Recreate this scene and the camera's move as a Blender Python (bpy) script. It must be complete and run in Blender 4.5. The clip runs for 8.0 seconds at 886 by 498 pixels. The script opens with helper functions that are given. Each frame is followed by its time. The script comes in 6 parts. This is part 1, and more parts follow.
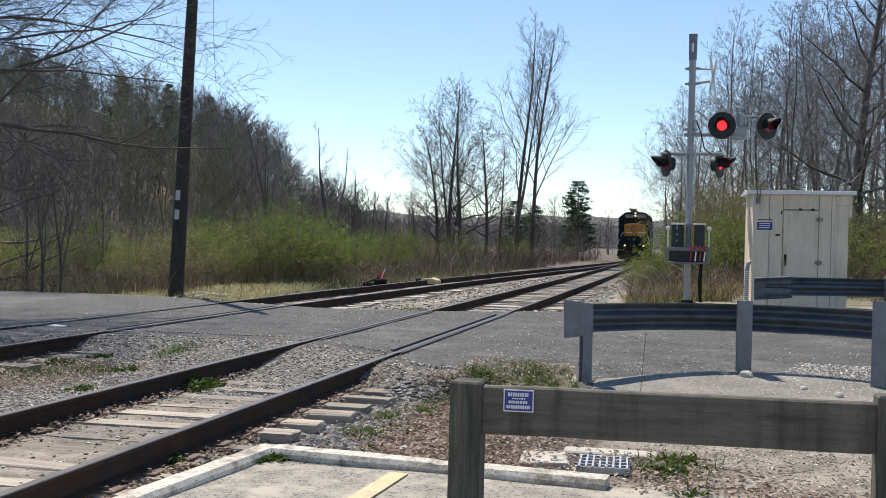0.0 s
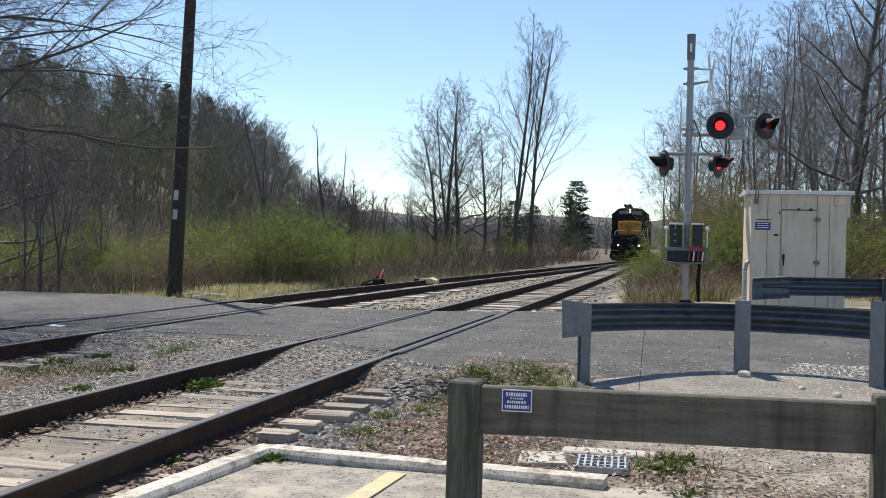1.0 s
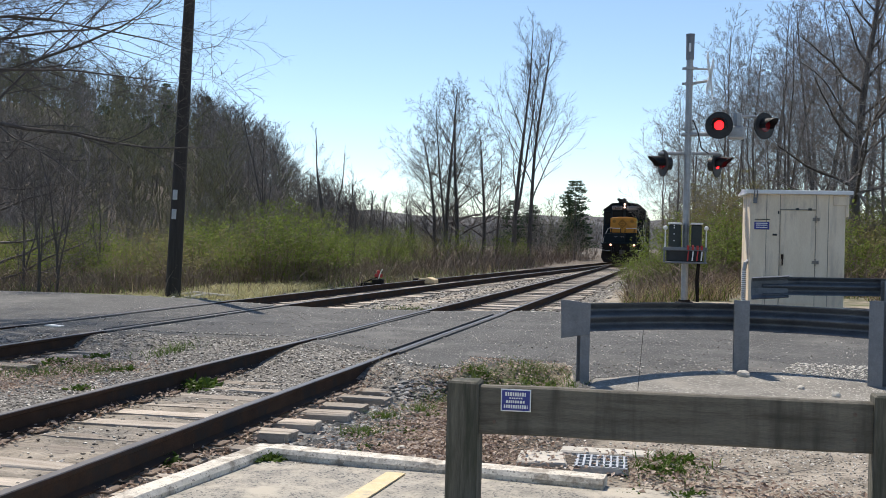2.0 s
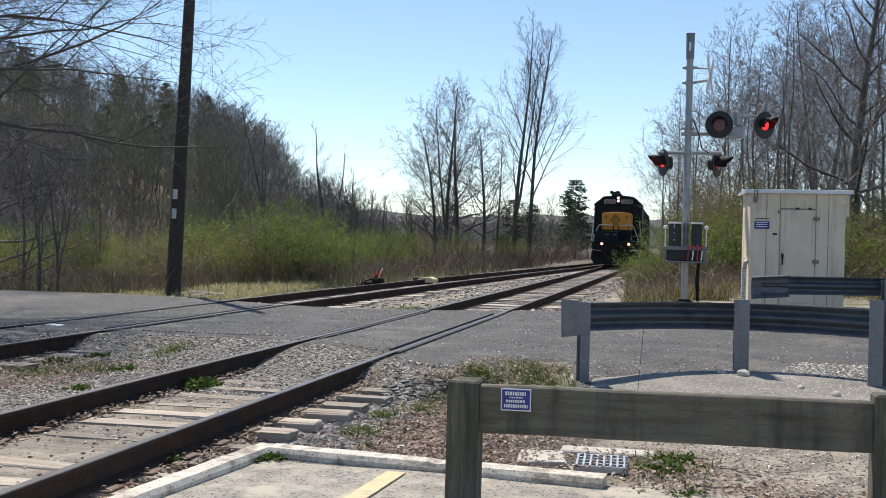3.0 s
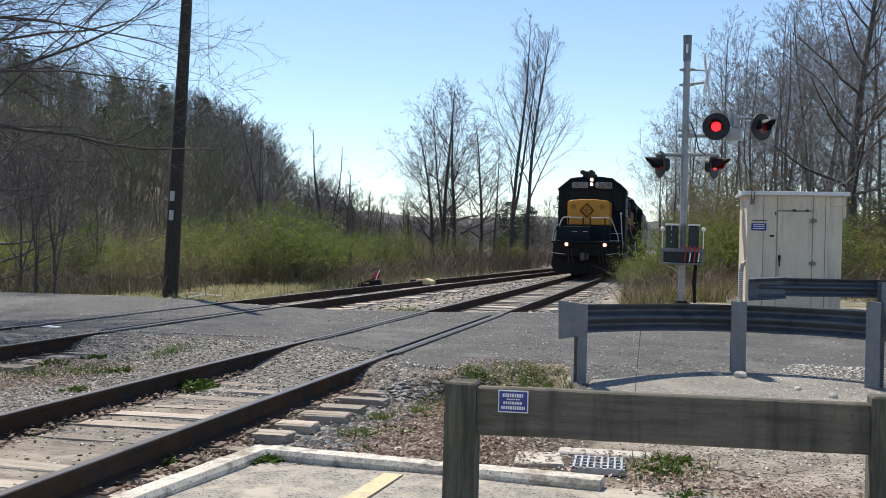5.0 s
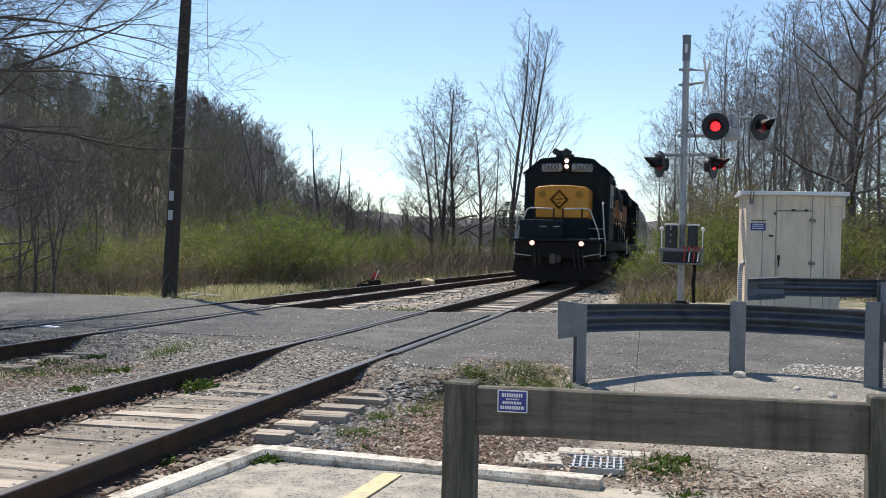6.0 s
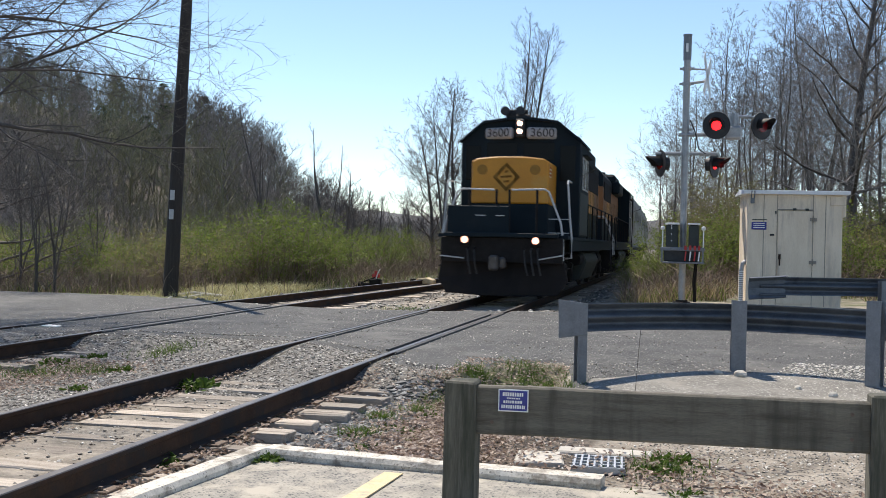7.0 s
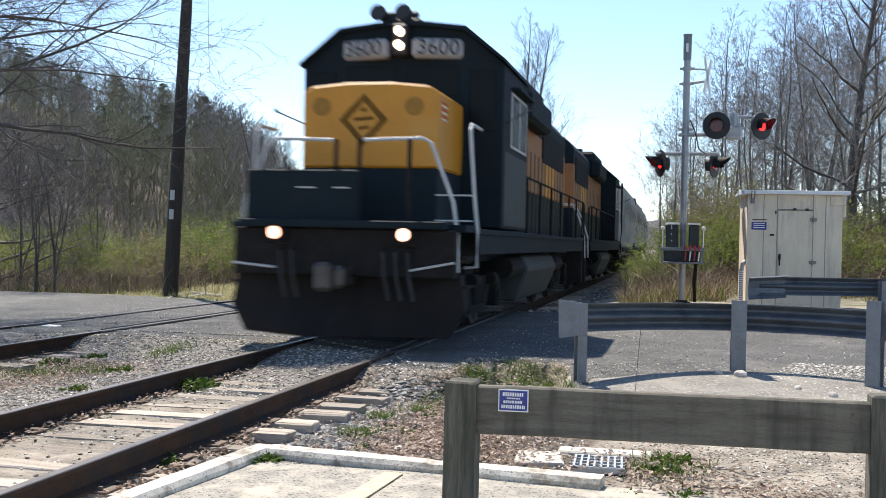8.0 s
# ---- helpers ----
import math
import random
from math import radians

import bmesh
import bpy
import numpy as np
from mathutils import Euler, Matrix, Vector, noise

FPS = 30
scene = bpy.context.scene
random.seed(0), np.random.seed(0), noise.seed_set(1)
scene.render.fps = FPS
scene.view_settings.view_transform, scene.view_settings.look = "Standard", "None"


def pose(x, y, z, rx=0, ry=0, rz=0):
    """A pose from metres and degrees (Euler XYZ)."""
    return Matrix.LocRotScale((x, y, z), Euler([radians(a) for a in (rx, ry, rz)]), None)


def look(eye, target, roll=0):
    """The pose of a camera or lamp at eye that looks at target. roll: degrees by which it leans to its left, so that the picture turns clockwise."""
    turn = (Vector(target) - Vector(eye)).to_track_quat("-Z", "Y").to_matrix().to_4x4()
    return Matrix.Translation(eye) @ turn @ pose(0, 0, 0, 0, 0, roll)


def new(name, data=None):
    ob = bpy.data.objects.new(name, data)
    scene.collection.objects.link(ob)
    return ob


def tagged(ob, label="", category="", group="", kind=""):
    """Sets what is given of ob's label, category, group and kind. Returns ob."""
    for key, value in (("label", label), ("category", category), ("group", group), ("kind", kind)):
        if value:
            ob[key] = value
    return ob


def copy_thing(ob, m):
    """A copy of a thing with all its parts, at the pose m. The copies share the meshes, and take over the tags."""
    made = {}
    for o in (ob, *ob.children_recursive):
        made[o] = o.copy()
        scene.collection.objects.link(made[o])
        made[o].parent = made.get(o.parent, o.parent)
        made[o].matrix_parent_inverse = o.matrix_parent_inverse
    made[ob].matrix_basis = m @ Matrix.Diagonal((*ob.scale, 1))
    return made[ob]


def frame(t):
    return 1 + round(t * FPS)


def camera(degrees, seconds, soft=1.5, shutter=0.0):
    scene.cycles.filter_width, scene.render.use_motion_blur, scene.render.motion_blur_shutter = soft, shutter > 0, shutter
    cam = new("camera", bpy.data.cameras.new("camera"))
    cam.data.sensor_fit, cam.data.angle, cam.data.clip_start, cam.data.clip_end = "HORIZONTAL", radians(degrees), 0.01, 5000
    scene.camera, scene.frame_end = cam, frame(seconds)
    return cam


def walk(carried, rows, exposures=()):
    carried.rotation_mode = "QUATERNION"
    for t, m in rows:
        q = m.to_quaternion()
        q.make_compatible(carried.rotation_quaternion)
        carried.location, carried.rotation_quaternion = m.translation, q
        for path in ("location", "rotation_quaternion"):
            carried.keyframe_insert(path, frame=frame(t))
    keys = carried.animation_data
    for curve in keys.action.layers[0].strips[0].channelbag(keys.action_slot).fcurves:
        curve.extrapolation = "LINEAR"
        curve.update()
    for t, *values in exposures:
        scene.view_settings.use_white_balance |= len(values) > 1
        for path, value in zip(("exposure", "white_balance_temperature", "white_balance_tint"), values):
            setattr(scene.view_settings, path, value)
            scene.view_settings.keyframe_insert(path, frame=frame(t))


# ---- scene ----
# Track runs along +Y, rail heads at z = 0, metres.
cam = camera(46.13, 8.0, soft=0.9, shutter=0.6)
EYE = Vector((0.0, 0.0, 1.353))


def aim(left, up):
    """The camera's pose on its tripod, turned left of the track and tipped up, degrees."""
    a, e = radians(left), radians(up)
    way = Vector((-math.sin(a) * math.cos(e), math.cos(a) * math.cos(e), math.sin(e)))
    return look(EYE, EYE + way * 20, 1.31)


PAN = [(0.0, 13.233, -0.378), (0.5, 13.186, -0.378), (1.0, 13.14, -0.378), (1.5, 13.093, -0.378), (2.2, 13.085, -0.4),
       (3.0, 13.09, -0.425), (3.5, 13.09, -0.41), (4.0, 13.085, -0.378), (4.5, 12.997, -0.332), (5.2, 12.93, -0.325),
       (6.0, 12.90, -0.332), (6.5, 12.90, -0.34), (7.0, 12.947, -0.378), (7.5, 12.947, -0.378), (8.0, 12.947, -0.378)]
walk(cam, [(t, aim(a, e)) for t, a, e in PAN], exposures=[(0.0, 0.25), (4.5, 0.25), (6.0, 0.3), (7.0, 0.4), (7.5, 0.52), (8.0, 0.8)])

# ---- light ----
SUN_EL, SUN_AZ = radians(56), math.atan2(-0.6, 0.8)  # azimuth from +Y, positive to +X
world = bpy.data.worlds.new("sky")
scene.world = world
world.use_nodes = True
wn = world.node_tree.nodes
sky = wn.new("ShaderNodeTexSky")
sky.sky_type, sky.sun_disc = "NISHITA", False
sky.sun_elevation, sky.sun_rotation, sky.altitude = SUN_EL, SUN_AZ, 700
sky.air_density, sky.dust_density, sky.ozone_density = 0.95, 0.0, 1.5
wn["Background"].inputs["Strength"].default_value = 0.128
world.node_tree.links.new(sky.outputs[0], wn["Background"].inputs["Color"])
sun = new("sun", bpy.data.lights.new("sun", "SUN"))
sun.data.energy, sun.data.angle, sun.data.color = 4.9, radians(0.53), (1.0, 0.915, 0.80)
TO_SUN = Vector((math.sin(SUN_AZ) * math.cos(SUN_EL), math.cos(SUN_AZ) * math.cos(SUN_EL), math.sin(SUN_EL)))
sun.matrix_world = look(TO_SUN * 60, (0, 0, 0))


# ---- materials ----
def material(name, low, high, rough=0.8, metal=0.0, scale=6.0, fine=60.0, bump=0.3, depth=0.01, stretch=(1, 1, 1), specks=None,
             spread=0.0, wear=None, coat=0.0, space="Object", gloss=0.5, streaks=None):
    """A surface of two colours mixed by noise at two scales, with fine relief. specks: (colour, share); wear: (colour, share) in broad
    patches; streaks: (colour, share, width scale) of stains running down; spread: how far the value varies from object to object."""
    m = bpy.data.materials.new(name)
    m.use_nodes = True
    nt, bsdf = m.node_tree, m.node_tree.nodes["Principled BSDF"]

    def node(kind, **values):
        n = nt.nodes.new("ShaderNode" + kind)
        for k, v in values.items():
            n.inputs[k].default_value = v
        return n

    tc, mp = node("TexCoord"), node("Mapping")
    mp.inputs["Scale"].default_value = stretch
    nt.links.new(tc.outputs[space], mp.inputs[0])
    if spread or space == "Object":
        info = node("ObjectInfo")
        mul = node("Math")
        mul.operation, mul.inputs[1].default_value = "MULTIPLY", 37.0
        nt.links.new(info.outputs["Random"], mul.inputs[0])
        nt.links.new(mul.outputs[0], mp.inputs["Location"])
    big, small = node("TexNoise", Scale=scale, Detail=6.0, Roughness=0.6), node("TexNoise", Scale=fine, Detail=4.0, Roughness=0.65)
    for n in (big, small):
        nt.links.new(mp.outputs[0], n.inputs["Vector"])
    mix = node("Mix")
    mix.data_type = "RGBA"
    add = node("Math")
    add.operation = "MULTIPLY_ADD"
    add.inputs[1].default_value = 0.55
    half = node("Math")
    half.operation, half.inputs[1].default_value = "MULTIPLY", 0.45
    nt.links.new(small.outputs[0], half.inputs[0])
    nt.links.new(big.outputs[0], add.inputs[0])
    nt.links.new(half.outputs[0], add.inputs[2])
    ramp = node("MapRange")
    ramp.inputs["From Min"].default_value, ramp.inputs["From Max"].default_value = 0.34, 0.66
    nt.links.new(add.outputs[0], ramp.inputs["Value"])
    nt.links.new(ramp.outputs[0], mix.inputs[0])
    mix.inputs[6].default_value, mix.inputs[7].default_value = (*low, 1), (*high, 1)
    colour = mix.outputs[2]

    def layer(colour, source, c, share, soft):
        r = node("MapRange")
        r.inputs["From Min"].default_value, r.inputs["From Max"].default_value = 1 - share - soft, 1 - share + soft
        nt.links.new(source, r.inputs["Value"])
        o = node("Mix")
        o.data_type = "RGBA"
        nt.links.new(r.outputs[0], o.inputs[0])
        nt.links.new(colour, o.inputs[6])
        o.inputs[7].default_value = (*c, 1)
        return o.outputs[2]

    if specks:
        v = node("TexVoronoi", Scale=fine * 1.3)
        nt.links.new(mp.outputs[0], v.inputs["Vector"])
        sep = node("SeparateColor")
        nt.links.new(v.outputs["Color"], sep.inputs[0])
        colour = layer(colour, sep.outputs[0], specks[0], specks[1], 0.03)
    if wear:
        w = node("TexNoise", Scale=scale * 0.45, Detail=8.0, Roughness=0.7)
        off = node("Mapping")
        off.inputs["Location"].default_value = (3.7, 9.1, 5.3)
        nt.links.new(mp.outputs[0], off.inputs[0])
        nt.links.new(off.outputs[0], w.inputs["Vector"])
        colour = layer(colour, w.outputs[0], wear[0], wear[1], 0.07)
    if streaks:
        down = node("Mapping")
        down.inputs["Scale"].default_value = (streaks[2], streaks[2], streaks[2] * 0.12)
        nt.links.new(tc.outputs["Object"], down.inputs[0])
        run = node("TexNoise", Scale=1.0, Detail=5.0, Roughness=0.6)
        nt.links.new(down.outputs[0], run.inputs["Vector"])
        colour = layer(colour, run.outputs[0], streaks[0], streaks[1], 0.12)
    if spread:
        hsv = node("HueSaturation")
        r = node("MapRange")
        r.inputs["To Min"].default_value, r.inputs["To Max"].default_value = 1 - spread, 1 + spread
        nt.links.new(info.outputs["Random"], r.inputs["Value"])
        nt.links.new(r.outputs[0], hsv.inputs["Value"])
        nt.links.new(colour, hsv.inputs["Color"])
        colour = hsv.outputs[0]
    nt.links.new(colour, bsdf.inputs["Base Color"])
    bsdf.inputs["Metallic"].default_value = metal
    rr = node("MapRange")
    rr.inputs["To Min"].default_value, rr.inputs["To Max"].default_value = max(0.05, rough - 0.12), min(1, rough + 0.1)
    nt.links.new(small.outputs[0], rr.inputs["Value"])
    nt.links.new(rr.outputs[0], bsdf.inputs["Roughness"])
    bsdf.inputs["Coat Weight"].default_value = coat
    bsdf.inputs["Specular IOR Level"].default_value = gloss
    if bump:
        b = node("Bump", Strength=bump, Distance=depth)
        nt.links.new(add.outputs[0], b.inputs["Height"])
        nt.links.new(b.outputs[0], bsdf.inputs["Normal"])
    return m


def leaf_material(name, low, high, through_light=0.5, rough=0.6, skew=1.0):
    """Small leaves and blades: colour by island, some light passing through."""
    m = bpy.data.materials.new(name)
    m.use_nodes = True
    nt, bsdf = m.node_tree, m.node_tree.nodes["Principled BSDF"]
    geo = nt.nodes.new("ShaderNodeNewGeometry")
    mix = nt.nodes.new("ShaderNodeMix")
    mix.data_type = "RGBA"
    mix.inputs[6].default_value, mix.inputs[7].default_value = (*low, 1), (*high, 1)
    power = nt.nodes.new("ShaderNodeMath")
    power.operation, power.inputs[1].default_value = "POWER", skew
    nt.links.new(geo.outputs["Random Per Island"], power.inputs[0])
    nt.links.new(power.outputs[0], mix.inputs[0])
    nt.links.new(mix.outputs[2], bsdf.inputs["Base Color"])
    bsdf.inputs["Roughness"].default_value = rough
    bsdf.inputs["Specular IOR Level"].default_value = 0.15
    if through_light:
        tr = nt.nodes.new("ShaderNodeBsdfTranslucent")
        nt.links.new(mix.outputs[2], tr.inputs[0])
        sh = nt.nodes.new("ShaderNodeMixShader")
        sh.inputs[0].default_value = through_light
        nt.links.new(bsdf.outputs[0], sh.inputs[1])
        nt.links.new(tr.outputs[0], sh.inputs[2])
        nt.links.new(sh.outputs[0], nt.nodes["Material Output"].inputs[0])
    return m


def glow(name, colour, strength):
    m = bpy.data.materials.new(name)
    m.use_nodes = True
    b = m.node_tree.nodes["Principled BSDF"]
    b.inputs["Base Color"].default_value = (*colour, 1)
    b.inputs["Emission Color"].default_value = (*colour, 1)
    b.inputs["Emission Strength"].default_value = strength
    return m


def glass(name, colour, rough=0.05, trans=0.0):
    m = bpy.data.materials.new(name)
    m.use_nodes = True
    b = m.node_tree.nodes["Principled BSDF"]
    b.inputs["Base Color"].default_value = (*colour, 1)
    b.inputs["Roughness"].default_value = rough
    b.inputs["Specular IOR Level"].default_value = 0.3
    b.inputs["Transmission Weight"].default_value = trans
    return m


def ground_material():
    """Bare earth, gravel, dry leaf litter and grass, mixed by the zones stored on the sheet and by noise."""
    m = bpy.data.materials.new("mixed_ground")
    m.use_nodes = True
    nt, bsdf = m.node_tree, m.node_tree.nodes["Principled BSDF"]
    tc = nt.nodes.new("ShaderNodeTexCoord")

    def tex(scale, detail=6.0, rough=0.65):
        n = nt.nodes.new("ShaderNodeTexNoise")
        n.inputs["Scale"].default_value, n.inputs["Detail"].default_value, n.inputs["Roughness"].default_value = scale, detail, rough
        nt.links.new(tc.outputs["Object"], n.inputs["Vector"])
        return n.outputs[0]

    def mixed(fac, a, b):
        n = nt.nodes.new("ShaderNodeMix")
        n.data_type = "RGBA"
        nt.links.new(fac, n.inputs[0])
        for slot, c in ((6, a), (7, b)):
            if isinstance(c, tuple):
                n.inputs[slot].default_value = (*c, 1)
            else:
                nt.links.new(c, n.inputs[slot])
        return n.outputs[2]

    def stretch(v, a, b):
        n = nt.nodes.new("ShaderNodeMapRange")
        n.inputs["From Min"].default_value, n.inputs["From Max"].default_value = a, b
        nt.links.new(v, n.inputs["Value"])
        return n.outputs[0]

    def maths(op, a, b):
        n = nt.nodes.new("ShaderNodeMath")
        n.operation = op
        for i, v in enumerate((a, b)):
            if isinstance(v, float):
                n.inputs[i].default_value = v
            else:
                nt.links.new(v, n.inputs[i])
        return n.outputs[0]

    zone = nt.nodes.new("ShaderNodeVertexColor")
    zone.layer_name = "zone"
    sep = nt.nodes.new("ShaderNodeSeparateColor")
    nt.links.new(zone.outputs[0], sep.inputs[0])
    gravel, grass, litter = sep.outputs
    blur = tex(0.9)
    vor = nt.nodes.new("ShaderNodeTexVoronoi")
    vor.inputs["Scale"].default_value = 34.0
    nt.links.new(tc.outputs["Object"], vor.inputs["Vector"])
    vs = nt.nodes.new("ShaderNodeSeparateColor")
    nt.links.new(vor.outputs["Color"], vs.inputs[0])
    earth = mixed(stretch(tex(3.0), 0.35, 0.65), (0.17, 0.145, 0.112), (0.39, 0.34, 0.275))
    stone = mixed(vs.outputs[0], (0.06, 0.056, 0.05), (0.27, 0.25, 0.22))
    leafy = mixed(vs.outputs[1], (0.045, 0.036, 0.029), (0.15, 0.12, 0.092))
    green = mixed(stretch(tex(7.0), 0.3, 0.7), (0.035, 0.05, 0.014), (0.13, 0.145, 0.05))

    def share(z):
        return stretch(maths("ADD", z, maths("MULTIPLY", maths("SUBTRACT", blur, 0.5), 1.2)), 0.35, 0.65)

    c = mixed(share(gravel), earth, stone)
    c = mixed(share(litter), c, leafy)
    c = mixed(share(grass), c, green)
    nt.links.new(c, bsdf.inputs["Base Color"])
    bsdf.inputs["Roughness"].default_value = 0.95
    b = nt.nodes.new("ShaderNodeBump")
    b.inputs["Strength"].default_value, b.inputs["Distance"].default_value = 0.7, 0.03
    nt.links.new(maths("ADD", maths("MULTIPLY", vor.outputs["Distance"], 0.6), tex(26.0)), b.inputs["Height"])
    nt.links.new(b.outputs[0], bsdf.inputs["Normal"])
    return m


GROUND = ground_material()
ASPHALT = material("worn_asphalt", (0.025, 0.026, 0.026), (0.088, 0.086, 0.082), 0.94, scale=1.3, fine=70, bump=0.6, depth=0.008,
                   specks=((0.36, 0.345, 0.32), 0.05), wear=((0.13, 0.126, 0.117), 0.40))
DUSTY = material("dusty_asphalt", (0.11, 0.102, 0.09), (0.25, 0.235, 0.205), 0.93, scale=2.6, fine=60, bump=0.9, depth=0.010, specks=((0.46, 0.44, 0.40), 0.10), wear=((0.27, 0.25, 0.215), 0.40))
LOT = material("pale_asphalt", (0.17, 0.16, 0.14), (0.40, 0.37, 0.315), 0.92, scale=4.5, fine=60, bump=0.9, depth=0.008,
               specks=((0.09, 0.088, 0.085), 0.16), wear=((0.45, 0.405, 0.33), 0.45))
RAIL_SIDE = material("rusty_rail", (0.030, 0.018, 0.012), (0.072, 0.042, 0.028), 0.85, 0.0, scale=5, fine=80, bump=0.3, depth=0.003, gloss=0.2, wear=((0.03, 0.027, 0.026), 0.45))
RAIL_TOP = material("worn_rail_head", (0.07, 0.06, 0.056), (0.13, 0.115, 0.105), 0.42, 0.5, scale=4, fine=60, bump=0.1, depth=0.002)
TIE = material("weathered_tie", (0.22, 0.18, 0.14), (0.54, 0.475, 0.40), 0.92, scale=2.2, fine=44, bump=1.0, depth=0.010, stretch=(0.6, 9, 9), spread=0.38,
               wear=((0.10, 0.08, 0.062), 0.38))
PLATE = material("rusty_plate", (0.10, 0.07, 0.055), (0.22, 0.165, 0.125), 0.85, 0.2, scale=8, fine=70, bump=0.3, depth=0.003)
KERB = material("painted_kerb", (0.52, 0.47, 0.39), (0.80, 0.75, 0.66), 0.9, scale=9, fine=70, bump=1.0, depth=0.014, wear=((0.27, 0.235, 0.19), 0.45), specks=((0.30, 0.27, 0.23), 0.08))
YELLOW_LINE = material("worn_yellow_paint", (0.58, 0.44, 0.23), (0.72, 0.59, 0.38), 0.85, scale=14, fine=90, bump=0.3, depth=0.003, wear=((0.40, 0.36, 0.28), 0.42))
TIMBER = material("grey_brown_timber", (0.075, 0.066, 0.05), (0.20, 0.18, 0.142), 0.9, scale=2.0, fine=34, bump=0.9, depth=0.007, stretch=(0.4, 9, 9), wear=((0.055, 0.045, 0.033), 0.42),
                  streaks=((0.045, 0.042, 0.032), 0.40, 6.0))
TIMBER_UP = material("grey_green_post_timber", (0.06, 0.056, 0.042), (0.16, 0.148, 0.115), 0.9, scale=2.0, fine=30, bump=0.7, depth=0.006, stretch=(7, 7, 0.5), wear=((0.035, 0.036, 0.026), 0.44), streaks=((0.03, 0.034, 0.02), 0.42, 14.0))
GALV = material("dull_galvanised_steel", (0.075, 0.085, 0.10), (0.15, 0.165, 0.185), 0.55, 0.5, scale=5, fine=50, bump=0.12, depth=0.003, wear=((0.05, 0.057, 0.068), 0.38))
GALV_POST = material("galvanised_post_steel", (0.14, 0.15, 0.165), (0.24, 0.25, 0.27), 0.6, 0.4, scale=6, fine=50, bump=0.12, depth=0.003)
ALU = material("grey_mast_metal", (0.26, 0.265, 0.27), (0.40, 0.405, 0.41), 0.5, 0.5, scale=6, fine=50, bump=0.08, depth=0.002)
BLACK = material("black_paint", (0.012, 0.012, 0.013), (0.03, 0.03, 0.031), 0.6, scale=8, fine=60, bump=0.1, depth=0.002)
CREAM = material("chalky_cream_paint", (0.68, 0.55, 0.40), (0.82, 0.70, 0.54), 0.7, scale=2.2, fine=30, bump=0.1, depth=0.003, stretch=(2.5, 2.5, 0.6), wear=((0.52, 0.42, 0.32), 0.38), streaks=((0.42, 0.34, 0.27), 0.33, 5.0))
BARK = material("grey_bark", (0.075, 0.064, 0.058), (0.19, 0.168, 0.152), 0.95, scale=3, fine=30, bump=0.8, depth=0.02, stretch=(3, 3, 0.7))
ASH_BARK = material("pale_grey_bark", (0.13, 0.112, 0.10), (0.29, 0.255, 0.23), 0.95, scale=3, fine=30, bump=0.8, depth=0.02, stretch=(3, 3, 0.7))
PALE_TWIG = material("pale_grey_twigs", (0.15, 0.137, 0.13), (0.31, 0.285, 0.27), 0.95, scale=3, fine=30, bump=0)
DARK_BARK = material("dark_bark", (0.05, 0.043, 0.038), (0.14, 0.122, 0.108), 0.95, scale=3, fine=30, bump=0.8, depth=0.02, stretch=(3, 3, 0.7))
POLE_WOOD = material("creosoted_pole", (0.022, 0.018, 0.016), (0.055, 0.046, 0.04), 0.9, scale=3, fine=26, bump=0.7, depth=0.01, stretch=(8, 8, 0.4))
WHITE_PAINT = material("white_paint", (0.70, 0.70, 0.69), (0.84, 0.84, 0.83), 0.6, scale=7, fine=60, bump=0.08, depth=0.002)
BLUE_SIGN = material("blue_enamel", (0.022, 0.03, 0.20), (0.035, 0.045, 0.27), 0.4, scale=12, fine=60, bump=0.05, depth=0.001)
RED_PAINT = material("red_paint", (0.36, 0.03, 0.03), (0.52, 0.05, 0.045), 0.6, scale=9, fine=60, bump=0.1, depth=0.002)
CONCRETE = material("pale_concrete", (0.40, 0.37, 0.32), (0.58, 0.54, 0.47), 0.9, scale=5, fine=60, bump=0.4, depth=0.006)
LOCO_GREEN = material("dark_green_loco_paint", (0.004, 0.009, 0.014), (0.009, 0.018, 0.024), 0.72, scale=1.5, fine=30, bump=0.06, depth=0.003, wear=((0.014, 0.019, 0.023), 0.36), gloss=0.2)
LOCO_GREY = material("grey_green_panel", (0.022, 0.028, 0.026), (0.046, 0.053, 0.048), 0.7, scale=1.5, fine=30, bump=0.06, depth=0.003)
LOCO_YELLOW = material("loco_yellow_paint", (0.50, 0.20, 0.010), (0.60, 0.26, 0.016), 0.5, scale=1.4, fine=30, bump=0.06, depth=0.003, wear=((0.50, 0.27, 0.05), 0.33))
LOCO_ORANGE = material("faded_orange_panel", (0.24, 0.095, 0.028), (0.34, 0.15, 0.045), 0.6, scale=1.2, fine=26, bump=0.06, depth=0.003, wear=((0.16, 0.085, 0.05), 0.42))
LOCO_MARK = material("green_marking", (0.06, 0.055, 0.03), (0.11, 0.09, 0.04), 0.7, scale=9, bump=0)
PILOT = material("grimy_pilot_paint", (0.009, 0.007, 0.0065), (0.019, 0.015, 0.014), 0.8, scale=2, fine=40, bump=0.15, depth=0.004, gloss=0.25, wear=((0.028, 0.023, 0.02), 0.33), streaks=((0.008, 0.007, 0.007), 0.42, 3.0))
UNDER = material("grimy_running_gear", (0.009, 0.008, 0.008), (0.024, 0.021, 0.020), 0.85, scale=5, fine=40, bump=0.3, depth=0.004, gloss=0.2)
WHEEL_STEEL = material("wheel_steel", (0.05, 0.045, 0.04), (0.12, 0.105, 0.095), 0.6, 0.5, scale=6, fine=50, bump=0.1, depth=0.002)
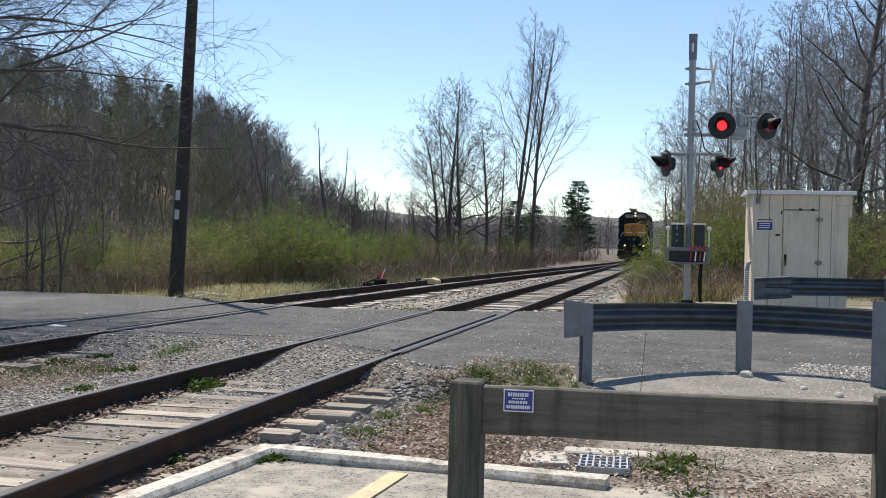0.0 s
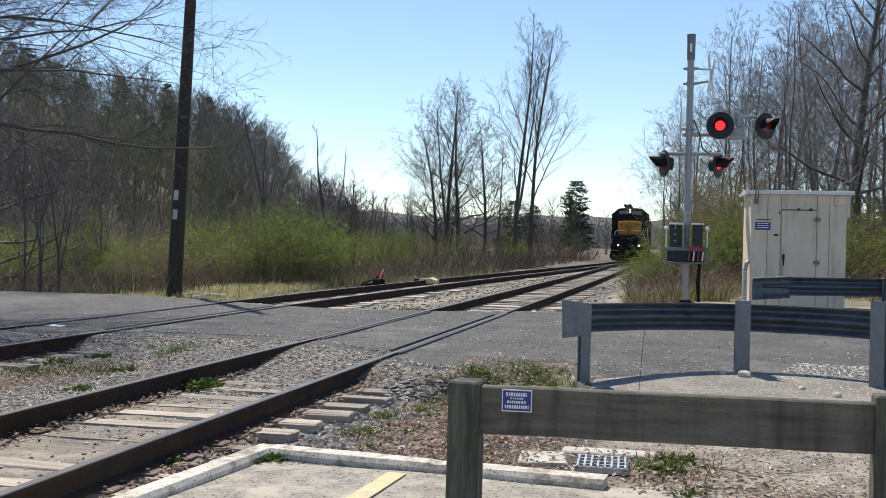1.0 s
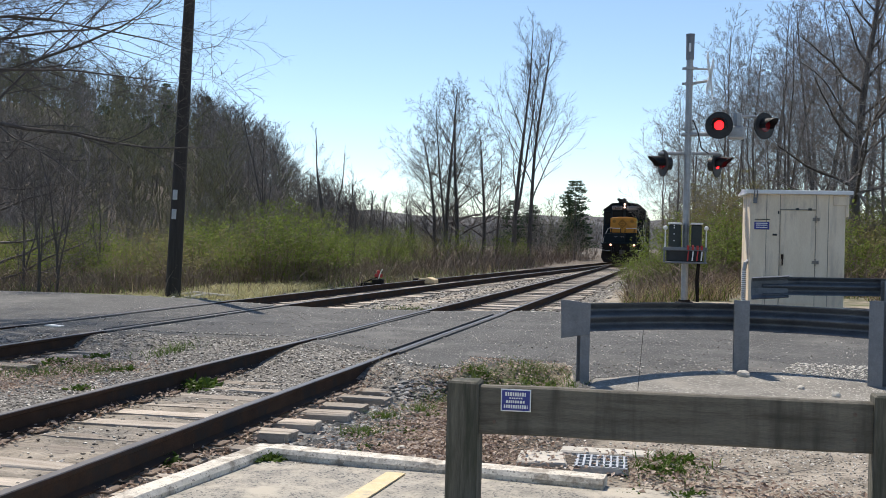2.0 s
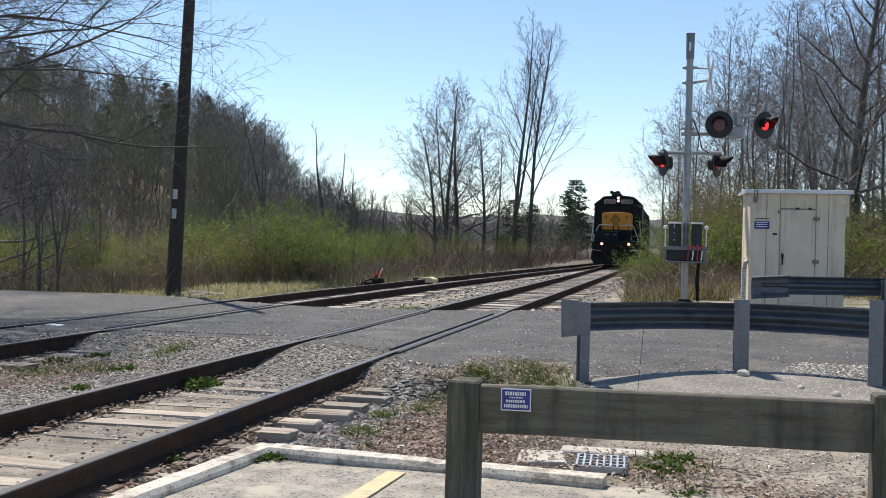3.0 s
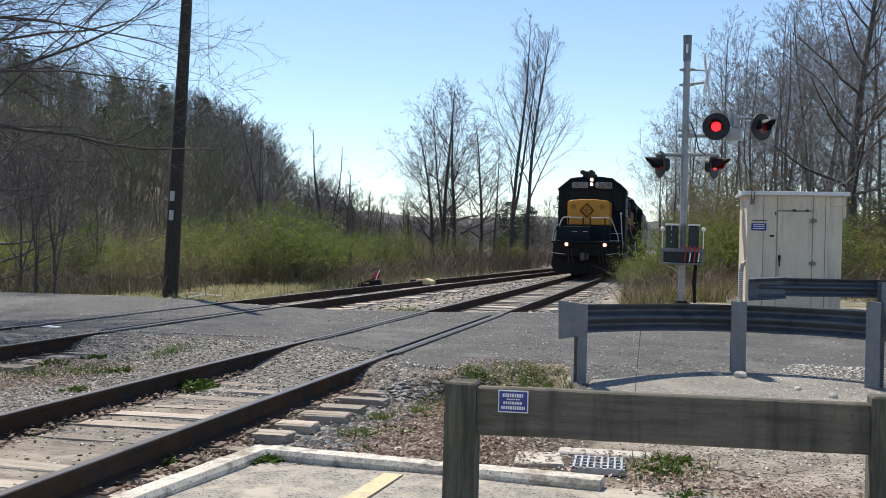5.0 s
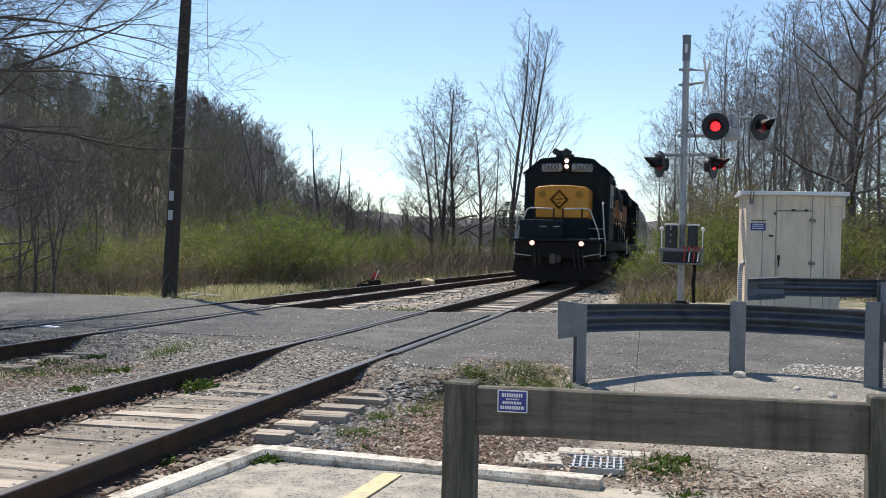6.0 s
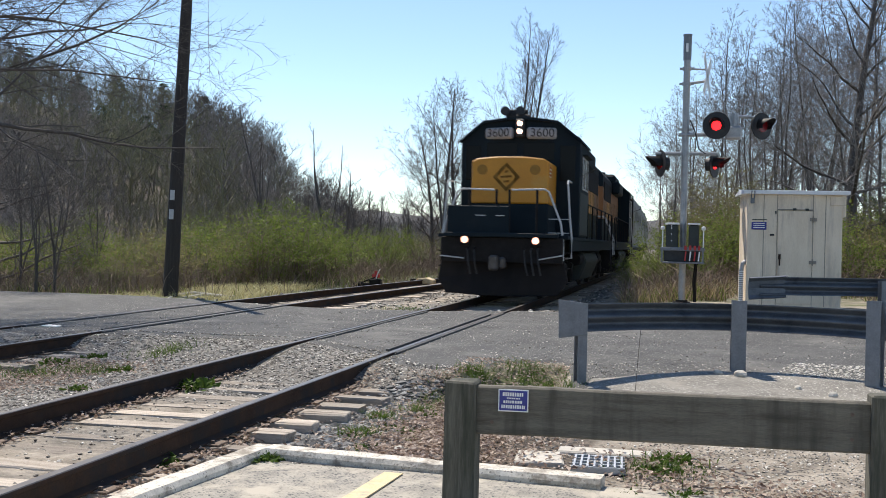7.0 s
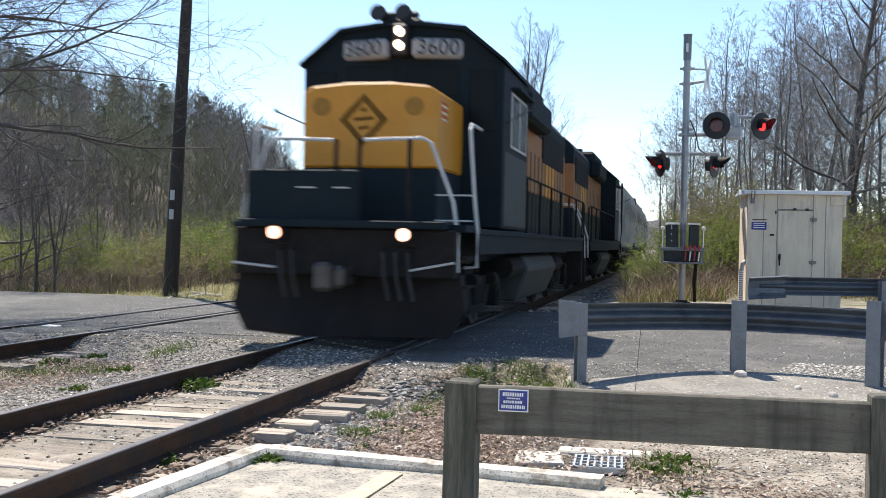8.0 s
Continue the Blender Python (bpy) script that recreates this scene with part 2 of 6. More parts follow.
HANDRAIL = material("pale_handrail_paint", (0.40, 0.40, 0.40), (0.55, 0.55, 0.55), 0.5, scale=9, fine=60, bump=0.05, depth=0.002)
HOPPER = material("grey_hopper_paint", (0.36, 0.37, 0.36), (0.50, 0.51, 0.49), 0.7, scale=1.2, fine=20, bump=0.08, depth=0.004, stretch=(1, 1, 0.4), wear=((0.17, 0.15, 0.135), 0.38))
EMBLEM = material("faded_dark_emblem", (0.24, 0.12, 0.016), (0.38, 0.175, 0.016), 0.7, scale=9, bump=0)
DARK_GLASS = glass("dark_window_glass", (0.004, 0.005, 0.006), 0.25)
DARK_GLASS.node_tree.nodes["Principled BSDF"].inputs["Specular IOR Level"].default_value = 0.12
LAMP_RED = glow("lit_red_lamp", (1.0, 0.012, 0.016), 3.2)
LAMP_WHITE = glow("lit_headlight", (1.0, 0.60, 0.42), 5.0)
DITCH_WHITE = glow("lit_ditch_light", (1.0, 0.46, 0.31), 2.2)
BOARD = material("grey_number_board", (0.27, 0.28, 0.29), (0.38, 0.39, 0.40), 0.6, scale=8, fine=60, bump=0.05, depth=0.001)
RUBBER = material("crossing_rubber", (0.05, 0.05, 0.05), (0.12, 0.118, 0.115), 0.9, scale=5, fine=60, bump=0.4, depth=0.004)
NEW_GREEN = leaf_material("spring_leaves", (0.085, 0.12, 0.02), (0.20, 0.25, 0.055))
OLIVE = leaf_material("budding_leaves", (0.13, 0.128, 0.048), (0.25, 0.225, 0.095))
NEEDLES = leaf_material("pine_needles", (0.02, 0.042, 0.02), (0.06, 0.095, 0.045), 0.35)
WEED_GREEN = leaf_material("weed_leaves", (0.05, 0.095, 0.014), (0.14, 0.20, 0.045), 0.35)
DRY = leaf_material("dry_stalks", (0.24, 0.18, 0.11), (0.52, 0.43, 0.29), 0.25, 0.85)
BROWN_TWIG = leaf_material("brown_brush", (0.11, 0.082, 0.064), (0.29, 0.225, 0.18), 0.0, 0.9)
LITTER = leaf_material("fallen_leaves", (0.16, 0.105, 0.08), (0.64, 0.53, 0.44), 0.25, 0.85)
WOODS = leaf_material("bare_woods", (0.11, 0.10, 0.09), (0.31, 0.28, 0.255), 0.0, 0.95)
OLIVE_WOODS = leaf_material("olive_woods", (0.10, 0.10, 0.06), (0.26, 0.25, 0.15), 0.0, 0.95)
DARK_WOODS = leaf_material("dark_woods", (0.06, 0.055, 0.052), (0.17, 0.155, 0.145), 0.0, 0.95)


# ---- building helpers ----
def part(name, bm, mat, parent=None, label="", smooth=False):
    me = bpy.data.meshes.new(name)
    bm.normal_update()
    bm.to_mesh(me)
    bm.free()
    if smooth:
        me.polygons.foreach_set("use_smooth", [True] * len(me.polygons))
    me.materials.append(mat)
    ob = new(name, me)
    ob.parent = parent
    return tagged(ob, label)


def raw(name, verts, faces, mats, parent=None, ids=None):
    me = bpy.data.meshes.new(name)
    me.from_pydata(verts, [], faces)
    for m in mats:
        me.materials.append(m)
    if ids is not None:
        me.polygons.foreach_set("material_index", ids)
    me.update()
    ob = new(name, me)
    ob.parent = parent
    return ob


def thing(name, m, label, category, group=""):
    ob = new(name)
    ob.matrix_basis = m
    ob.empty_display_size = 0.1
    return tagged(ob, label, category, group)


def box(bm, x0, x1, y0, y1, z0, z1, bevel=0.0):
    """A box from its limits, with bevelled edges if asked."""
    r = bmesh.ops.create_cube(bm, size=1)
    m = Matrix.Translation(((x0 + x1) / 2, (y0 + y1) / 2, (z0 + z1) / 2)) @ Matrix.Diagonal((x1 - x0, y1 - y0, z1 - z0, 1))
    bmesh.ops.transform(bm, matrix=m, verts=r["verts"])
    if bevel:
        bmesh.ops.bevel(bm, geom=list({e for v in r["verts"] for e in v.link_edges}), offset=bevel, segments=1, affect="EDGES")
    return bm


def rod(bm, a, b, r0, r1=None, n=8):
    """A round bar from a to b."""
    a, b = Vector(a), Vector(b)
    d = b - a
    r = bmesh.ops.create_cone(bm, cap_ends=True, segments=n, radius1=r0, radius2=r0 if r1 is None else r1, depth=d.length)
    bmesh.ops.transform(bm, matrix=Matrix.Translation((a + b) / 2) @ d.to_track_quat("Z", "Y").to_matrix().to_4x4(), verts=r["verts"])
    return bm


def pipe(bm, pts, r, n=6):
    """A bent pipe through the points, with mitred joints."""
    pts = [Vector(p) for p in pts]
    rings = []
    for i, p in enumerate(pts):
        d = (pts[min(i + 1, len(pts) - 1)] - pts[max(i - 1, 0)]).normalized()
        q = d.to_track_quat("Z", "Y")
        rings.append([bm.verts.new(p + q @ Vector((r * math.cos(k * math.tau / n), r * math.sin(k * math.tau / n), 0))) for k in range(n)])
    for a, b in zip(rings, rings[1:]):
        for k in range(n):
            bm.faces.new((a[k], a[(k + 1) % n], b[(k + 1) % n], b[k]))
    bm.faces.new(rings[0][::-1])
    bm.faces.new(rings[-1])
    return bm


def sweep(bm, outline, places):
    """Sweeps a closed outline (x, z) along places: (x, y, z, yaw in radians)."""
    rings = [[bm.verts.new((x + u * math.cos(a), y + u * math.sin(a), z + w)) for u, w in outline] for x, y, z, a in places]
    n = len(outline)
    for a, b in zip(rings, rings[1:]):
        for k in range(n):
            bm.faces.new((a[k], a[(k + 1) % n], b[(k + 1) % n], b[k]))
    bm.faces.new(rings[0][::-1])
    bm.faces.new(rings[-1])
    bmesh.ops.recalc_face_normals(bm, faces=bm.faces)
    return bm


def prism(bm, outline, lo, hi, axis="y", bevel=0.0):
    """A solid from an outline of (u, w): along y it is (x, z), along x (y, z), along z (x, y)."""
    def place(u, w, d):
        return {"y": (u, d, w), "x": (d, u, w), "z": (u, w, d)}[axis]
    a, b = ([bm.verts.new(place(u, w, d)) for u, w in outline] for d in (lo, hi))
    n = len(outline)
    faces = [bm.faces.new(a), bm.faces.new(b[::-1])] + [bm.faces.new((a[k], b[k], b[(k + 1) % n], a[(k + 1) % n])) for k in range(n)]
    bmesh.ops.recalc_face_normals(bm, faces=faces)
    if bevel:
        bmesh.ops.bevel(bm, geom=list({e for f in faces for e in f.edges}), offset=bevel, segments=1, affect="EDGES")
    return bm


def disc(bm, m, r, depth, n=20, r2=None):
    """A short cylinder at the pose m, its axis along m's z."""
    c = bmesh.ops.create_cone(bm, cap_ends=True, segments=n, radius1=r, radius2=r if r2 is None else r2, depth=depth)
    bmesh.ops.transform(bm, matrix=m, verts=c["verts"])
    return bm


def smooth01(a, b, v):
    t = min(1.0, max(0.0, (v - a) / (b - a)))
    return t * t * (3 - 2 * t)


# ---- lie of the land ----
def track_x(y):
    """The main track's centre line: straight, then bending gently to the west."""
    return -4.18 - 0.65 * max(0.0, (y - 40) / 57) ** 2


def siding_x(y):
    """The siding's centre line: parallel, then closing on the main track at the turnout."""
    return track_x(y) - 4.5 + 0.00 * y + 4.5 * smooth01(16, 112, y) * 0.985


def track_yaw(y, line=track_x):
    return math.atan2(line(y + 1) - line(y - 1), 2.0)


NEAR_EDGE = [(-60, 9.0), (-16, 11.4), (-9, 12.6), (-7.5, 13.2), (-5, 13.3), (-3.6, 12.0), (-2.9, 10.95), (-2.38, 10.8), (-1.95, 11.8), (-1.5, 12.1), (-1.3, 12.2), (-1.1, 10.9), (-0.7, 9.9), (0.5, 9.4), (4, 9.2), (12, 9.0), (60, 4.0)]
FAR_EDGE = [(-60, 27), (-15.3, 21.2), (-13.8, 21.7), (-10.8, 21.2), (-9.4, 20.5), (-7.4, 19.7), (-4.8, 20.0), (-3.3, 20.9), (-2.4, 21.6), (-1.4, 22.6), (2, 22.0), (12, 20.5), (60, 14)]


def line_at(line, x):
    for (a, p), (b, q) in zip(line, line[1:]):
        if x <= b:
            return p + (q - p) * (x - a) / (b - a)
    return line[-1][1]


CREST = [(-60, 24), (-30, 26), (-23, 25), (-16.2, 21.5), (-13.9, 18.5), (-10.3, 13.5), (-7.5, 6.5), (-4.5, 0.5), (0, 0), (60, 0)]  # bearing, height


def hill(x, y):
    """The wooded hill to the west."""
    c, s = math.cos(radians(13.14)), math.sin(radians(13.14))
    u, d = x * c + y * s, -x * s + y * c
    if d < 50:
        return 0.0
    return line_at(CREST, math.degrees(math.atan2(u, d))) * smooth01(62, 185, d)


def ground_z(x, y):
    road = smooth01(-1.0 - 1.7 * smooth01(-3.2, -3.7, x) * smooth01(-6.8, -5.9, x), -0.2, y - line_at(NEAR_EDGE, x)) * (1 - smooth01(0.25, 1.4, y - line_at(FAR_EDGE, x)))
    z = -0.22
    if y > 18 and x > -3:
        z += 0.36 * smooth01(18, 24, y) * smooth01(-2.6, 0.5, x)
    z += (-0.035 - apron_dip(x, y) - z) * road
    if x > 2.5:
        z += 0.2 * smooth01(2.5, 9, x) * smooth01(10, 18, y)
    if x < -11:
        z -= 0.5 * smooth01(-12, -20, x) * smooth01(20, 30, y)
    if y < 12 and abs(x - track_x(y)) < 0.72:
        z = max(z, -0.194 + 0.018 * noise.noise((x * 2.1, y * 2.1, 6)) + 0.012 * noise.noise((x * 7, y * 7, 6)))
    z -= 0.055 * smooth01(-3.35, -3.05, x) * (1 - smooth01(-2.3, -1.7, x)) * smooth01(6.9, 7.3, y) * (1 - smooth01(9.9, 10.7, y))
    z += noise.noise((x * 0.5, y * 0.5, 3)) * 0.05 * (1 - road) * smooth01(0.8, 2.5, abs(x - track_x(y)) - 0.6)
    z -= 0.14 * smooth01(-3.25, -3.05, x) * (1 - smooth01(6.45, 6.8, y)) * smooth01(-4, -2.6, y) * (1 - smooth01(6.4, 7.2, x))
    return z + hill(x, y)


def apron_dip(x, y):
    """How far the road falls away towards the parking lot."""
    return 0.15 * smooth01(-1.9, -1.0, x) * (1 - smooth01(9.6, 13.0, y))


def surface_z(x, y):
    """The top of the ground or of the road's asphalt."""
    on_road = line_at(NEAR_EDGE, x) + 0.2 < y < line_at(FAR_EDGE, x) - 0.2
    return max(ground_z(x, y), -0.012 - apron_dip(x, y)) if on_road else ground_z(x, y)


def zone_at(x, y):
    """Shares of gravel, grass and leaf litter at a place."""
    main, side = abs(x - track_x(y)), abs(x - siding_x(y))
    gravel = max(1 - smooth01(1.3, 2.6, main), (1 - smooth01(1.2, 2.4, side)) * 0.8, 0.85 if -8.5 < x < -2 and y < 14 else 0, 0.75 if x > 0.8 and 7.5 < y < 13 else 0)
    if x > -0.2 and y < 8.6:
        gravel = 0.15
    if main < 0.7 and y < 9.5:
        gravel = 0.45
    grass = 0.1
    if x < -9.5 and y > 20:
        grass = 0.62
    if x > -1.8 and y > 24:
        grass = 0.5
    litter = 0.1
    if -3.2 < x < -0.6 and 6.9 < y < 10.3:
        litter = 0.75
    if math.hypot(x, y) > 60 or x < -16:
        litter, grass = 0.62, 0.28
    if main < 0.7 and y < 9.5:
        litter = 0.2
    if hill(x, y) > 0.3:
        gravel, grass, litter = 0.0, 0.05, 1.0
    if -2.5 < x < -1.1 and 9.6 < y < 12.3:
        grass, litter = 0.46, 0.5
    return gravel, grass, litter


def axis_steps(fine, coarse_to):
    """Grid lines: fine ones given, then widening steps outwards."""
    lo, hi, step = fine
    mid = [lo + step * i for i in range(int((hi - lo) / step) + 1)]
    out, s = [], step
    while (out[-1] if out else hi) < coarse_to:
        s *= 1.18
        out.append((out[-1] if out else hi) + s)
    down, s = [], step
    while (down[-1] if down else lo) > -coarse_to:
        s *= 1.18
        down.append((down[-1] if down else lo) - s)
    return down[::-1] + mid + out


def make_ground():
    xs, ys = axis_steps((-14, 6, 0.16), 2600), axis_steps((3, 30, 0.16), 2600)
    verts = [(x, y, ground_z(x, y)) for y in ys for x in xs]
    n = len(xs)
    faces = [(j * n + i, j * n + i + 1, (j + 1) * n + i + 1, (j + 1) * n + i) for j in range(len(ys) - 1) for i in range(n - 1)]
    ob = raw("ground", verts, faces, [GROUND])
    col = ob.data.color_attributes.new("zone", "FLOAT_COLOR", "POINT")
    flat = [c for x, y, _ in verts for c in (*zone_at(x, y), 1.0)]
    col.data.foreach_set("color", flat)
    ob.data.polygons.foreach_set("use_smooth", [True] * len(faces))
    tagged(ob, "mixed gravel, earth, dead leaves and grass ground", "ground", kind="structure")


def make_road():
    """The asphalt road over both tracks, a thin slab with broken edges; flangeways along each rail stay open."""
    bm = bmesh.new()
    xs = [-60 + i * 2 for i in range(23)] + [-14 + 0.125 * i for i in range(int(22 / 0.125) + 1)] + [10 + 2 * i for i in range(25)]
    rows = []
    for x in xs:
        lo = line_at(NEAR_EDGE, x) + noise.noise((x * 1.1, 2.0, 0.5)) * 0.3 + noise.noise((x * 4.0, 1.0, 0.5)) * 0.12
        hi = line_at(FAR_EDGE, x) + noise.noise((x * 1.1, 7.0, 0.5)) * 0.25 + noise.noise((x * 4.0, 4.0, 0.5)) * 0.1
        row = []
        for k in range(41):
            y = lo + (hi - lo) * k / 40
            z = -0.012 - apron_dip(x, y) + noise.noise((x * 0.9, y * 0.9, 8)) * 0.012
            if x > 2.5:
                z += 0.2 * smooth01(2.5, 9, x) * smooth01(10, 18, y)
            for c in (track_x(16), siding_x(16)):
                for s in (-1, 1):
                    gap = abs(x - c - s * 0.7525)
                    z -= 0.02 * (1 - smooth01(0.06, 0.2, gap))
            if k in (0, 40):
                z -= 0.05
            row.append(bm.verts.new((x, y, z)))
        rows.append(row)
    for a, b in zip(rows, rows[1:]):
        for k in range(40):
            bm.faces.new((a[k], b[k], b[k + 1], a[k + 1]))
    ob = part("road", bm, ASPHALT, smooth=True)
    tagged(ob, "worn grey asphalt road crossing the railway tracks", "road", kind="structure")


def make_apron():
    """A dusty, paler patch of old asphalt before the guardrail, with a curved broken edge."""
    bm = bmesh.new()
    rows = []
    for i in range(61):
        x = -0.98 + 4.6 * i / 60
        hi = 11.3 + 1.1 * math.sin(min(1.0, (x + 0.98) / 1.8) * 1.57) + 0.1 * noise.noise((x * 2, 0, 3)) - 0.35 * max(0, x - 1.0)
        lo = max(line_at(NEAR_EDGE, x) - 0.1, 9.3) + 0.1 * noise.noise((x * 2, 5, 3))
        row = []
        for k in range(13):
            y = lo + (hi - lo) * k / 12
            z = max(surface_z(x, y), -0.012 - apron_dip(x, y) + noise.noise((x * 0.9, y * 0.9, 8)) * 0.012) + (0.009 if 0 < k < 12 and 0 < i < 60 else -0.03)
            row.append(bm.verts.new((x, y, z)))
        rows.append(row)
    for a, b in zip(rows, rows[1:]):
        for k in range(12):
            bm.faces.new((a[k], b[k], b[k + 1], a[k + 1]))
    tagged(part("pavement", bm, DUSTY, smooth=True), "dusty pale patch of old asphalt before the guardrail", "pavement", kind="structure")


def make_lot():
    """The parking lot's asphalt in front, bounded by the kerb."""
    bm = bmesh.new()
    rows = []
    for j in range(40):
        y = -3 + 9.85 * j / 39
        row = []
        for i in range(40):
            left = -3.3 + 0.24 * (y - 4) / 3 if y > 3.5 else -3.34
            x = left + (7.0 - left) * i / 39
            row.append(bm.verts.new((x, y, -0.215 + noise.noise((x, y, 5)) * 0.012)))
        rows.append(row)
    for a, b in zip(rows, rows[1:]):
        for k in range(39):
            bm.faces.new((a[k], a[k + 1], b[k + 1], b[k]))
    tagged(part("pavement", bm, LOT, smooth=True), "pale worn asphalt of a parking lot", "parking lot", kind="structure")
    bm = bmesh.new()
    a = [(-2.0, 5.4), (-1.87, 5.4), (-1.79, 6.74), (-1.92, 6.74)]
    prism(bm, a, -0.212, -0.203, "z")
    tagged(part("road_marking", bm, YELLOW_LINE), "worn yellow painted parking line on asphalt", "road marking", kind="structure")


def make_kerb():
    """Two runs of old white-painted concrete kerb meeting in a corner."""
    def run(a, b, w, seed, name, label):
        bm = bmesh.new()
        a, b = Vector(a), Vector(b)
        d = (b - a).normalized()
        side = Vector((-d.y, d.x, 0))
        n = int((b - a).length / 0.07)
        rings = []
        for i in range(n + 1):
            p = a + (b - a) * i / n
            e = [noise.noise((p.x * 3, p.y * 3, seed + k)) * 0.006 for k in range(6)]
            chip = -0.03 * max(0, noise.noise((p.x * 7, p.y * 7, seed + 9)) - 0.35)
            rings.append([bm.verts.new(p + side * (s * w + e[k] * 0.7) + Vector((0, 0, z + (e[k] * 0.35 + chip if z > 0 else 0))))
                          for k, (s, z) in enumerate(((-0.5, -0.2), (-0.49, 0.03), (-0.36, 0.062), (0.36, 0.065), (0.49, 0.03), (0.5, -0.2)))])
        for p, q in zip(rings, rings[1:]):
            for k in range(5):
                bm.faces.new((p[k], p[k + 1], q[k + 1], q[k]))
        bm.faces.new(rings[0])
        bm.faces.new(rings[-1][::-1])
        bmesh.ops.recalc_face_normals(bm, faces=bm.faces)
        ob = part(name, bm, KERB)
        tagged(ob, label, "kerb", kind="structure")
    run((-3.34, 3.2, -0.215), (-2.93, 7.12, -0.215), 0.17, 1, "kerb", "chipped white-painted concrete kerb beside the track")
    run((-2.88, 7.06, -0.215), (-0.47, 6.83, -0.215), 0.19, 5, "kerb", "flaking white-painted concrete kerb edging the parking lot")


def make_track(name, line, y0, y1, ties, label):
    """Two rails of a real rail section, with ties, plates and spikes as parts."""
    t = thing(name, Matrix(), label, "railway track")
    t["kind"] = "structure"
    body = [(-0.07, -0.17), (0.07, -0.17), (0.07, -0.157), (0.012, -0.14), (0.009, -0.045), (0.034, -0.032), (0.036, -0.006), (-0.036, -0.006), (-0.034, -0.032), (-0.009, -0.045), (-0.012, -0.14), (-0.07, -0.157)]
    head = [(-0.035, -0.0055), (0.035, -0.0055), (0.03, 0.0), (-0.03, 0.0)]
    ys = [y0 + (y1 - y0) * i / 120 for i in range(121)]
    for s in (-0.7525, 0.7525):
        places = [(line(y) + s, y, 0.006 * noise.noise((y * 0.25, s, 1)), track_yaw(y, line) * -1) for y in ys]
        rail = part("rail", sweep(bmesh.new(), body, places), RAIL_SIDE, t)
        part("railhead", sweep(bmesh.new(), head, places), RAIL_TOP, rail, "polished running surface")
    rng = random.Random(len(name))
    tie_mesh = []
    for v in range(6):
        bm = bmesh.new()
        box(bm, -1.33, 1.33, -0.11, 0.11, -0.17, 0, 0.012)
        for q in bm.verts:
            q.co += Vector((rng.uniform(-0.03, 0.03), rng.uniform(-0.012, 0.012), rng.uniform(-0.008, 0.004)))
        me = bpy.data.meshes.new("tie")
        bm.to_mesh(me)
        bm.free()
        me.materials.append(TIE)
        tie_mesh.append(me)
    bm = bmesh.new()
    box(bm, -0.16, 0.16, -0.09, 0.09, -0.004, 0.012, 0.004)
    for sx, sy in ((-0.1, 0.05), (0.1, -0.05), (-0.1, -0.05)):
        box(bm, sx - 0.011, sx + 0.011, sy - 0.011, sy + 0.011, 0.01, 0.035)
    plate = bpy.data.meshes.new("tie_plate")
    bm.to_mesh(bm and plate)
    bm.free()
    plate.materials.append(PLATE)
    for y in ties:
        x = line(y)
        o = new("tie", tie_mesh[rng.randrange(6)])
        o.parent = t
        drop = rng.uniform(-0.012, 0.008) - 0.178
        o.matrix_basis = pose(x + rng.uniform(-0.13, 0.08) - (0.3 if y < 7.2 and line is track_x else 0), y, drop, rng.uniform(-2, 2), rng.uniform(-0.5, 0.5), rng.uniform(-2.6, 2.6))
        if y < 26:
            for s in (-0.7525, 0.7525):
                q = new("tie_plate", plate)
                q.parent = t
                q.matrix_basis = pose(x + s, y, -0.178, 0, 0, rng.uniform(-1, 1))
    return t


def tie_rows(spans, step, seed):
    rng = random.Random(seed)
    out = []
    for a, b in spans:
        y = a
        while y < b:
            out.append(y + rng.uniform(-0.03, 0.03))
            y += step
    return out


make_ground()
make_road()
make_apron()
make_lot()
make_kerb()
make_track("railway_track", track_x, -6, 240, tie_rows([(-5.8, 10.5), (21.4, 75)], 0.518, 3), "rusty steel rails on weathered wooden ties")
make_track("railway_siding", siding_x, -6, 112, tie_rows([(-5.8, 12.4), (20.5, 70)], 0.53, 4), "rusty siding rails on old ties joining the main track")


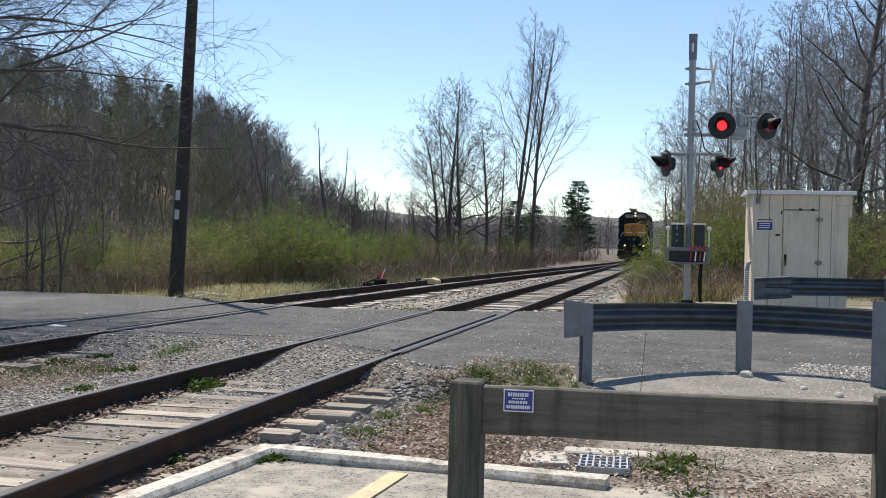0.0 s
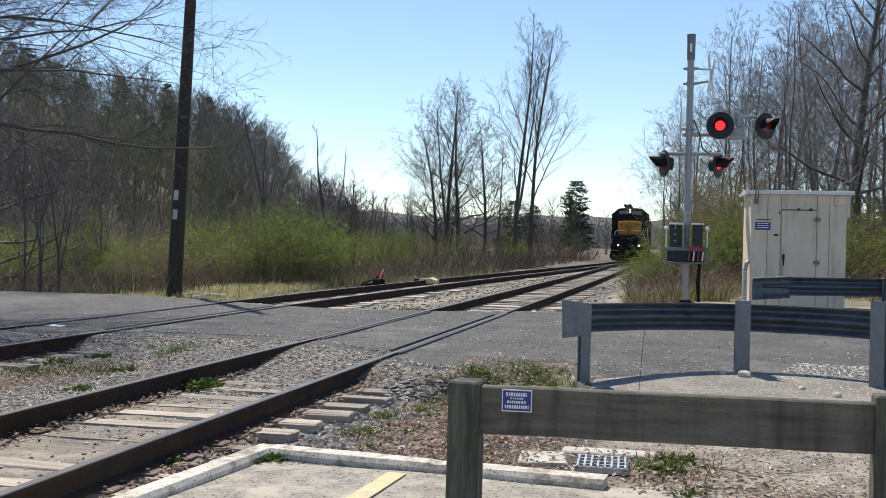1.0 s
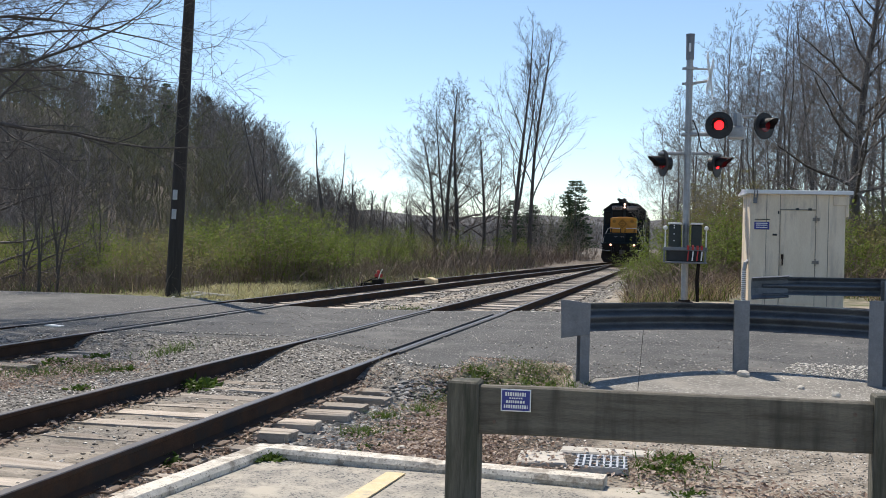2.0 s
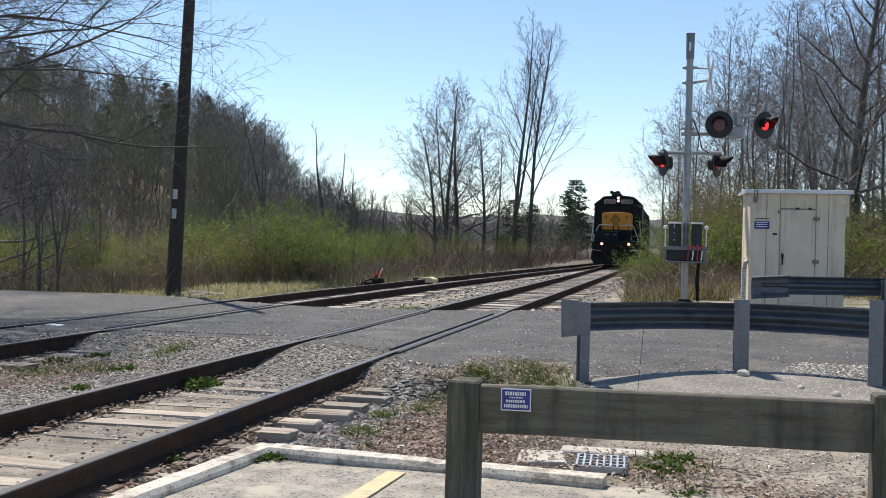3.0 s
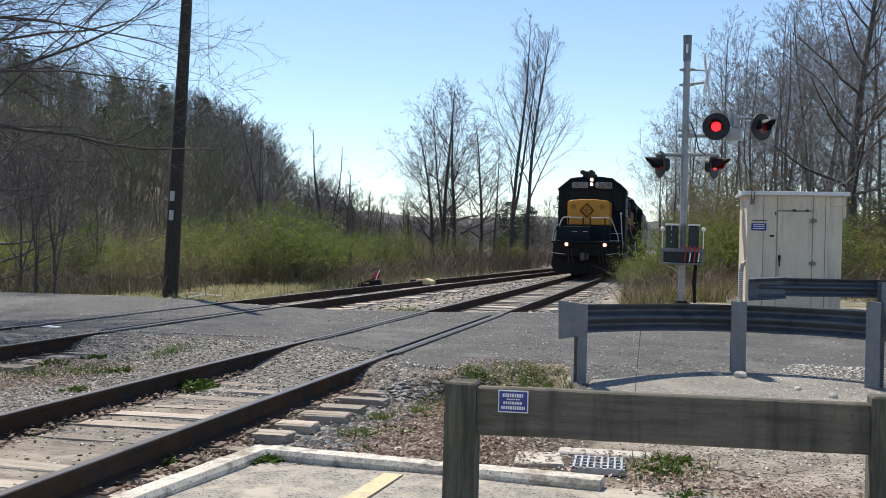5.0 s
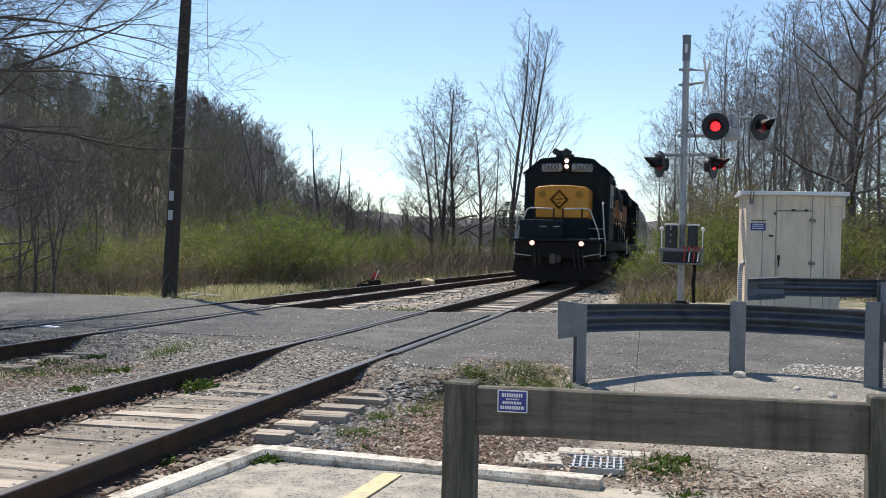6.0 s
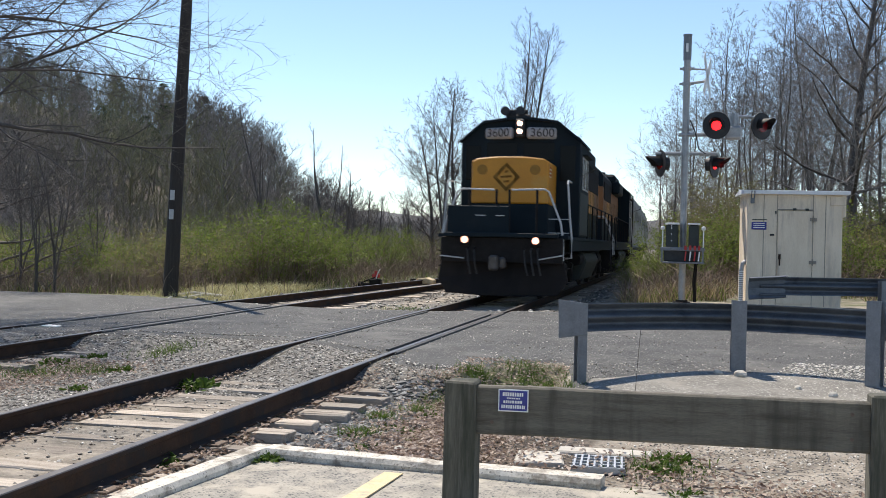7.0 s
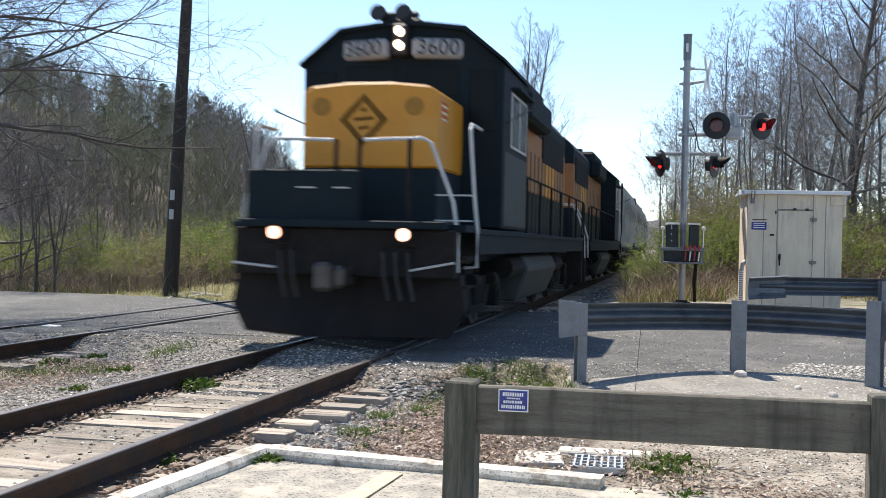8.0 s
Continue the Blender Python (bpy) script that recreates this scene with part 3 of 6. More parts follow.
# ---- roadside things ----
def wooden_barrier():
    """A timber barrier: two square posts and a broad plank between."""
    t = thing("wooden_barrier", pose(0, 0, 0), "weathered grey-green timber barrier with a small blue sign", "barrier")
    for x, y, top in ((-1.245, 6.03, 0.54), (1.13, 6.19, 0.56)):
        bm = bmesh.new()
        box(bm, x - 0.094, x + 0.094, y - 0.094, y + 0.094, -0.6, top, 0.012)
        for v in bm.verts:
            v.co += Vector((noise.noise(v.co * 9) * 0.006, noise.noise(v.co * 7) * 0.006, noise.noise(v.co * 8) * 0.008))
        part("post", bm, TIMBER_UP, t)
    bm = bmesh.new()
    n = 24
    a, b = Vector((-1.151, 5.99, 0)), Vector((1.036, 6.14, 0))
    side = Vector((-(b - a).y, (b - a).x, 0)).normalized()
    rings = []
    for i in range(n + 1):
        p = a + (b - a) * i / n
        w = noise.noise((p.x * 2, 3, 1)) * 0.005
        rings.append([bm.verts.new(p + side * s + Vector((0, 0, z + w))) for s, z in ((-0.008, 0.245), (0, 0.235), (0.062, 0.235), (0.07, 0.245), (0.07, 0.508), (0.06, 0.518), (0.006, 0.518), (-0.008, 0.508))])
    for p, q in zip(rings, rings[1:]):
        for k in range(8):
            bm.faces.new((p[k], q[k], q[(k + 1) % 8], p[(k + 1) % 8]))
    bm.faces.new(rings[0])
    bm.faces.new(rings[-1])
    bmesh.ops.recalc_face_normals(bm, faces=bm.faces)
    part("plank", bm, TIMBER, t)
    for x, z in ((-1.06, 0.31), (0.94, 0.31), (0.94, 0.45)):
        bm = bmesh.new()
        disc(bm, pose(x, 5.982 + (x + 1.151) * 0.0686 - 0.002, z, 90), 0.011, 0.012, 8)
        part("bolt", bm, PLATE, t)
    return t


def barrier_sign():
    t = thing("small_sign", pose(-0.935, 5.982, 0.442, 90, 0, 3.92), "small blue enamel sign with white lettering, fixed to the barrier", "sign")
    bm = bmesh.new()
    box(bm, -0.088, 0.088, -0.065, 0.065, 0, 0.004, 0.002)
    part("border", bm, WHITE_PAINT, t, "white border")
    bm = bmesh.new()
    box(bm, -0.081, 0.081, -0.058, 0.058, 0.0035, 0.0055)
    plate = part("plate", bm, BLUE_SIGN, t)
    for w, z, hgt in ((0.125, 0.036, 0.022), (0.075, 0.013, 0.008), (0.115, -0.008, 0.016), (0.138, -0.036, 0.02)):
        bm = bmesh.new()
        x = -w / 2
        rng = random.Random(int(w * 1000))
        while x < w / 2 - 0.004:
            step = rng.uniform(0.007, 0.012)
            box(bm, x, min(x + step, w / 2), z - hgt / 2, z + hgt / 2, 0.005, 0.0065)
            x += step + 0.0042
        part("lettering", bm, WHITE_PAINT, plate, "white line of lettering")
    return t


def beam_section():
    """Profile of a W-beam: (out, up), two soft waves with turned lips."""
    front = []
    for k in range(25):
        w = -0.155 + 0.31 * k / 24
        front.append((0.041 * (1 - math.cos(4 * math.pi * (w + 0.155) / 0.31)), w))
    return front + [(u - 0.006, w) for u, w in front[::-1]]


def guard_beam(parent, path, z):
    """A W-beam bent along a path of (x, y), hollow side to the posts."""
    bm = bmesh.new()
    places = []
    for i, p in enumerate(path):
        q0, q1 = path[max(i - 1, 0)], path[min(i + 1, len(path) - 1)]
        places.append((p[0], p[1], z + (p[2] if len(p) > 2 else 0), math.atan2(q1[1] - q0[1], q1[0] - q0[0]) + math.pi / 2))
    sweep(bm, beam_section(), places)
    return part("beam", bm, GALV, parent, smooth=True)


def bend(pts, n=10):
    """A smooth line through points (Catmull-Rom)."""
    out = []
    P = [pts[0]] + list(pts) + [pts[-1]]
    for i in range(len(pts) - 1):
        a, b, c, d = (Vector((*p[:2], 0)) for p in P[i:i + 4])
        for k in range(n):
            t = k / n
            q = 0.5 * ((2 * b) + (c - a) * t + (2 * a - 5 * b + 4 * c - d) * t * t + (3 * b - a - 3 * c + d) * t ** 3)
            out.append((q.x, q.y))
    out.append(tuple(pts[-1][:2]))
    return out


def i_post(bm, x, y, yaw, z0, z1, flange=0.1, web=0.15):
    m = pose(x, y, 0, 0, 0, yaw)
    start = len(bm.verts)
    box(bm, -flange / 2, flange / 2, -web / 2, -web / 2 + 0.012, z0, z1)
    box(bm, -flange / 2, flange / 2, web / 2 - 0.012, web / 2, z0, z1)
    box(bm, -0.006, 0.006, -web / 2 + 0.012, web / 2 - 0.012, z0, z1)
    bm.verts.ensure_lookup_table()
    bmesh.ops.transform(bm, matrix=m, verts=bm.verts[start:])
    return bm


def guardrail_one():
    t = thing("guardrail", Matrix(), "galvanised steel guardrail with a flared end, bending round a corner", "guardrail")
    for x, y, yaw, top, wide in ((-1.03, 11.12, 25, 0.74, 0.1), (0.64, 12.16, 3, 0.77, 0.16), (1.99, 11.62, -30, 0.84, 0.15)):
        bm = bmesh.new()
        i_post(bm, x, y, yaw, -0.5, top, wide, 0.13)
        part("post", bm, GALV_POST, t)
        bm = bmesh.new()
        a = radians(yaw)
        c = Vector((x - math.sin(a) * 0.13, y + math.cos(a) * 0.13, 0))
        bmesh.ops.transform(box(bm, -0.05, 0.05, -0.06, 0.06, 0.42, 0.72, 0.006), matrix=pose(c.x, c.y, 0, 0, 0, yaw), verts=bm.verts)
        part("blockout", bm, GALV_POST, t)
    path = bend([(-1.12, 11.3), (-0.3, 12.08), (0.64, 12.42), (1.4, 12.3), (2.05, 11.9), (2.9, 10.9)])
    guard_beam(t, path, 0.565)
    # flared terminal plate at the beam's end
    bm = bmesh.new()
    prism(bm, [(-0.16, -0.21), (0.14, -0.165), (0.14, 0.165), (-0.17, 0.2)], -0.006, 0.006, "y", 0.003)
    for v in bm.verts:
        v.co.y += 0.5 * max(0, -v.co.x) ** 1.5
    bmesh.ops.transform(bm, matrix=pose(-1.09, 11.02, 0.575, 0, 0, 14), verts=bm.verts)
    part("end_terminal", bm, GALV_POST, t, "flared end plate")
    return t


def guardrail_two():
    t = thing("guardrail", Matrix(), "galvanised steel guardrail with a rounded end before the cabinet", "guardrail")
    path = [(1.3 + i * 0.4, 18.3 + i * 0.165) for i in range(16)]
    guard_beam(t, path, 0.74)
    bm = bmesh.new()
    rng = [(0.0, -0.18), (0.05, -0.19), (0.09, -0.12), (0.1, 0.0), (0.09, 0.12), (0.05, 0.19), (0.0, 0.18)]
    sweep(bm, rng + [(u - 0.012, w * 0.95) for u, w in rng[::-1]], [(1.12, 18.18, 0.69, math.pi / 2 + 0.2), (1.25, 18.22, 0.70, math.pi / 2 + 0.35), (1.6, 18.36, 0.72, math.pi / 2 + 0.4), (1.75, 18.44, 0.735, math.pi / 2 + 0.4)])
    part("end_terminal", bm, GALV, t, "rounded buffer end")
    for i in (5, 10, 15):
        bm = bmesh.new()
        x, y = path[i]
        i_post(bm, x + 0.06, y - 0.12, 22, -0.3, 0.86, 0.12, 0.13)
        part("post", bm, GALV_POST, t)
    return t


SEAM = material("grimy_seam", (0.20, 0.17, 0.14), (0.32, 0.28, 0.23), 0.85, scale=9, fine=50, bump=0)


def signal_cabinet():
    """A steel relay cabinet with ribs, a door with hinges and handle, a sloping roof."""
    yaw = 4.0
    t = thing("signal_cabinet", pose(1.33, 22.88, 0.1, 0, 0, yaw), "cream-painted steel signal cabinet with a closed door", "cabinet")
    w, d, hgt = 1.92, 1.3, 2.44
    bm = bmesh.new()
    box(bm, 0, w, 0, d, 0.05, hgt, 0.008)
    part("body", bm, CREAM, t)
    bm = bmesh.new()
    box(bm, -0.06, w + 0.06, -0.06, d + 0.06, -0.25, 0.06, 0.01)
    part("plinth", bm, CONCRETE, t)
    bm = bmesh.new()
    prism(bm, [(-0.12, hgt - 0.02), (d + 0.1, hgt - 0.02), (d + 0.1, hgt + 0.02), (d / 2, hgt + 0.1), (-0.12, hgt + 0.06)], -0.1, w + 0.12, "x", 0.006)
    part("roof", bm, WHITE_PAINT, t, "white sheet-metal roof")
    for x in (0.33, 0.605, 1.33, 1.58):
        bm = bmesh.new()
        box(bm, x - 0.006, x + 0.006, -0.005, 0.002, 0.08, hgt - 0.03)
        part("seam", bm, SEAM, t, "brownish panel seam")
    bm = bmesh.new()
    box(bm, 0.62, 1.315, -0.02, 0.002, 0.12, 2.08, 0.006)
    door = part("door", bm, CREAM, t)
    for z in (1.0, 1.9):
        bm = bmesh.new()
        box(bm, 1.26, 1.40, -0.034, -0.018, z - 0.035, z + 0.035, 0.004)
        rod(bm, (1.325, -0.036, z - 0.07), (1.325, -0.036, z + 0.07), 0.013)
        part("hinge", bm, SEAM, door, "grimy hinge")
    bm = bmesh.new()
    box(bm, 0.64, 0.69, -0.036, -0.018, 1.05, 1.16, 0.006)
    rod(bm, (0.665, -0.046, 0.92), (0.665, -0.046, 1.12), 0.014)
    rod(bm, (0.665, -0.046, 0.96), (0.665, -0.02, 0.96), 0.01)
    part("handle", bm, RAIL_SIDE, door, "rusty brown handle")
    bm = bmesh.new()
    box(bm, 0.61, 1.32, -0.03, 0.0, 2.09, 2.11)
    rail = part("drip_rail", bm, SEAM, t, "thin grimy drip rail above the door")
    for x in (0.95, 1.2):
        bm = bmesh.new()
        box(bm, x - 0.035, x + 0.035, -0.04, -0.002, 2.085, 2.13, 0.006)
        part("catch", bm, LOCO_GREY, rail, "small dark catch")
    bm = bmesh.new()
    box(bm, 0.085, 0.39, -0.014, 0.0, 1.67, 1.83, 0.004)
    sign = part("sign_plate", bm, BLUE_SIGN, t, "faded blue plate")
    for z in (1.715, 1.76, 1.80):
        bm = bmesh.new()
        box(bm, 0.12, 0.35, -0.0165, -0.013, z - 0.008, z + 0.008)
        part("lettering", bm, WHITE_PAINT, sign, "pale line of lettering")
    bm = bmesh.new()
    box(bm, 0.09, 0.40, -0.012, 0.0, 1.875, 1.89)
    part("label_holder", bm, LOCO_GREY, t, "thin dark strip above the plate")
    bm = bmesh.new()
    box(bm, 0.46, 0.55, -0.016, 0, 1.545, 1.585, 0.004)
    part("latch", bm, BLACK, t, "small dark latch")
    bm = bmesh.new()
    box(bm, 0.56, 0.585, -0.016, 0, 2.0, 2.07, 0.004)
    part("keeper", bm, LOCO_GREY, t, "small dark keeper")
    bm = bmesh.new()
    box(bm, 0.05, 0.13, -0.05, 0, 2.22, 2.34, 0.01)
    pipe(bm, [(0.06, -0.03, 2.3), (0.06, -0.135, 2.47), (0.06, -0.135, 2.53)], 0.012)
    pipe(bm, [(0.12, -0.03, 2.3), (0.12, -0.135, 2.47), (0.12, -0.135, 2.53)], 0.012)
    part("vent", bm, GALV_POST, t, "small grey fitting under the eave")
    bm = bmesh.new()
    box(bm, 1.66, w + 0.06, -0.025, 0.2, 2.2, 2.4, 0.01)
    box(bm, w - 0.005, w + 0.06, -0.025, 0.2, 1.96, 2.2, 0.01)
    part("junction_box", bm, CREAM, t)
    bm = bmesh.new()
    pipe(bm, [(-0.09, 0.1, 0.0), (-0.09, 0.1, 0.8), (-0.06, 0.12, 0.95), (0.01, 0.14, 1.0)], 0.045, 10)
    part("conduit", bm, ALU, t, "ribbed flexible conduit")
    for i in range(18):
        bm = bmesh.new()
        disc(bm, pose(-0.09, 0.1, 0.03 + i * 0.044), 0.054, 0.016, 10)
        part("conduit_rib", bm, WHITE_PAINT, t)
    return t


def crossing_lamp(parent, at, yaw):
    """A round crossing light at a place, facing yaw degrees (0 is towards -y): background disc and hooded lens; a flap
    added over the lamp imitates its flashing.
    """
    m = pose(*at, 0, 0, yaw)
    bm = bmesh.new()
    disc(bm, m @ pose(0, 0, 0, 90), 0.30, 0.02, 28)
    disc(bm, m @ pose(0, 0.09, 0, 90), 0.15, 0.16, 20)
    back = part("background", bm, BLACK, parent, "black round background")
    bm = bmesh.new()
    ring, n = [], 22
    for k in range(n + 1):
        a = radians(-25 + 230 * k / n)
        for d, r in ((0, 0.165), (-0.36, 0.15)):
            ring.append(bm.verts.new(m @ Vector((math.cos(a) * r, d * (0.45 + 0.55 * max(0, math.sin(a))) - 0.008, math.sin(a) * r))))
    for k in range(n):
        bm.faces.new((ring[2 * k], ring[2 * k + 1], ring[2 * k + 3], ring[2 * k + 2]))
    bmesh.ops.solidify(bm, geom=bm.faces[:], thickness=0.006)
    part("hood", bm, BLACK, back)
    return back, m


def crossing_signal():
    """The mast with four lights, crossbuck, bell box shelf and base."""
    x, y, z0 = 0.01, 23.94, 0.12
    t = thing("crossing_signal", Matrix(), "grey crossing signal mast with red flashing lights and crossbuck", "crossing signal")
    bm = bmesh.new()
    rod(bm, (x, y, z0), (x, y, 6.08), 0.075, n=16)
    part("mast", bm, ALU, t, smooth=False)
    bm = bmesh.new()
    rod(bm, (x, y, 5.55), (x, y, 6.1), 0.088, 0.094, n=16)
    disc(bm, pose(x, y, 6.11), 0.10, 0.03, 16)
    cap = part("cap", bm, GALV_POST, t, "dull grey mast head")
    bm = bmesh.new()
    box(bm, x - 0.03, x + 0.02, y - 0.1, y - 0.07, 5.72, 5.92, 0.012)
    part("sticker", bm, WHITE_PAINT, cap, "small pale plate")
    bm = bmesh.new()
    rod(bm, (x, y, z0 - 0.35), (x, y, z0 + 0.06), 0.17, 0.13, 12)
    box(bm, x - 0.2, x + 0.2, y - 0.2, y + 0.2, z0 - 0.5, z0 + 0.02, 0.02)
    part("base", bm, UNDER, t, "dark cast base")
    bm = bmesh.new()
    pipe(bm, [(x + 0.3, y + 0.05, -0.1), (x + 0.27, y + 0.03, 0.6), (x + 0.3, y, 1.1)], 0.045)
    part("cable_pipe", bm, UNDER, t, "dark cable pipe")
    # road-side pair
    for z in (4.0,):
        bm = bmesh.new()
        rod(bm, (x - 0.15, y - 0.03, z - 0.12), (x + 0.75, y - 0.03, z - 0.12), 0.045, n=10)
        rod(bm, (x + 0.7, y - 0.02, z - 0.02), (x + 0.95, y + 0.05, z - 0.02), 0.05, n=10)
        rod(bm, (x + 0.95, y + 0.05, z + 0.3), (x + 1.7, y + 0.4, z + 0.3), 0.035, n=10)
        part("lamp_arm", bm, ALU, t)
        bm = bmesh.new()
        box(bm, x + 0.85, x + 1.22, y - 0.03, y + 0.2, z - 0.22, z + 0.08, 0.04)
        rod(bm, (x + 1.05, y + 0.09, z + 0.08), (x + 1.05, y + 0.09, z + 0.36), 0.1, n=12)
        part("junction_box", bm, ALU, t)
    bm = bmesh.new()
    rod(bm, (x - 0.65, y, 3.46), (x + 0.7, y + 0.05, 3.46), 0.04, n=10)
    part("lamp_arm", bm, ALU, t)
    bm = bmesh.new()
    pipe(bm, [(x + 0.1, y - 0.08, 4.2), (x + 0.22, y - 0.1, 3.9), (x + 0.3, y - 0.08, 3.55), (x + 0.45, y, 3.46)], 0.014)
    part("cable", bm, BLACK, t)
    for z in (3.46, 4.0, 5.02, 5.36):
        bm = bmesh.new()
        disc(bm, pose(x, y, z), 0.1, 0.07, 16)
        box(bm, x - 0.16, x + 0.16, y - 0.02, y + 0.02, z - 0.025, z + 0.025)
        part("clamp", bm, ALU, t)
    added_flaps = []
    for at, yaw in (((0.67, 23.72, 4.06), -6), ((1.66, 24.2, 4.1), 42), ((-0.52, 23.96, 3.24), -66), ((0.66, 24.2, 3.24), 68)):
        back, m = crossing_lamp(t, at, yaw)
        bm = bmesh.new()
        disc(bm, m @ pose(0, -0.014, 0, 90), 0.105, 0.006, 24)
        part("lamp_glow", bm, LAMP_RED, back, "glowing red lamp")
        # Added flap, no real part: covers the glowing disc so the lamp looks unlit.
        bm = bmesh.new()
        disc(bm, pose(0, -0.006, -0.135, 90), 0.14, 0.008, 24)
        flap = part("shutter_flap", bm, UNLIT_FLAP, back, "dark red disc added over the lamp to look unlit")
        added_flaps.append((flap, m @ pose(0, -0.03, 0.135)))
    # crossbuck, seen nearly edge-on
    for r in (45, -45):
        bm = bmesh.new()
        box(bm, -0.6, 0.6, -0.005, 0.005, -0.11, 0.11, 0.004)
        bmesh.ops.transform(bm, matrix=pose(0.46, 24.1, 5.2, 0, 0, 79) @ pose(0, 0, 0, 0, r), verts=bm.verts)
        part("crossbuck_blade", bm, WHITE_PAINT, t, "white crossbuck blade")
    bm = bmesh.new()
    rod(bm, (x, y, 5.36), (0.44, 24.1, 5.36), 0.02)
    rod(bm, (x, y, 5.02), (0.44, 24.1, 5.1), 0.03)
    part("crossbuck_bracket", bm, ALU, t)
    return t, added_flaps


# Tone of the unlit lens, carried by the added flaps.
UNLIT_FLAP = material("unlit_lens_red", (0.11, 0.008, 0.010), (0.19, 0.016, 0.018), 0.2, scale=30, fine=90, bump=0.1, depth=0.002)


def relay_case():
    """The gate machine on the mast: dark case, open shelf, white-topped lids, red and white weights."""
    t = thing("gate_machine", pose(0, 23.7, 0), "grey gate machine with red and white weights on the mast", "signal box")
    for x0, x1 in ((-0.36, -0.09), (0.13, 0.36)):
        bm = bmesh.new()
        box(bm, x0, x1, -0.1, 0.2, 1.32, 1.86, 0.03)
        c = part("case", bm, LOCO_GREY, t)
        bm = bmesh.new()
        box(bm, x0 - 0.02, x1 + 0.02, -0.12, 0.2, 1.86, 1.9, 0.008)
        part("lid", bm, WHITE_PAINT, c, "white lid")
    bm = bmesh.new()
    box(bm, -0.48, 0.48, -0.2, -0.16, 1.28, 1.36, 0.01)
    box(bm, -0.42, 0.48, -0.22, 0.2, 1.0, 1.04, 0.01)
    for x in (-0.44, 0.44):
        box(bm, x - 0.02, x + 0.02, -0.2, -0.17, 1.02, 1.3)
    part("bracket", bm, GALV_POST, t, "grey steel bracket")
    bm = bmesh.new()
    box(bm, -0.4, 0.4, -0.1, 0.18, 1.04, 1.3, 0.02)
    part("lower_case", bm, BLACK, t, "black lower case")
    for i, x in enumerate((0.07, 0.17, 0.27, 0.36)):
        bm = bmesh.new()
        box(bm, x - 0.025, x + 0.025, -0.24, -0.16, 1.3, 1.4, 0.01)
        part("weight_top", bm, RED_PAINT, t, "red weight")
        bm = bmesh.new()
        prism(bm, [(x - 0.025, 1.06), (x + 0.005, 1.06), (x + 0.025, 1.27), (x - 0.005, 1.27)], -0.23, -0.19)
        part("weight_stripe", bm, WHITE_PAINT if i % 2 else RED_PAINT, t, "red and white stripe")
    for x in (-0.43, 0.45):
        bm = bmesh.new()
        bmesh.ops.create_uvsphere(bm, u_segments=12, v_segments=8, radius=0.05, matrix=pose(x, -0.15, 1.78))
        rod(bm, (x, -0.12, 1.3), (x, -0.12, 1.78), 0.014)
        part("lamp", bm, WHITE_PAINT, t, "small white lamp")
    for z in (1.83, 1.78, 1.65, 1.5):
        bm = bmesh.new()
        disc(bm, pose(-0.24, -0.105, z, 90), 0.014, 0.02, 8)
        part("bolt", bm, WHITE_PAINT, t)
    return t


GREY_TAG = material("pale_tag_metal", (0.38, 0.39, 0.40), (0.52, 0.53, 0.54), 0.6, scale=14, fine=60, bump=0.1, depth=0.002)


def utility_pole():
    t = thing("utility_pole", pose(-12.18, 23.3, -0.15, 0, 2.25), "dark creosoted wooden utility pole, leaning slightly", "utility pole")
    bm = bmesh.new()
    n = 16
    rings = []
    for i in range(25):
        z = -0.5 + 11.5 * i / 24
        r = 0.185 - 0.0073 * max(z, 0)
        rings.append([bm.verts.new((math.cos(k * math.tau / n) * r * (1 + 0.02 * noise.noise((k, z, 1))), math.sin(k * math.tau / n) * r * (1 + 0.02 * noise.noise((k, z, 5))), z)) for k in range(n)])
    for a, b in zip(rings, rings[1:]):
        for k in range(n):
            bm.faces.new((a[k], a[(k + 1) % n], b[(k + 1) % n], b[k]))
    bm.faces.new(rings[-1])
    part("shaft", bm, POLE_WOOD, t, smooth=True)
    for z in (2.03, 2.5):
        bm = bmesh.new()
        box(bm, -0.055, 0.06, -0.19, -0.165, z - 0.12, z + 0.12, 0.004)
        part("tag", bm, GREY_TAG, t, "pale metal tag")
    bm = bmesh.new()
    pipe(bm, [(0.1, -0.1, 8.6), (0.55, -0.3, 8.3), (0.72, -0.35, 7.4), (0.80, -0.35, 6.2), (0.9, -0.35, 5.3)], 0.006, 5)
    part("loose_wire", bm, GALV_POST, t, "thin loose hanging wire")
    return t


def switch_stand():
    """A low ground throw with a red target beside the siding."""
    t = thing("switch_stand", pose(-9.9, 33.2, ground_z(-9.9, 33.2)), "low switch stand with a red target beside the siding", "switch stand")
    bm = bmesh.new()
    box(bm, -0.75, 0.2, -0.12, 0.12, 0.0, 0.16, 0.02)
    box(bm, -0.2, 0.18, -0.14, 0.14, 0.1, 0.3, 0.04)
    part("base", bm, UNDER, t)
    bm = bmesh.new()
    pipe(bm, [(-0.55, 0, 0.14), (-0.2, 0, 0.28), (0.0, 0, 0.36)], 0.025)
    part("lever", bm, UNDER, t)
    bm = bmesh.new()
    rod(bm, (0, 0, 0.2), (0, 0, 0.5), 0.03)
    box(bm, -0.13, 0.14, -0.015, 0.015, 0.34, 0.46, 0.012)
    box(bm, -0.05, 0.05, -0.012, 0.012, 0.44, 0.57, 0.01)
    part("target", bm, RED_PAINT, t, "red target")
    bm = bmesh.new()
    pipe(bm, [(0.02, -0.05, 0.3), (0.1, -0.08, 0.52), (0.16, -0.08, 0.62)], 0.018)
    part("throw_handle", bm, WHITE_PAINT, t, "pale handle")
    return t


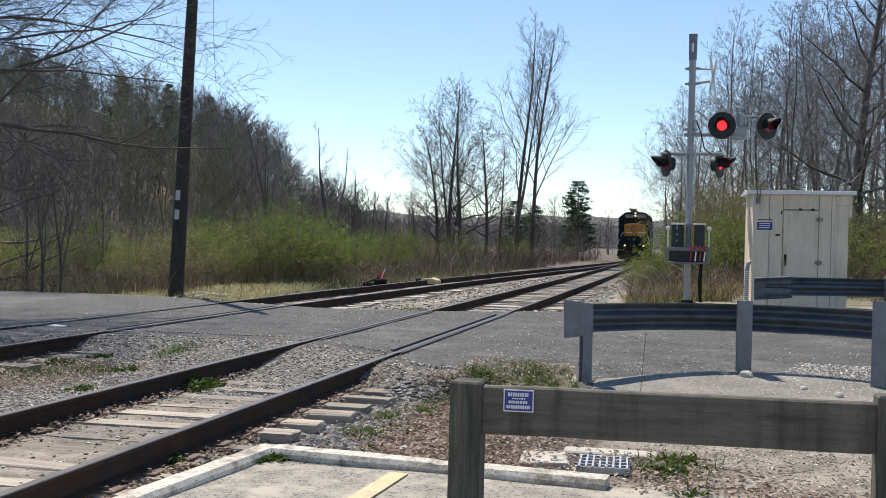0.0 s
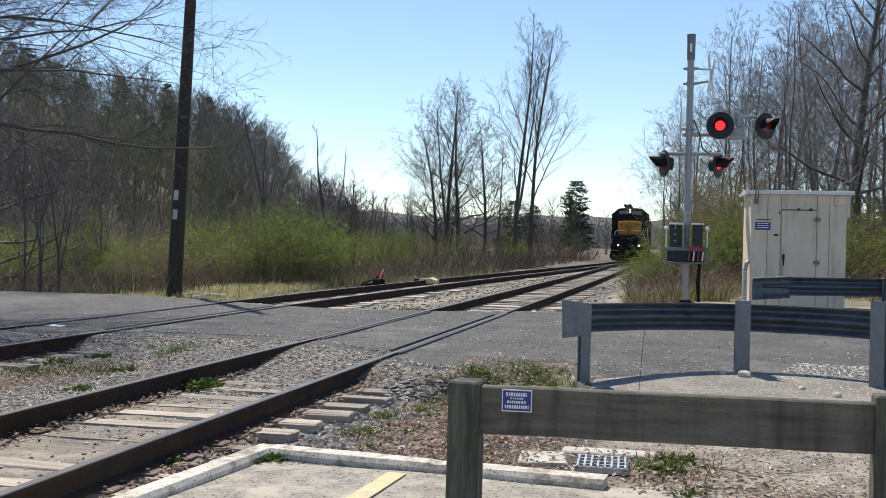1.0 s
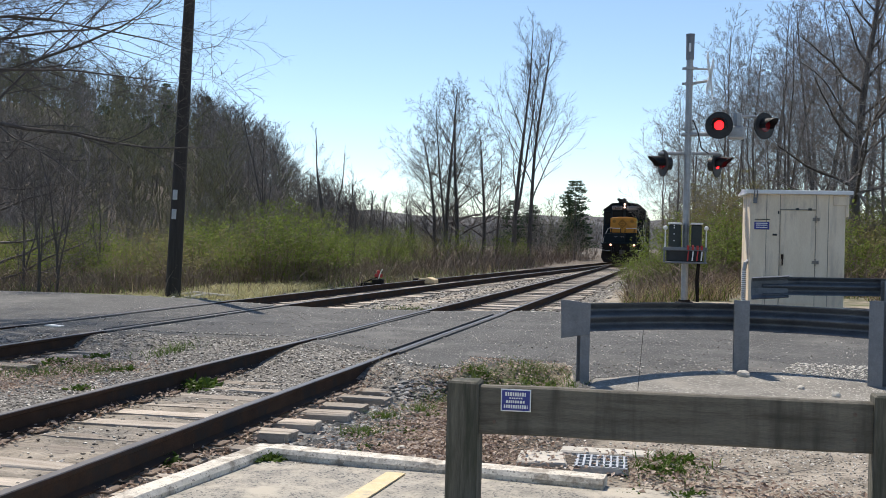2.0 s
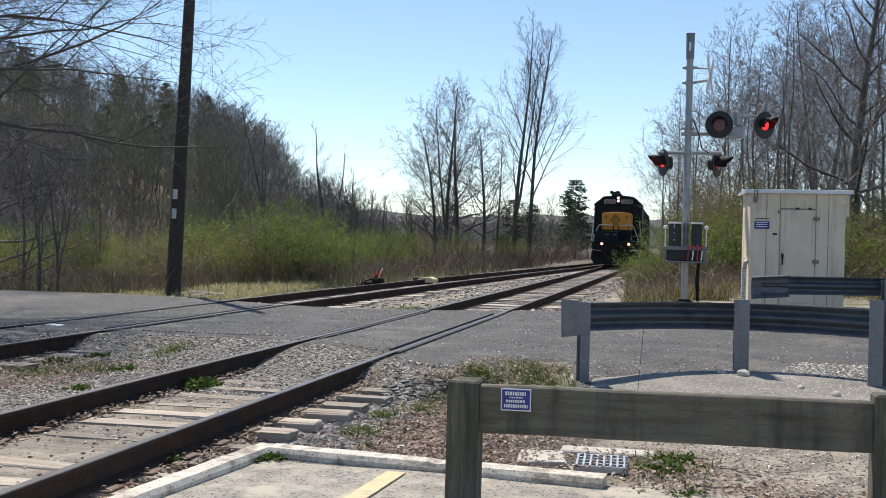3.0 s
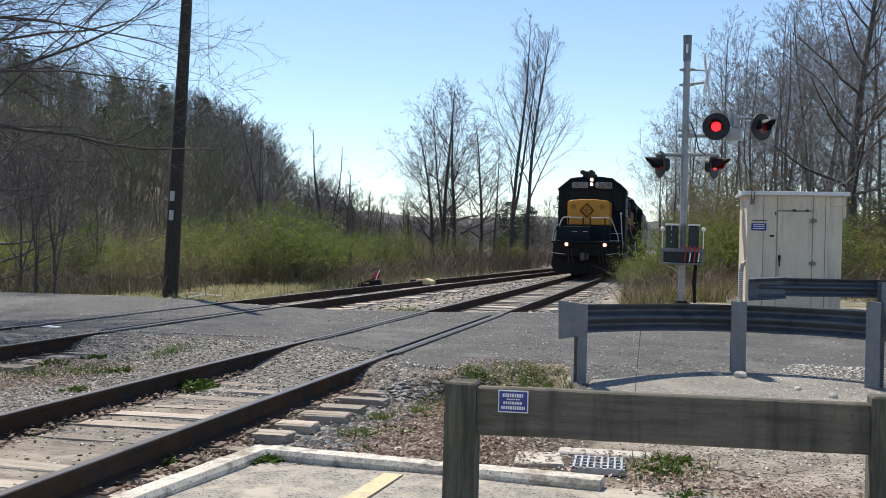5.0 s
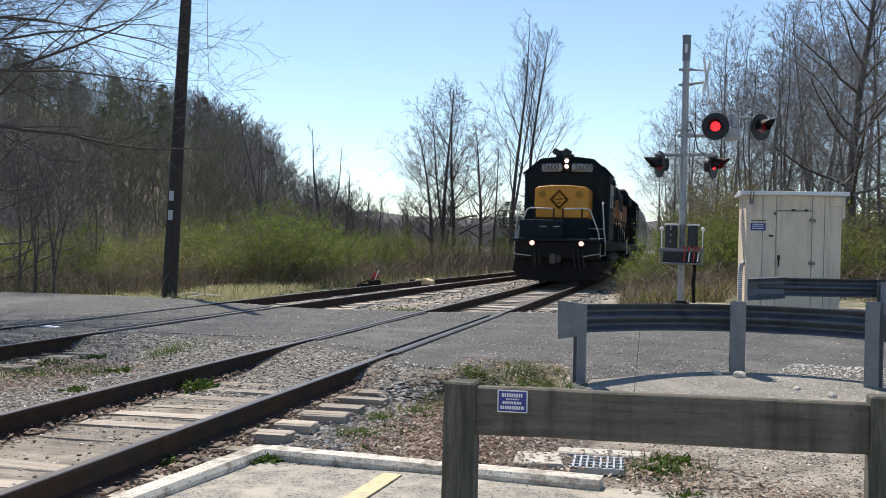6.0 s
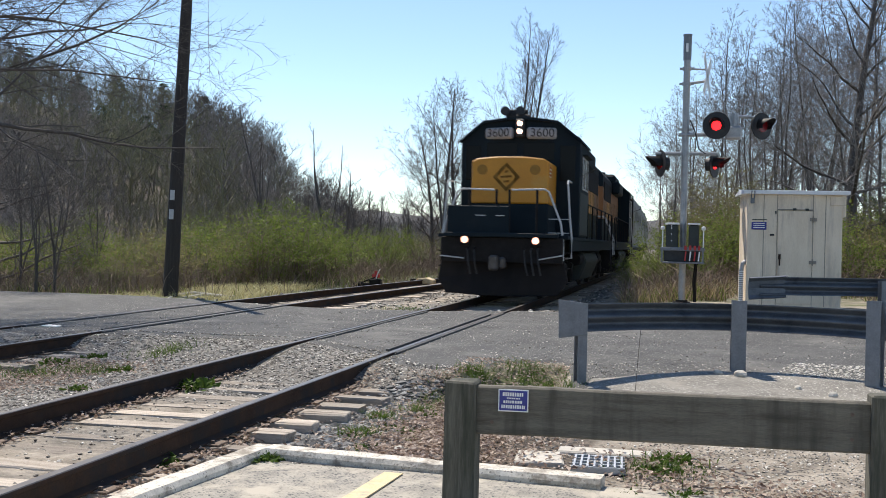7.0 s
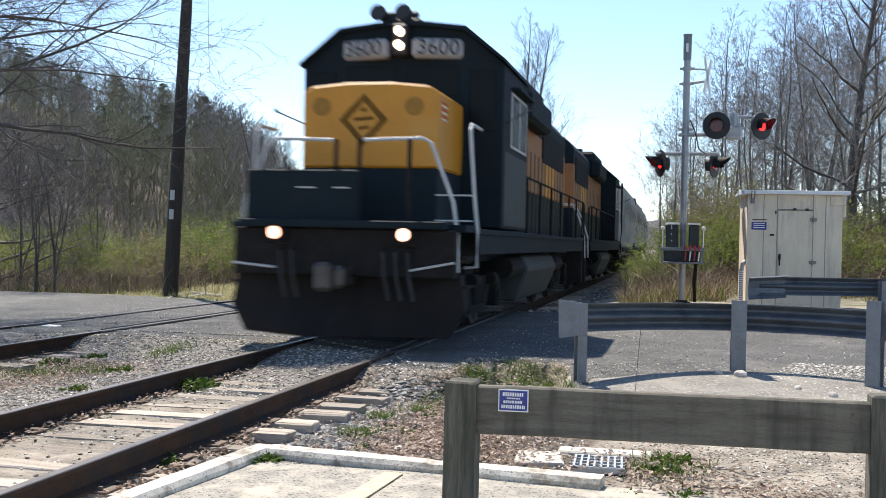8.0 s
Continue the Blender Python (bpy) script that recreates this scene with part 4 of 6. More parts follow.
def derail():
    t = thing("derail_block", pose(siding_x(36) - 0.75, 36.0, -0.02), "pale yellow derail block on the siding rail", "derail")
    bm = bmesh.new()
    prism(bm, [(-0.35, -0.12), (0.35, -0.12), (0.35, 0.02), (0.12, 0.1), (-0.2, 0.06)], -0.3, 0.3, "y", 0.02)
    part("block", bm, YELLOW_LINE, t)
    bm = bmesh.new()
    box(bm, -0.5, -0.3, -0.1, 0.1, -0.14, 0.05, 0.02)
    part("hinge", bm, UNDER, t)
    return t


def flangeway_strips():
    """Worn rubber strips lining the rails through the crossing."""
    for line in (track_x, siding_x):
        for s in (-1, 1):
            for a, b, y0, y1, z in ((-0.15, -0.105, 12.9, 19.8, 0.006), (0.045, 0.085, 12.6, 20.2, 0.002)):
                bm = bmesh.new()
                x = line(16) + s * 0.7525
                lo, hi = (x + a, x + b) if s > 0 else (x - b, x - a)
                box(bm, lo, hi, y0 + 0.5 - (0.9 if line is track_x and s > 0 else 0), y1 - 0.2, -0.04, z, 0.004)
                tagged(part("flangeway_strip", bm, RUBBER), "worn rubber strip beside a rail in the crossing", "trim", kind="structure")


BRIGHT_STEEL = material("worn_bright_steel", (0.34, 0.36, 0.38), (0.5, 0.52, 0.55), 0.5, 0.4, scale=9, fine=60, bump=0.1, depth=0.002)


def drain_grate():
    t = thing("drain_grate", pose(-0.55, 7.48, -0.2, 0, 0, 3), "steel drain grate set in broken concrete", "drain")
    for i in range(8):
        bm = bmesh.new()
        box(bm, -0.17 + i * 0.047, -0.155 + i * 0.047, -0.2, 0.2, -0.03, 0.02)
        part("bar", bm, BRIGHT_STEEL, t)
    for y in (-0.2, -0.1, 0, 0.1, 0.2):
        bm = bmesh.new()
        box(bm, -0.18, 0.19, y - 0.009, y + 0.009, -0.03, 0.016)
        part("cross_bar", bm, BRIGHT_STEEL, t)
    # Solid black slab: the shade of the drain opening is put into its colour.
    bm = bmesh.new()
    box(bm, -0.19, 0.2, -0.22, 0.22, -0.08, -0.028)
    part("sump", bm, BLACK, t, "black slab standing in for the shaded opening below")
    return t


def slab(name, x, y, w, d, yaw, mat, label):
    bm = bmesh.new()
    box(bm, -w / 2, w / 2, -d / 2, d / 2, -0.1, 0.03, 0.012)
    for v in bm.verts:
        v.co += Vector((noise.noise(v.co * 9 + Vector((x, y, 0))) * 0.04, noise.noise(v.co * 9 + Vector((y, x, 2))) * 0.04, 0))
    ob = part(name, bm, mat)
    ob.matrix_basis = pose(x, y, ground_z(x, y) - 0.005, 0, 0, yaw)
    return tagged(ob, label, "concrete slab")


wooden_barrier()
barrier_sign()
guardrail_one()
guardrail_two()
signal_cabinet()
SIGNAL, ADDED_FLAPS = crossing_signal()
relay_case()
utility_pole()
drain_grate()
switch_stand()
derail()
flangeway_strips()
slab("concrete_slab", -0.98, 7.62, 0.34, 0.42, 8, CONCRETE, "broken pale concrete slab beside the drain")
slab("concrete_slab", -0.55, 7.93, 0.7, 0.2, 2, CONCRETE, "pale concrete strip behind the drain")


# ---- plants ----
def bare_tree(seed, height, r0, clear=0.25, limbs=16, elev=(25, 60), reach=0.4, kids=(8, 6, 4), lean=0.03, up=0.25, spread=42, wobble=0.1, twig=0.005, toward=None, stems=1):
    """A leafless tree as two lists of tubes: trunk with limbs, and branches with twigs. clear: the bare share of the trunk; elev: the limbs' rise in
    degrees, from the lowest to the highest; reach: the limbs' length as a share of the height; kids: branches a limb, twigs a branch, tips a twig;
    toward: a plan bearing (radians) to which most limbs lean; stems: how many stems the trunk forks into."""
    rng = random.Random(seed)
    trunk, fine = ([], []), ([], [])

    def tube(out, pts, radii, n):
        v, f = out
        base = len(v)
        last = len(pts) - 1
        for i, p in enumerate(pts):
            d = (pts[min(i + 1, last)] - pts[max(i - 1, 0)]).normalized()
            a = d.orthogonal().normalized()
            b = d.cross(a)
            for k in range(n):
                t = k * math.tau / n
                v.append(tuple(p + (a * math.cos(t) + b * math.sin(t)) * radii[i]))
        for i in range(last):
            for k in range(n):
                f.append((base + i * n + k, base + i * n + (k + 1) % n, base + (i + 1) * n + (k + 1) % n, base + (i + 1) * n + k))

    def thorn(out, p, q, r):
        v, f = out
        i = len(v)
        d = (q - p).normalized()
        a = d.orthogonal().normalized() * r
        b = d.cross(a)
        v.extend((tuple(p + a), tuple(p - a * 0.5 + b * 0.87), tuple(p - a * 0.5 - b * 0.87), tuple(q)))
        f.extend(((i, i + 1, i + 3), (i + 1, i + 2, i + 3), (i + 2, i, i + 3)))

    def line(start, way, length, segs, rise, wob):
        pts, d = [start], way.normalized()
        for i in range(segs):
            d = (d + Vector((rng.uniform(-wob, wob), rng.uniform(-wob, wob), rng.uniform(-wob, wob) + rise / segs))).normalized()
            pts.append(pts[-1] + d * length / segs)
        return pts

    def branch(start, way, length, r, level):
        if level == 3:
            thorn(fine, start, start + way.normalized() * length, r)
            return
        segs = (8, 5, 3)[level]
        pts = line(start, way, length, segs, up * (1, 0.8, 0.5)[level], wobble * (1.3, 1.5, 1.6)[level])
        radii = [max(twig * 0.6, r * (1 - 0.85 * i / segs)) for i in range(segs + 1)]
        tube(trunk if level == 0 else fine, pts, radii, (6, 4, 3)[level])
        n, turn = kids[level], rng.uniform(0, 6.28)
        for b in range(n):
            u = min(0.99, 0.18 + 0.82 * (b + rng.random()) / n)
            j = min(segs - 1, int(u * segs))
            p = pts[j].lerp(pts[j + 1], u * segs - j)
            d = (pts[j + 1] - pts[j]).normalized()
            side = d.orthogonal().normalized()
            turn += 2.6 + rng.uniform(-0.6, 0.6)
            side = side * math.cos(turn) + d.cross(side) * math.sin(turn)
            a = radians(spread + rng.uniform(-14, 14))
            branch(p, d * math.cos(a) + side * math.sin(a), length * rng.uniform(0.3, 0.56) * (1.2 - 0.6 * u), max(twig, radii[j] * 0.55), level + 1)

    top = line(Vector((0, 0, -0.4)), Vector((rng.uniform(-lean, lean), rng.uniform(-lean, lean), 1)), height * 0.97 + 0.4, 14, 0.5, wobble * 0.45)
    radii = [r0 * (1 - 0.86 * i / 14) for i in range(15)]
    tube(trunk, top, radii, 8)
    spines = [(top, radii)]
    for k in range(stems - 1):
        i = 3 + 2 * k
        a = rng.uniform(0, 6.28)
        pts = line(top[i], Vector((math.cos(a) * 0.26, math.sin(a) * 0.26, 1)), height * (0.9 - i / 14), 14, 1.1, wobble * 0.45)
        rr = [radii[i] * 0.72 * (1 - 0.86 * j / 14) for j in range(15)]
        tube(trunk, pts, rr, 7)
        spines.append((pts, rr))
    turn = rng.uniform(0, 6.28)
    for k in range(limbs):
        spine, rr = spines[k % len(spines)]
        low = clear if spine is top else 0.18
        s = low + (0.98 - low) * (k + rng.uniform(0, 0.8)) / limbs
        i = min(13, int(s * 14))
        p = spine[i].lerp(spine[i + 1], s * 14 - i)
        turn += 2.4 + rng.uniform(-0.4, 0.4)
        a = turn if toward is None or k % 4 == 3 else toward + rng.gauss(0, 0.55)
        e = radians(elev[0] + (elev[1] - elev[0]) * s + rng.uniform(-9, 9))
        way = Vector((math.cos(a) * math.cos(e), math.sin(a) * math.cos(e), math.sin(e)))
        branch(p, way, height * reach * (1.1 - 0.78 * (s - low) / (1 - low)) * rng.uniform(0.7, 1.15), max(twig * 2, rr[i] * rng.uniform(0.3, 0.5)), 0)
    return trunk, fine


def tree_thing(name, m, tree, bark, twig, label, group="", category="tree"):
    t = thing(name, m, label, category, group)
    a = raw("trunk", *tree[0], [bark], t)
    a.data.polygons.foreach_set("use_smooth", [True] * len(a.data.polygons))
    raw("crown", *tree[1], [twig], t)
    return t


def sized(x, y, yaw, s=1.0, tilt=0.0, sink=0.05):
    return pose(x, y, ground_z(x, y) - sink, tilt, 0, yaw) @ Matrix.Scale(s, 4)


def by_bearing(east, depth):
    """A plan place by its bearing from the origin (degrees east of the track) and its distance."""
    a = radians(east)
    return math.sin(a) * depth, math.cos(a) * depth


def make_trees():
    # a tall pair with steep limbs beyond the siding
    for (x, y), hgt, seed, n in (((-12.05, 74.2), 17.6, 11, 2), ((-11.0, 74.5), 17.1, 12, 1)):
        tree_thing("bare_tree", sized(x, y, seed * 40), bare_tree(seed, hgt, 0.19, 0.3, 17, (52, 74), 0.32, (9, 6, 4), 0.008, 0.3, 36, 0.09, 0.0075, None, n), DARK_BARK, BARK, "tall bare grey tree, one of a slender pair", "trees by the siding")
    # a clump with broad, dense crowns
    for (x, y), hgt, seed, n in (((-15.3, 66.3), 12.2, 21, 2), ((-14.5, 66.8), 11.6, 22, 1), ((-16.4, 68.5), 9.4, 24, 1), ((-13.2, 69), 9.6, 25, 1)):
        tree_thing("bare_tree", sized(x, y, seed * 50), bare_tree(seed, hgt, 0.17, 0.2, 26, (14, 64), 0.40, (8, 6, 5), 0.04, 0.25, 48, 0.13, 0.007, None, n), DARK_BARK, BARK, "bare grey tree in a clump beside the siding", "trees by the siding")
    for (x, y), hgt, seed, n, forks in (((-19.95, 57.0), 9.0, 31, 5, 3), ((-19.1, 57.4), 6.2, 32, 5, 1), ((-21.4, 51.5), 9.6, 33, 9, 2), ((-12.9, 72.0), 9.0, 34, 6, 1), ((-16.0, 70.0), 7.5, 35, 6, 1), ((-18.2, 58), 5.2, 36, 8, 2), ((-23.4, 55), 6.6, 37, 9, 2),
                                        ((-17.0, 57), 4.6, 38, 5, 1), ((-16.2, 60), 4.4, 39, 8, 3), ((-15.4, 59), 3.8, 40, 7, 2)):
        tree_thing("bare_tree", sized(x, y, seed * 70), bare_tree(seed, hgt, 0.11, 0.4, n * 2, (36, 62), 0.24, (6, 4, 3), 0.015, 0.35, 40, 0.13, 0.006, None, forks), DARK_BARK, ASH_BARK, "thin half-dead bare tree above the thicket", "trees by the siding")
    # a roadside tree with long overhanging branches
    tree_thing("roadside_tree", sized(-12.9, 14.7, 0), bare_tree(41, 9.2, 0.16, 0.38, 26, (2, 26), 0.62, (10, 8, 5), 0.03, 0.06, 42, 0.14, 0.0036, 0.66), DARK_BARK, DARK_BARK, "bare tree with long overhanging branches beside the road", "")
    tree_thing("roadside_tree", sized(-18.6, 24.8, 0), bare_tree(42, 8.0, 0.12, 0.1, 18, (2, 40), 0.5, (8, 5, 4), 0.05, 0.1, 44, 0.16, 0.004, 0.3), DARK_BARK, ASH_BARK, "bare spreading tree at the edge of the road", "")
    for bearing, depth, hgt, seed in ((-33.4, 27.5, 3.9, 71), (-35.0, 30, 4.6, 72), (-31.0, 33, 4.0, 73), (-34.2, 26.8, 3.0, 75), (-20.6, 41, 3.6, 76), (-18.0, 45, 3.4, 77)):
        x, y = by_bearing(bearing, depth)
        tree_thing("sapling", sized(x, y, seed * 30), bare_tree(seed, hgt, 0.045, 0.06, 14, (28, 62), 0.6, (6, 4, 3), 0.14, 0.25, 42, 0.18, 0.004, None, 3), DARK_BARK, DARK_BARK, "dark bare sapling at the edge of the thicket", "saplings", "tree")
    # wood behind the cabinet
    kinds = [tree_thing("bare_tree", sized(5.75, 37.3, 20), bare_tree(51, 13.0, 0.22, 0.16, 26, (16, 60), 0.42, (9, 6, 4), 0.03, 0.2, 46, 0.15, 0.004), DARK_BARK, ASH_BARK, "large dark bare tree behind the cabinet", "trees behind the cabinet")]
    for seed, hgt, n in ((52, 12.0, 2), (53, 13.5, 1), (54, 10.5, 3), (55, 12.5, 1)):
        kinds.append(tree_thing("bare_tree", Matrix(), bare_tree(seed, hgt, 0.09, 0.16, 21, (22, 62), 0.38, (8, 6, 4), 0.05, 0.3, 46, 0.15, 0.0071, None, n), BARK, PALE_TWIG, "bare woodland tree with dense grey twigs", "trees behind the cabinet"))
    rng = random.Random(6)
    spots = [(-1.2, 78, 0.8), (-0.3, 66, 0.85), (0.6, 60, 0.9), (1.6, 52, 0.95), (2.4, 56, 1.05), (3.2, 47, 0.95), (3.9, 58, 1.15), (4.6, 50, 1.1), (5.4, 44, 1.05), (6.1, 55, 1.25), (6.8, 47, 1.1), (7.6, 52, 1.2), (8.4, 42, 1.0),
             (9.2, 48, 1.2), (10.1, 39, 1.05), (11.0, 46, 1.2), (12.2, 41, 1.1), (13.5, 37, 1.1), (15, 44, 1.2), (2.7, 70, 1.2), (4.9, 68, 1.3), (7.0, 66, 1.35), (9.5, 62, 1.3), (-0.9, 95, 0.9), (0.2, 84, 0.95)]
    for k, (bearing, depth, s) in enumerate(spots):
        x, y = by_bearing(bearing, depth)
        m = sized(x, y, rng.uniform(0, 360), s * rng.uniform(0.96, 1.1), rng.uniform(-3, 3))
        if k < 4:
            kinds[k + 1].matrix_basis = m
        else:
            copy_thing(kinds[1 + rng.randrange(4)], m)


def conifer(seed, height, width):
    """A pine: straight trunk, whorls of branches and sprays of needles."""
    rng = random.Random(seed)
    bm = bmesh.new()
    rod(bm, (0, 0, -0.3), (0, 0, height), height * 0.018, 0.02, 7)
    v, f = [], []
    z = height * 0.12
    while z < height * 0.98:
        k = (z / height - 0.12) / 0.88
        reach = width * (1 - k) ** 0.5 * rng.uniform(0.75, 1.1) + 0.15
        for b in range(7):
            a = rng.uniform(0, 6.28)
            ln = reach * rng.uniform(0.65, 1.1)
            for w in range(int(10 + ln * 12)):
                s = rng.uniform(0.2, 1) * ln
                c = Vector((math.cos(a) * s + rng.uniform(-0.2, 0.2), math.sin(a) * s + rng.uniform(-0.2, 0.2), z + s * 0.12 - 0.1 * (s / ln) ** 2 + rng.uniform(-0.12, 0.12)))
                d = Vector((math.cos(a) + rng.uniform(-0.8, 0.8), math.sin(a) + rng.uniform(-0.8, 0.8), rng.uniform(-0.1, 0.6))).normalized() * rng.uniform(0.18, 0.34) * max(1, height / 9)
                e = d.cross(Vector((rng.uniform(-1, 1), rng.uniform(-1, 1), rng.uniform(-1, 1)))).normalized() * 0.05 * max(1, height / 9)
                i = len(v)
                v += [tuple(c - e), tuple(c + e), tuple(c + d + e * 0.3), tuple(c + d - e * 0.3)]
                f.append((i, i + 1, i + 2, i + 3))
        z += height * 0.035
    return bm, (v, f)


def make_conifers():
    bm, needles = conifer(3, 8.6, 2.5)
    t = thing("pine_tree", sized(-11.35, 110.3, 0), "dark green pine standing among bare trees", "tree", "pines")
    part("trunk", bm, DARK_BARK, t)
    raw("foliage", *needles, [NEEDLES], t)
    rng = random.Random(2)
    for x, y, s in ((-17.0, 104, 0.75), (-15.6, 108, 0.7), (-13, 125, 0.8), (-118, 168, 1.35), (-112, 176, 1.1), (-85.5, 175, 1.25), (-83, 178, 1.0), (-92, 172, 1.15), (-100, 170, 1.0), (-68, 112, 0.7), (-60, 108, 0.75), (-64, 120, 0.8),
                    (-128, 165, 1.2), (-45, 100, 0.5), (13, 62, 1.2), (15, 60, 1.3)):
        copy_thing(t, sized(x, y, rng.uniform(0, 360), s))


def shrub(seed, height, spread, leaves, size, stems=26):
    """A many-stemmed bush: arching stems with side twigs, and small leaves in clumps round the twigs."""
    rng = random.Random(seed)
    sv, sf, lv, lf = [], [], [], []
    tips = []
    for _ in range(stems):
        a, out = rng.uniform(0, 6.28), rng.uniform(0.05, 1) ** 0.7 * spread
        p = Vector((rng.uniform(-0.25, 0.25) * spread, rng.uniform(-0.25, 0.25) * spread, -0.1))
        end = Vector((math.cos(a) * out, math.sin(a) * out, height * rng.uniform(0.55, 1.05) * (1 - 0.5 * (out / spread) ** 2)))
        last = None
        for k in range(6):
            t = k / 5
            q = p.lerp(end, t) + Vector((rng.uniform(-0.07, 0.07), rng.uniform(-0.07, 0.07), 0.4 * height * t * (1 - t)))
            r = 0.014 * (1.1 - t)
            i = len(sv)
            sv += [(q.x + r, q.y, q.z), (q.x - r * 0.5, q.y + r, q.z), (q.x - r * 0.5, q.y - r, q.z)]
            if last is not None:
                sf += [(last + j, last + (j + 1) % 3, i + (j + 1) % 3, i + j) for j in range(3)]
                for _ in range(3):
                    d = Vector((rng.uniform(-1, 1), rng.uniform(-1, 1), rng.uniform(-0.3, 1))) * 0.2 * height
                    j = len(sv)
                    sv += [(q.x + 0.005, q.y, q.z), (q.x - 0.004, q.y + 0.004, q.z), (q.x - 0.003, q.y - 0.005, q.z), tuple(q + d)]
                    sf += [(j, j + 1, j + 3), (j + 1, j + 2, j + 3), (j + 2, j, j + 3)]
                    tips.append((q, d, t))
            last = i
    full = [rng.random() ** 1.5 for _ in tips]
    for _ in range(leaves):
        n = rng.randrange(len(tips))
        q, d, t = tips[n]
        if rng.random() > (0.12 + t) * (0.25 + full[n]):
            continue
        c = q + d * rng.uniform(0.1, 1.05) + Vector((rng.gauss(0, 0.05), rng.gauss(0, 0.05), rng.gauss(0, 0.04)))
        d = Vector((rng.uniform(-1, 1), rng.uniform(-1, 1), rng.uniform(-0.6, 0.8))).normalized() * size * rng.uniform(0.6, 1.3)
        e = d.cross(Vector((rng.uniform(-1, 1), rng.uniform(-1, 1), 1))).normalized() * size * 0.4
        i = len(lv)
        lv += [tuple(c - e), tuple(c + e), tuple(c + d * 1.3)]
        lf.append((i, i + 1, i + 2))
    return (sv, sf), (lv, lf)


def make_shrubs():
    rng = random.Random(17)
    kinds = []
    for seed, hgt, spread, n, mat, label in ((1, 2.3, 1.7, 7600, NEW_GREEN, "leafy spring-green shrub in a thicket"), (2, 2.1, 1.5, 4200, NEW_GREEN, "half-leafed spring-green shrub in a thicket"),
                                             (3, 2.2, 1.6, 3000, OLIVE, "brownish budding shrub in a thicket"), (4, 2.0, 1.4, 900, OLIVE, "nearly bare brown shrub in a thicket"), (5, 4.3, 1.9, 12000, OLIVE, "tall olive-green budding shrub behind the mast")):
        s, lv = shrub(seed, hgt, spread, n, 0.052, 26 if seed < 5 else 48)
        t = thing("shrub", Matrix(), label, "shrub", "thicket")
        raw("woody_stem", *s, [BROWN_TWIG], t)
        raw("foliage", *lv, [mat], t)
        kinds.append(t)
    used = set()

    def put(k, x, y, s):
        m = sized(x, y, rng.uniform(0, 360), s)
        if k in used:
            copy_thing(kinds[k], m)
        else:
            kinds[k].matrix_basis = m
            used.add(k)

    put(0, -13.3, 31.9, 1.12)
    put(0, -12.6, 33.0, 1.0)
    put(2, -14.3, 32.4, 1.05)
    for _ in range(110):
        bearing, depth = rng.uniform(-38, -15), rng.uniform(29, 60)
        x, y = by_bearing(bearing, depth)
        if x > -12.0 or (bearing > -27 and depth < 34):
            continue
        k = rng.choices((0, 1, 2, 3), (4, 4, 3, 2) if depth > 33 else (0.5, 1.5, 3, 4))[0]
        put(k, x, y, rng.uniform(0.75, 1.1) * (0.8 if depth < 34 else 1.0))
    for _ in range(60):
        bearing, depth = rng.uniform(-20, -6), rng.uniform(48, 115)
        x, y = by_bearing(bearing, depth)
        if x < -11.5:
            put(rng.choices((0, 1, 2, 3), (1.5, 2, 3, 5))[0], x, y, rng.uniform(0.7, 1.15))
    for _ in range(60):
        bearing, depth = rng.uniform(-2.0, 17), rng.uniform(29, 52)
        x, y = by_bearing(bearing, depth)
        if x > -0.8 + depth * 0.0:
            put(rng.choices((0, 1, 2, 3), (6, 5, 2, 1))[0], x, y, rng.uniform(0.65, 1.15))
    for bearing, depth, s in ((1.4, 40, 0.95), (2.4, 41, 1.05), (3.3, 43, 0.9), (0.7, 44, 0.75), (8.6, 36, 0.6), (9.8, 35, 0.7), (11, 37, 0.75)):
        x, y = by_bearing(bearing, depth)
        put(4, x, y, s)
    for bearing, depth, s in ((-2.4, 34, 0.5), (-2.6, 30, 0.4), (-1.9, 31, 0.55), (-2.2, 38, 0.6), (-1.2, 30, 0.55), (-1.0, 33, 0.7), (0.0, 31, 0.65), (-2.9, 44, 0.6)):
        x, y = by_bearing(bearing, depth)
        put(1, x, y, s)


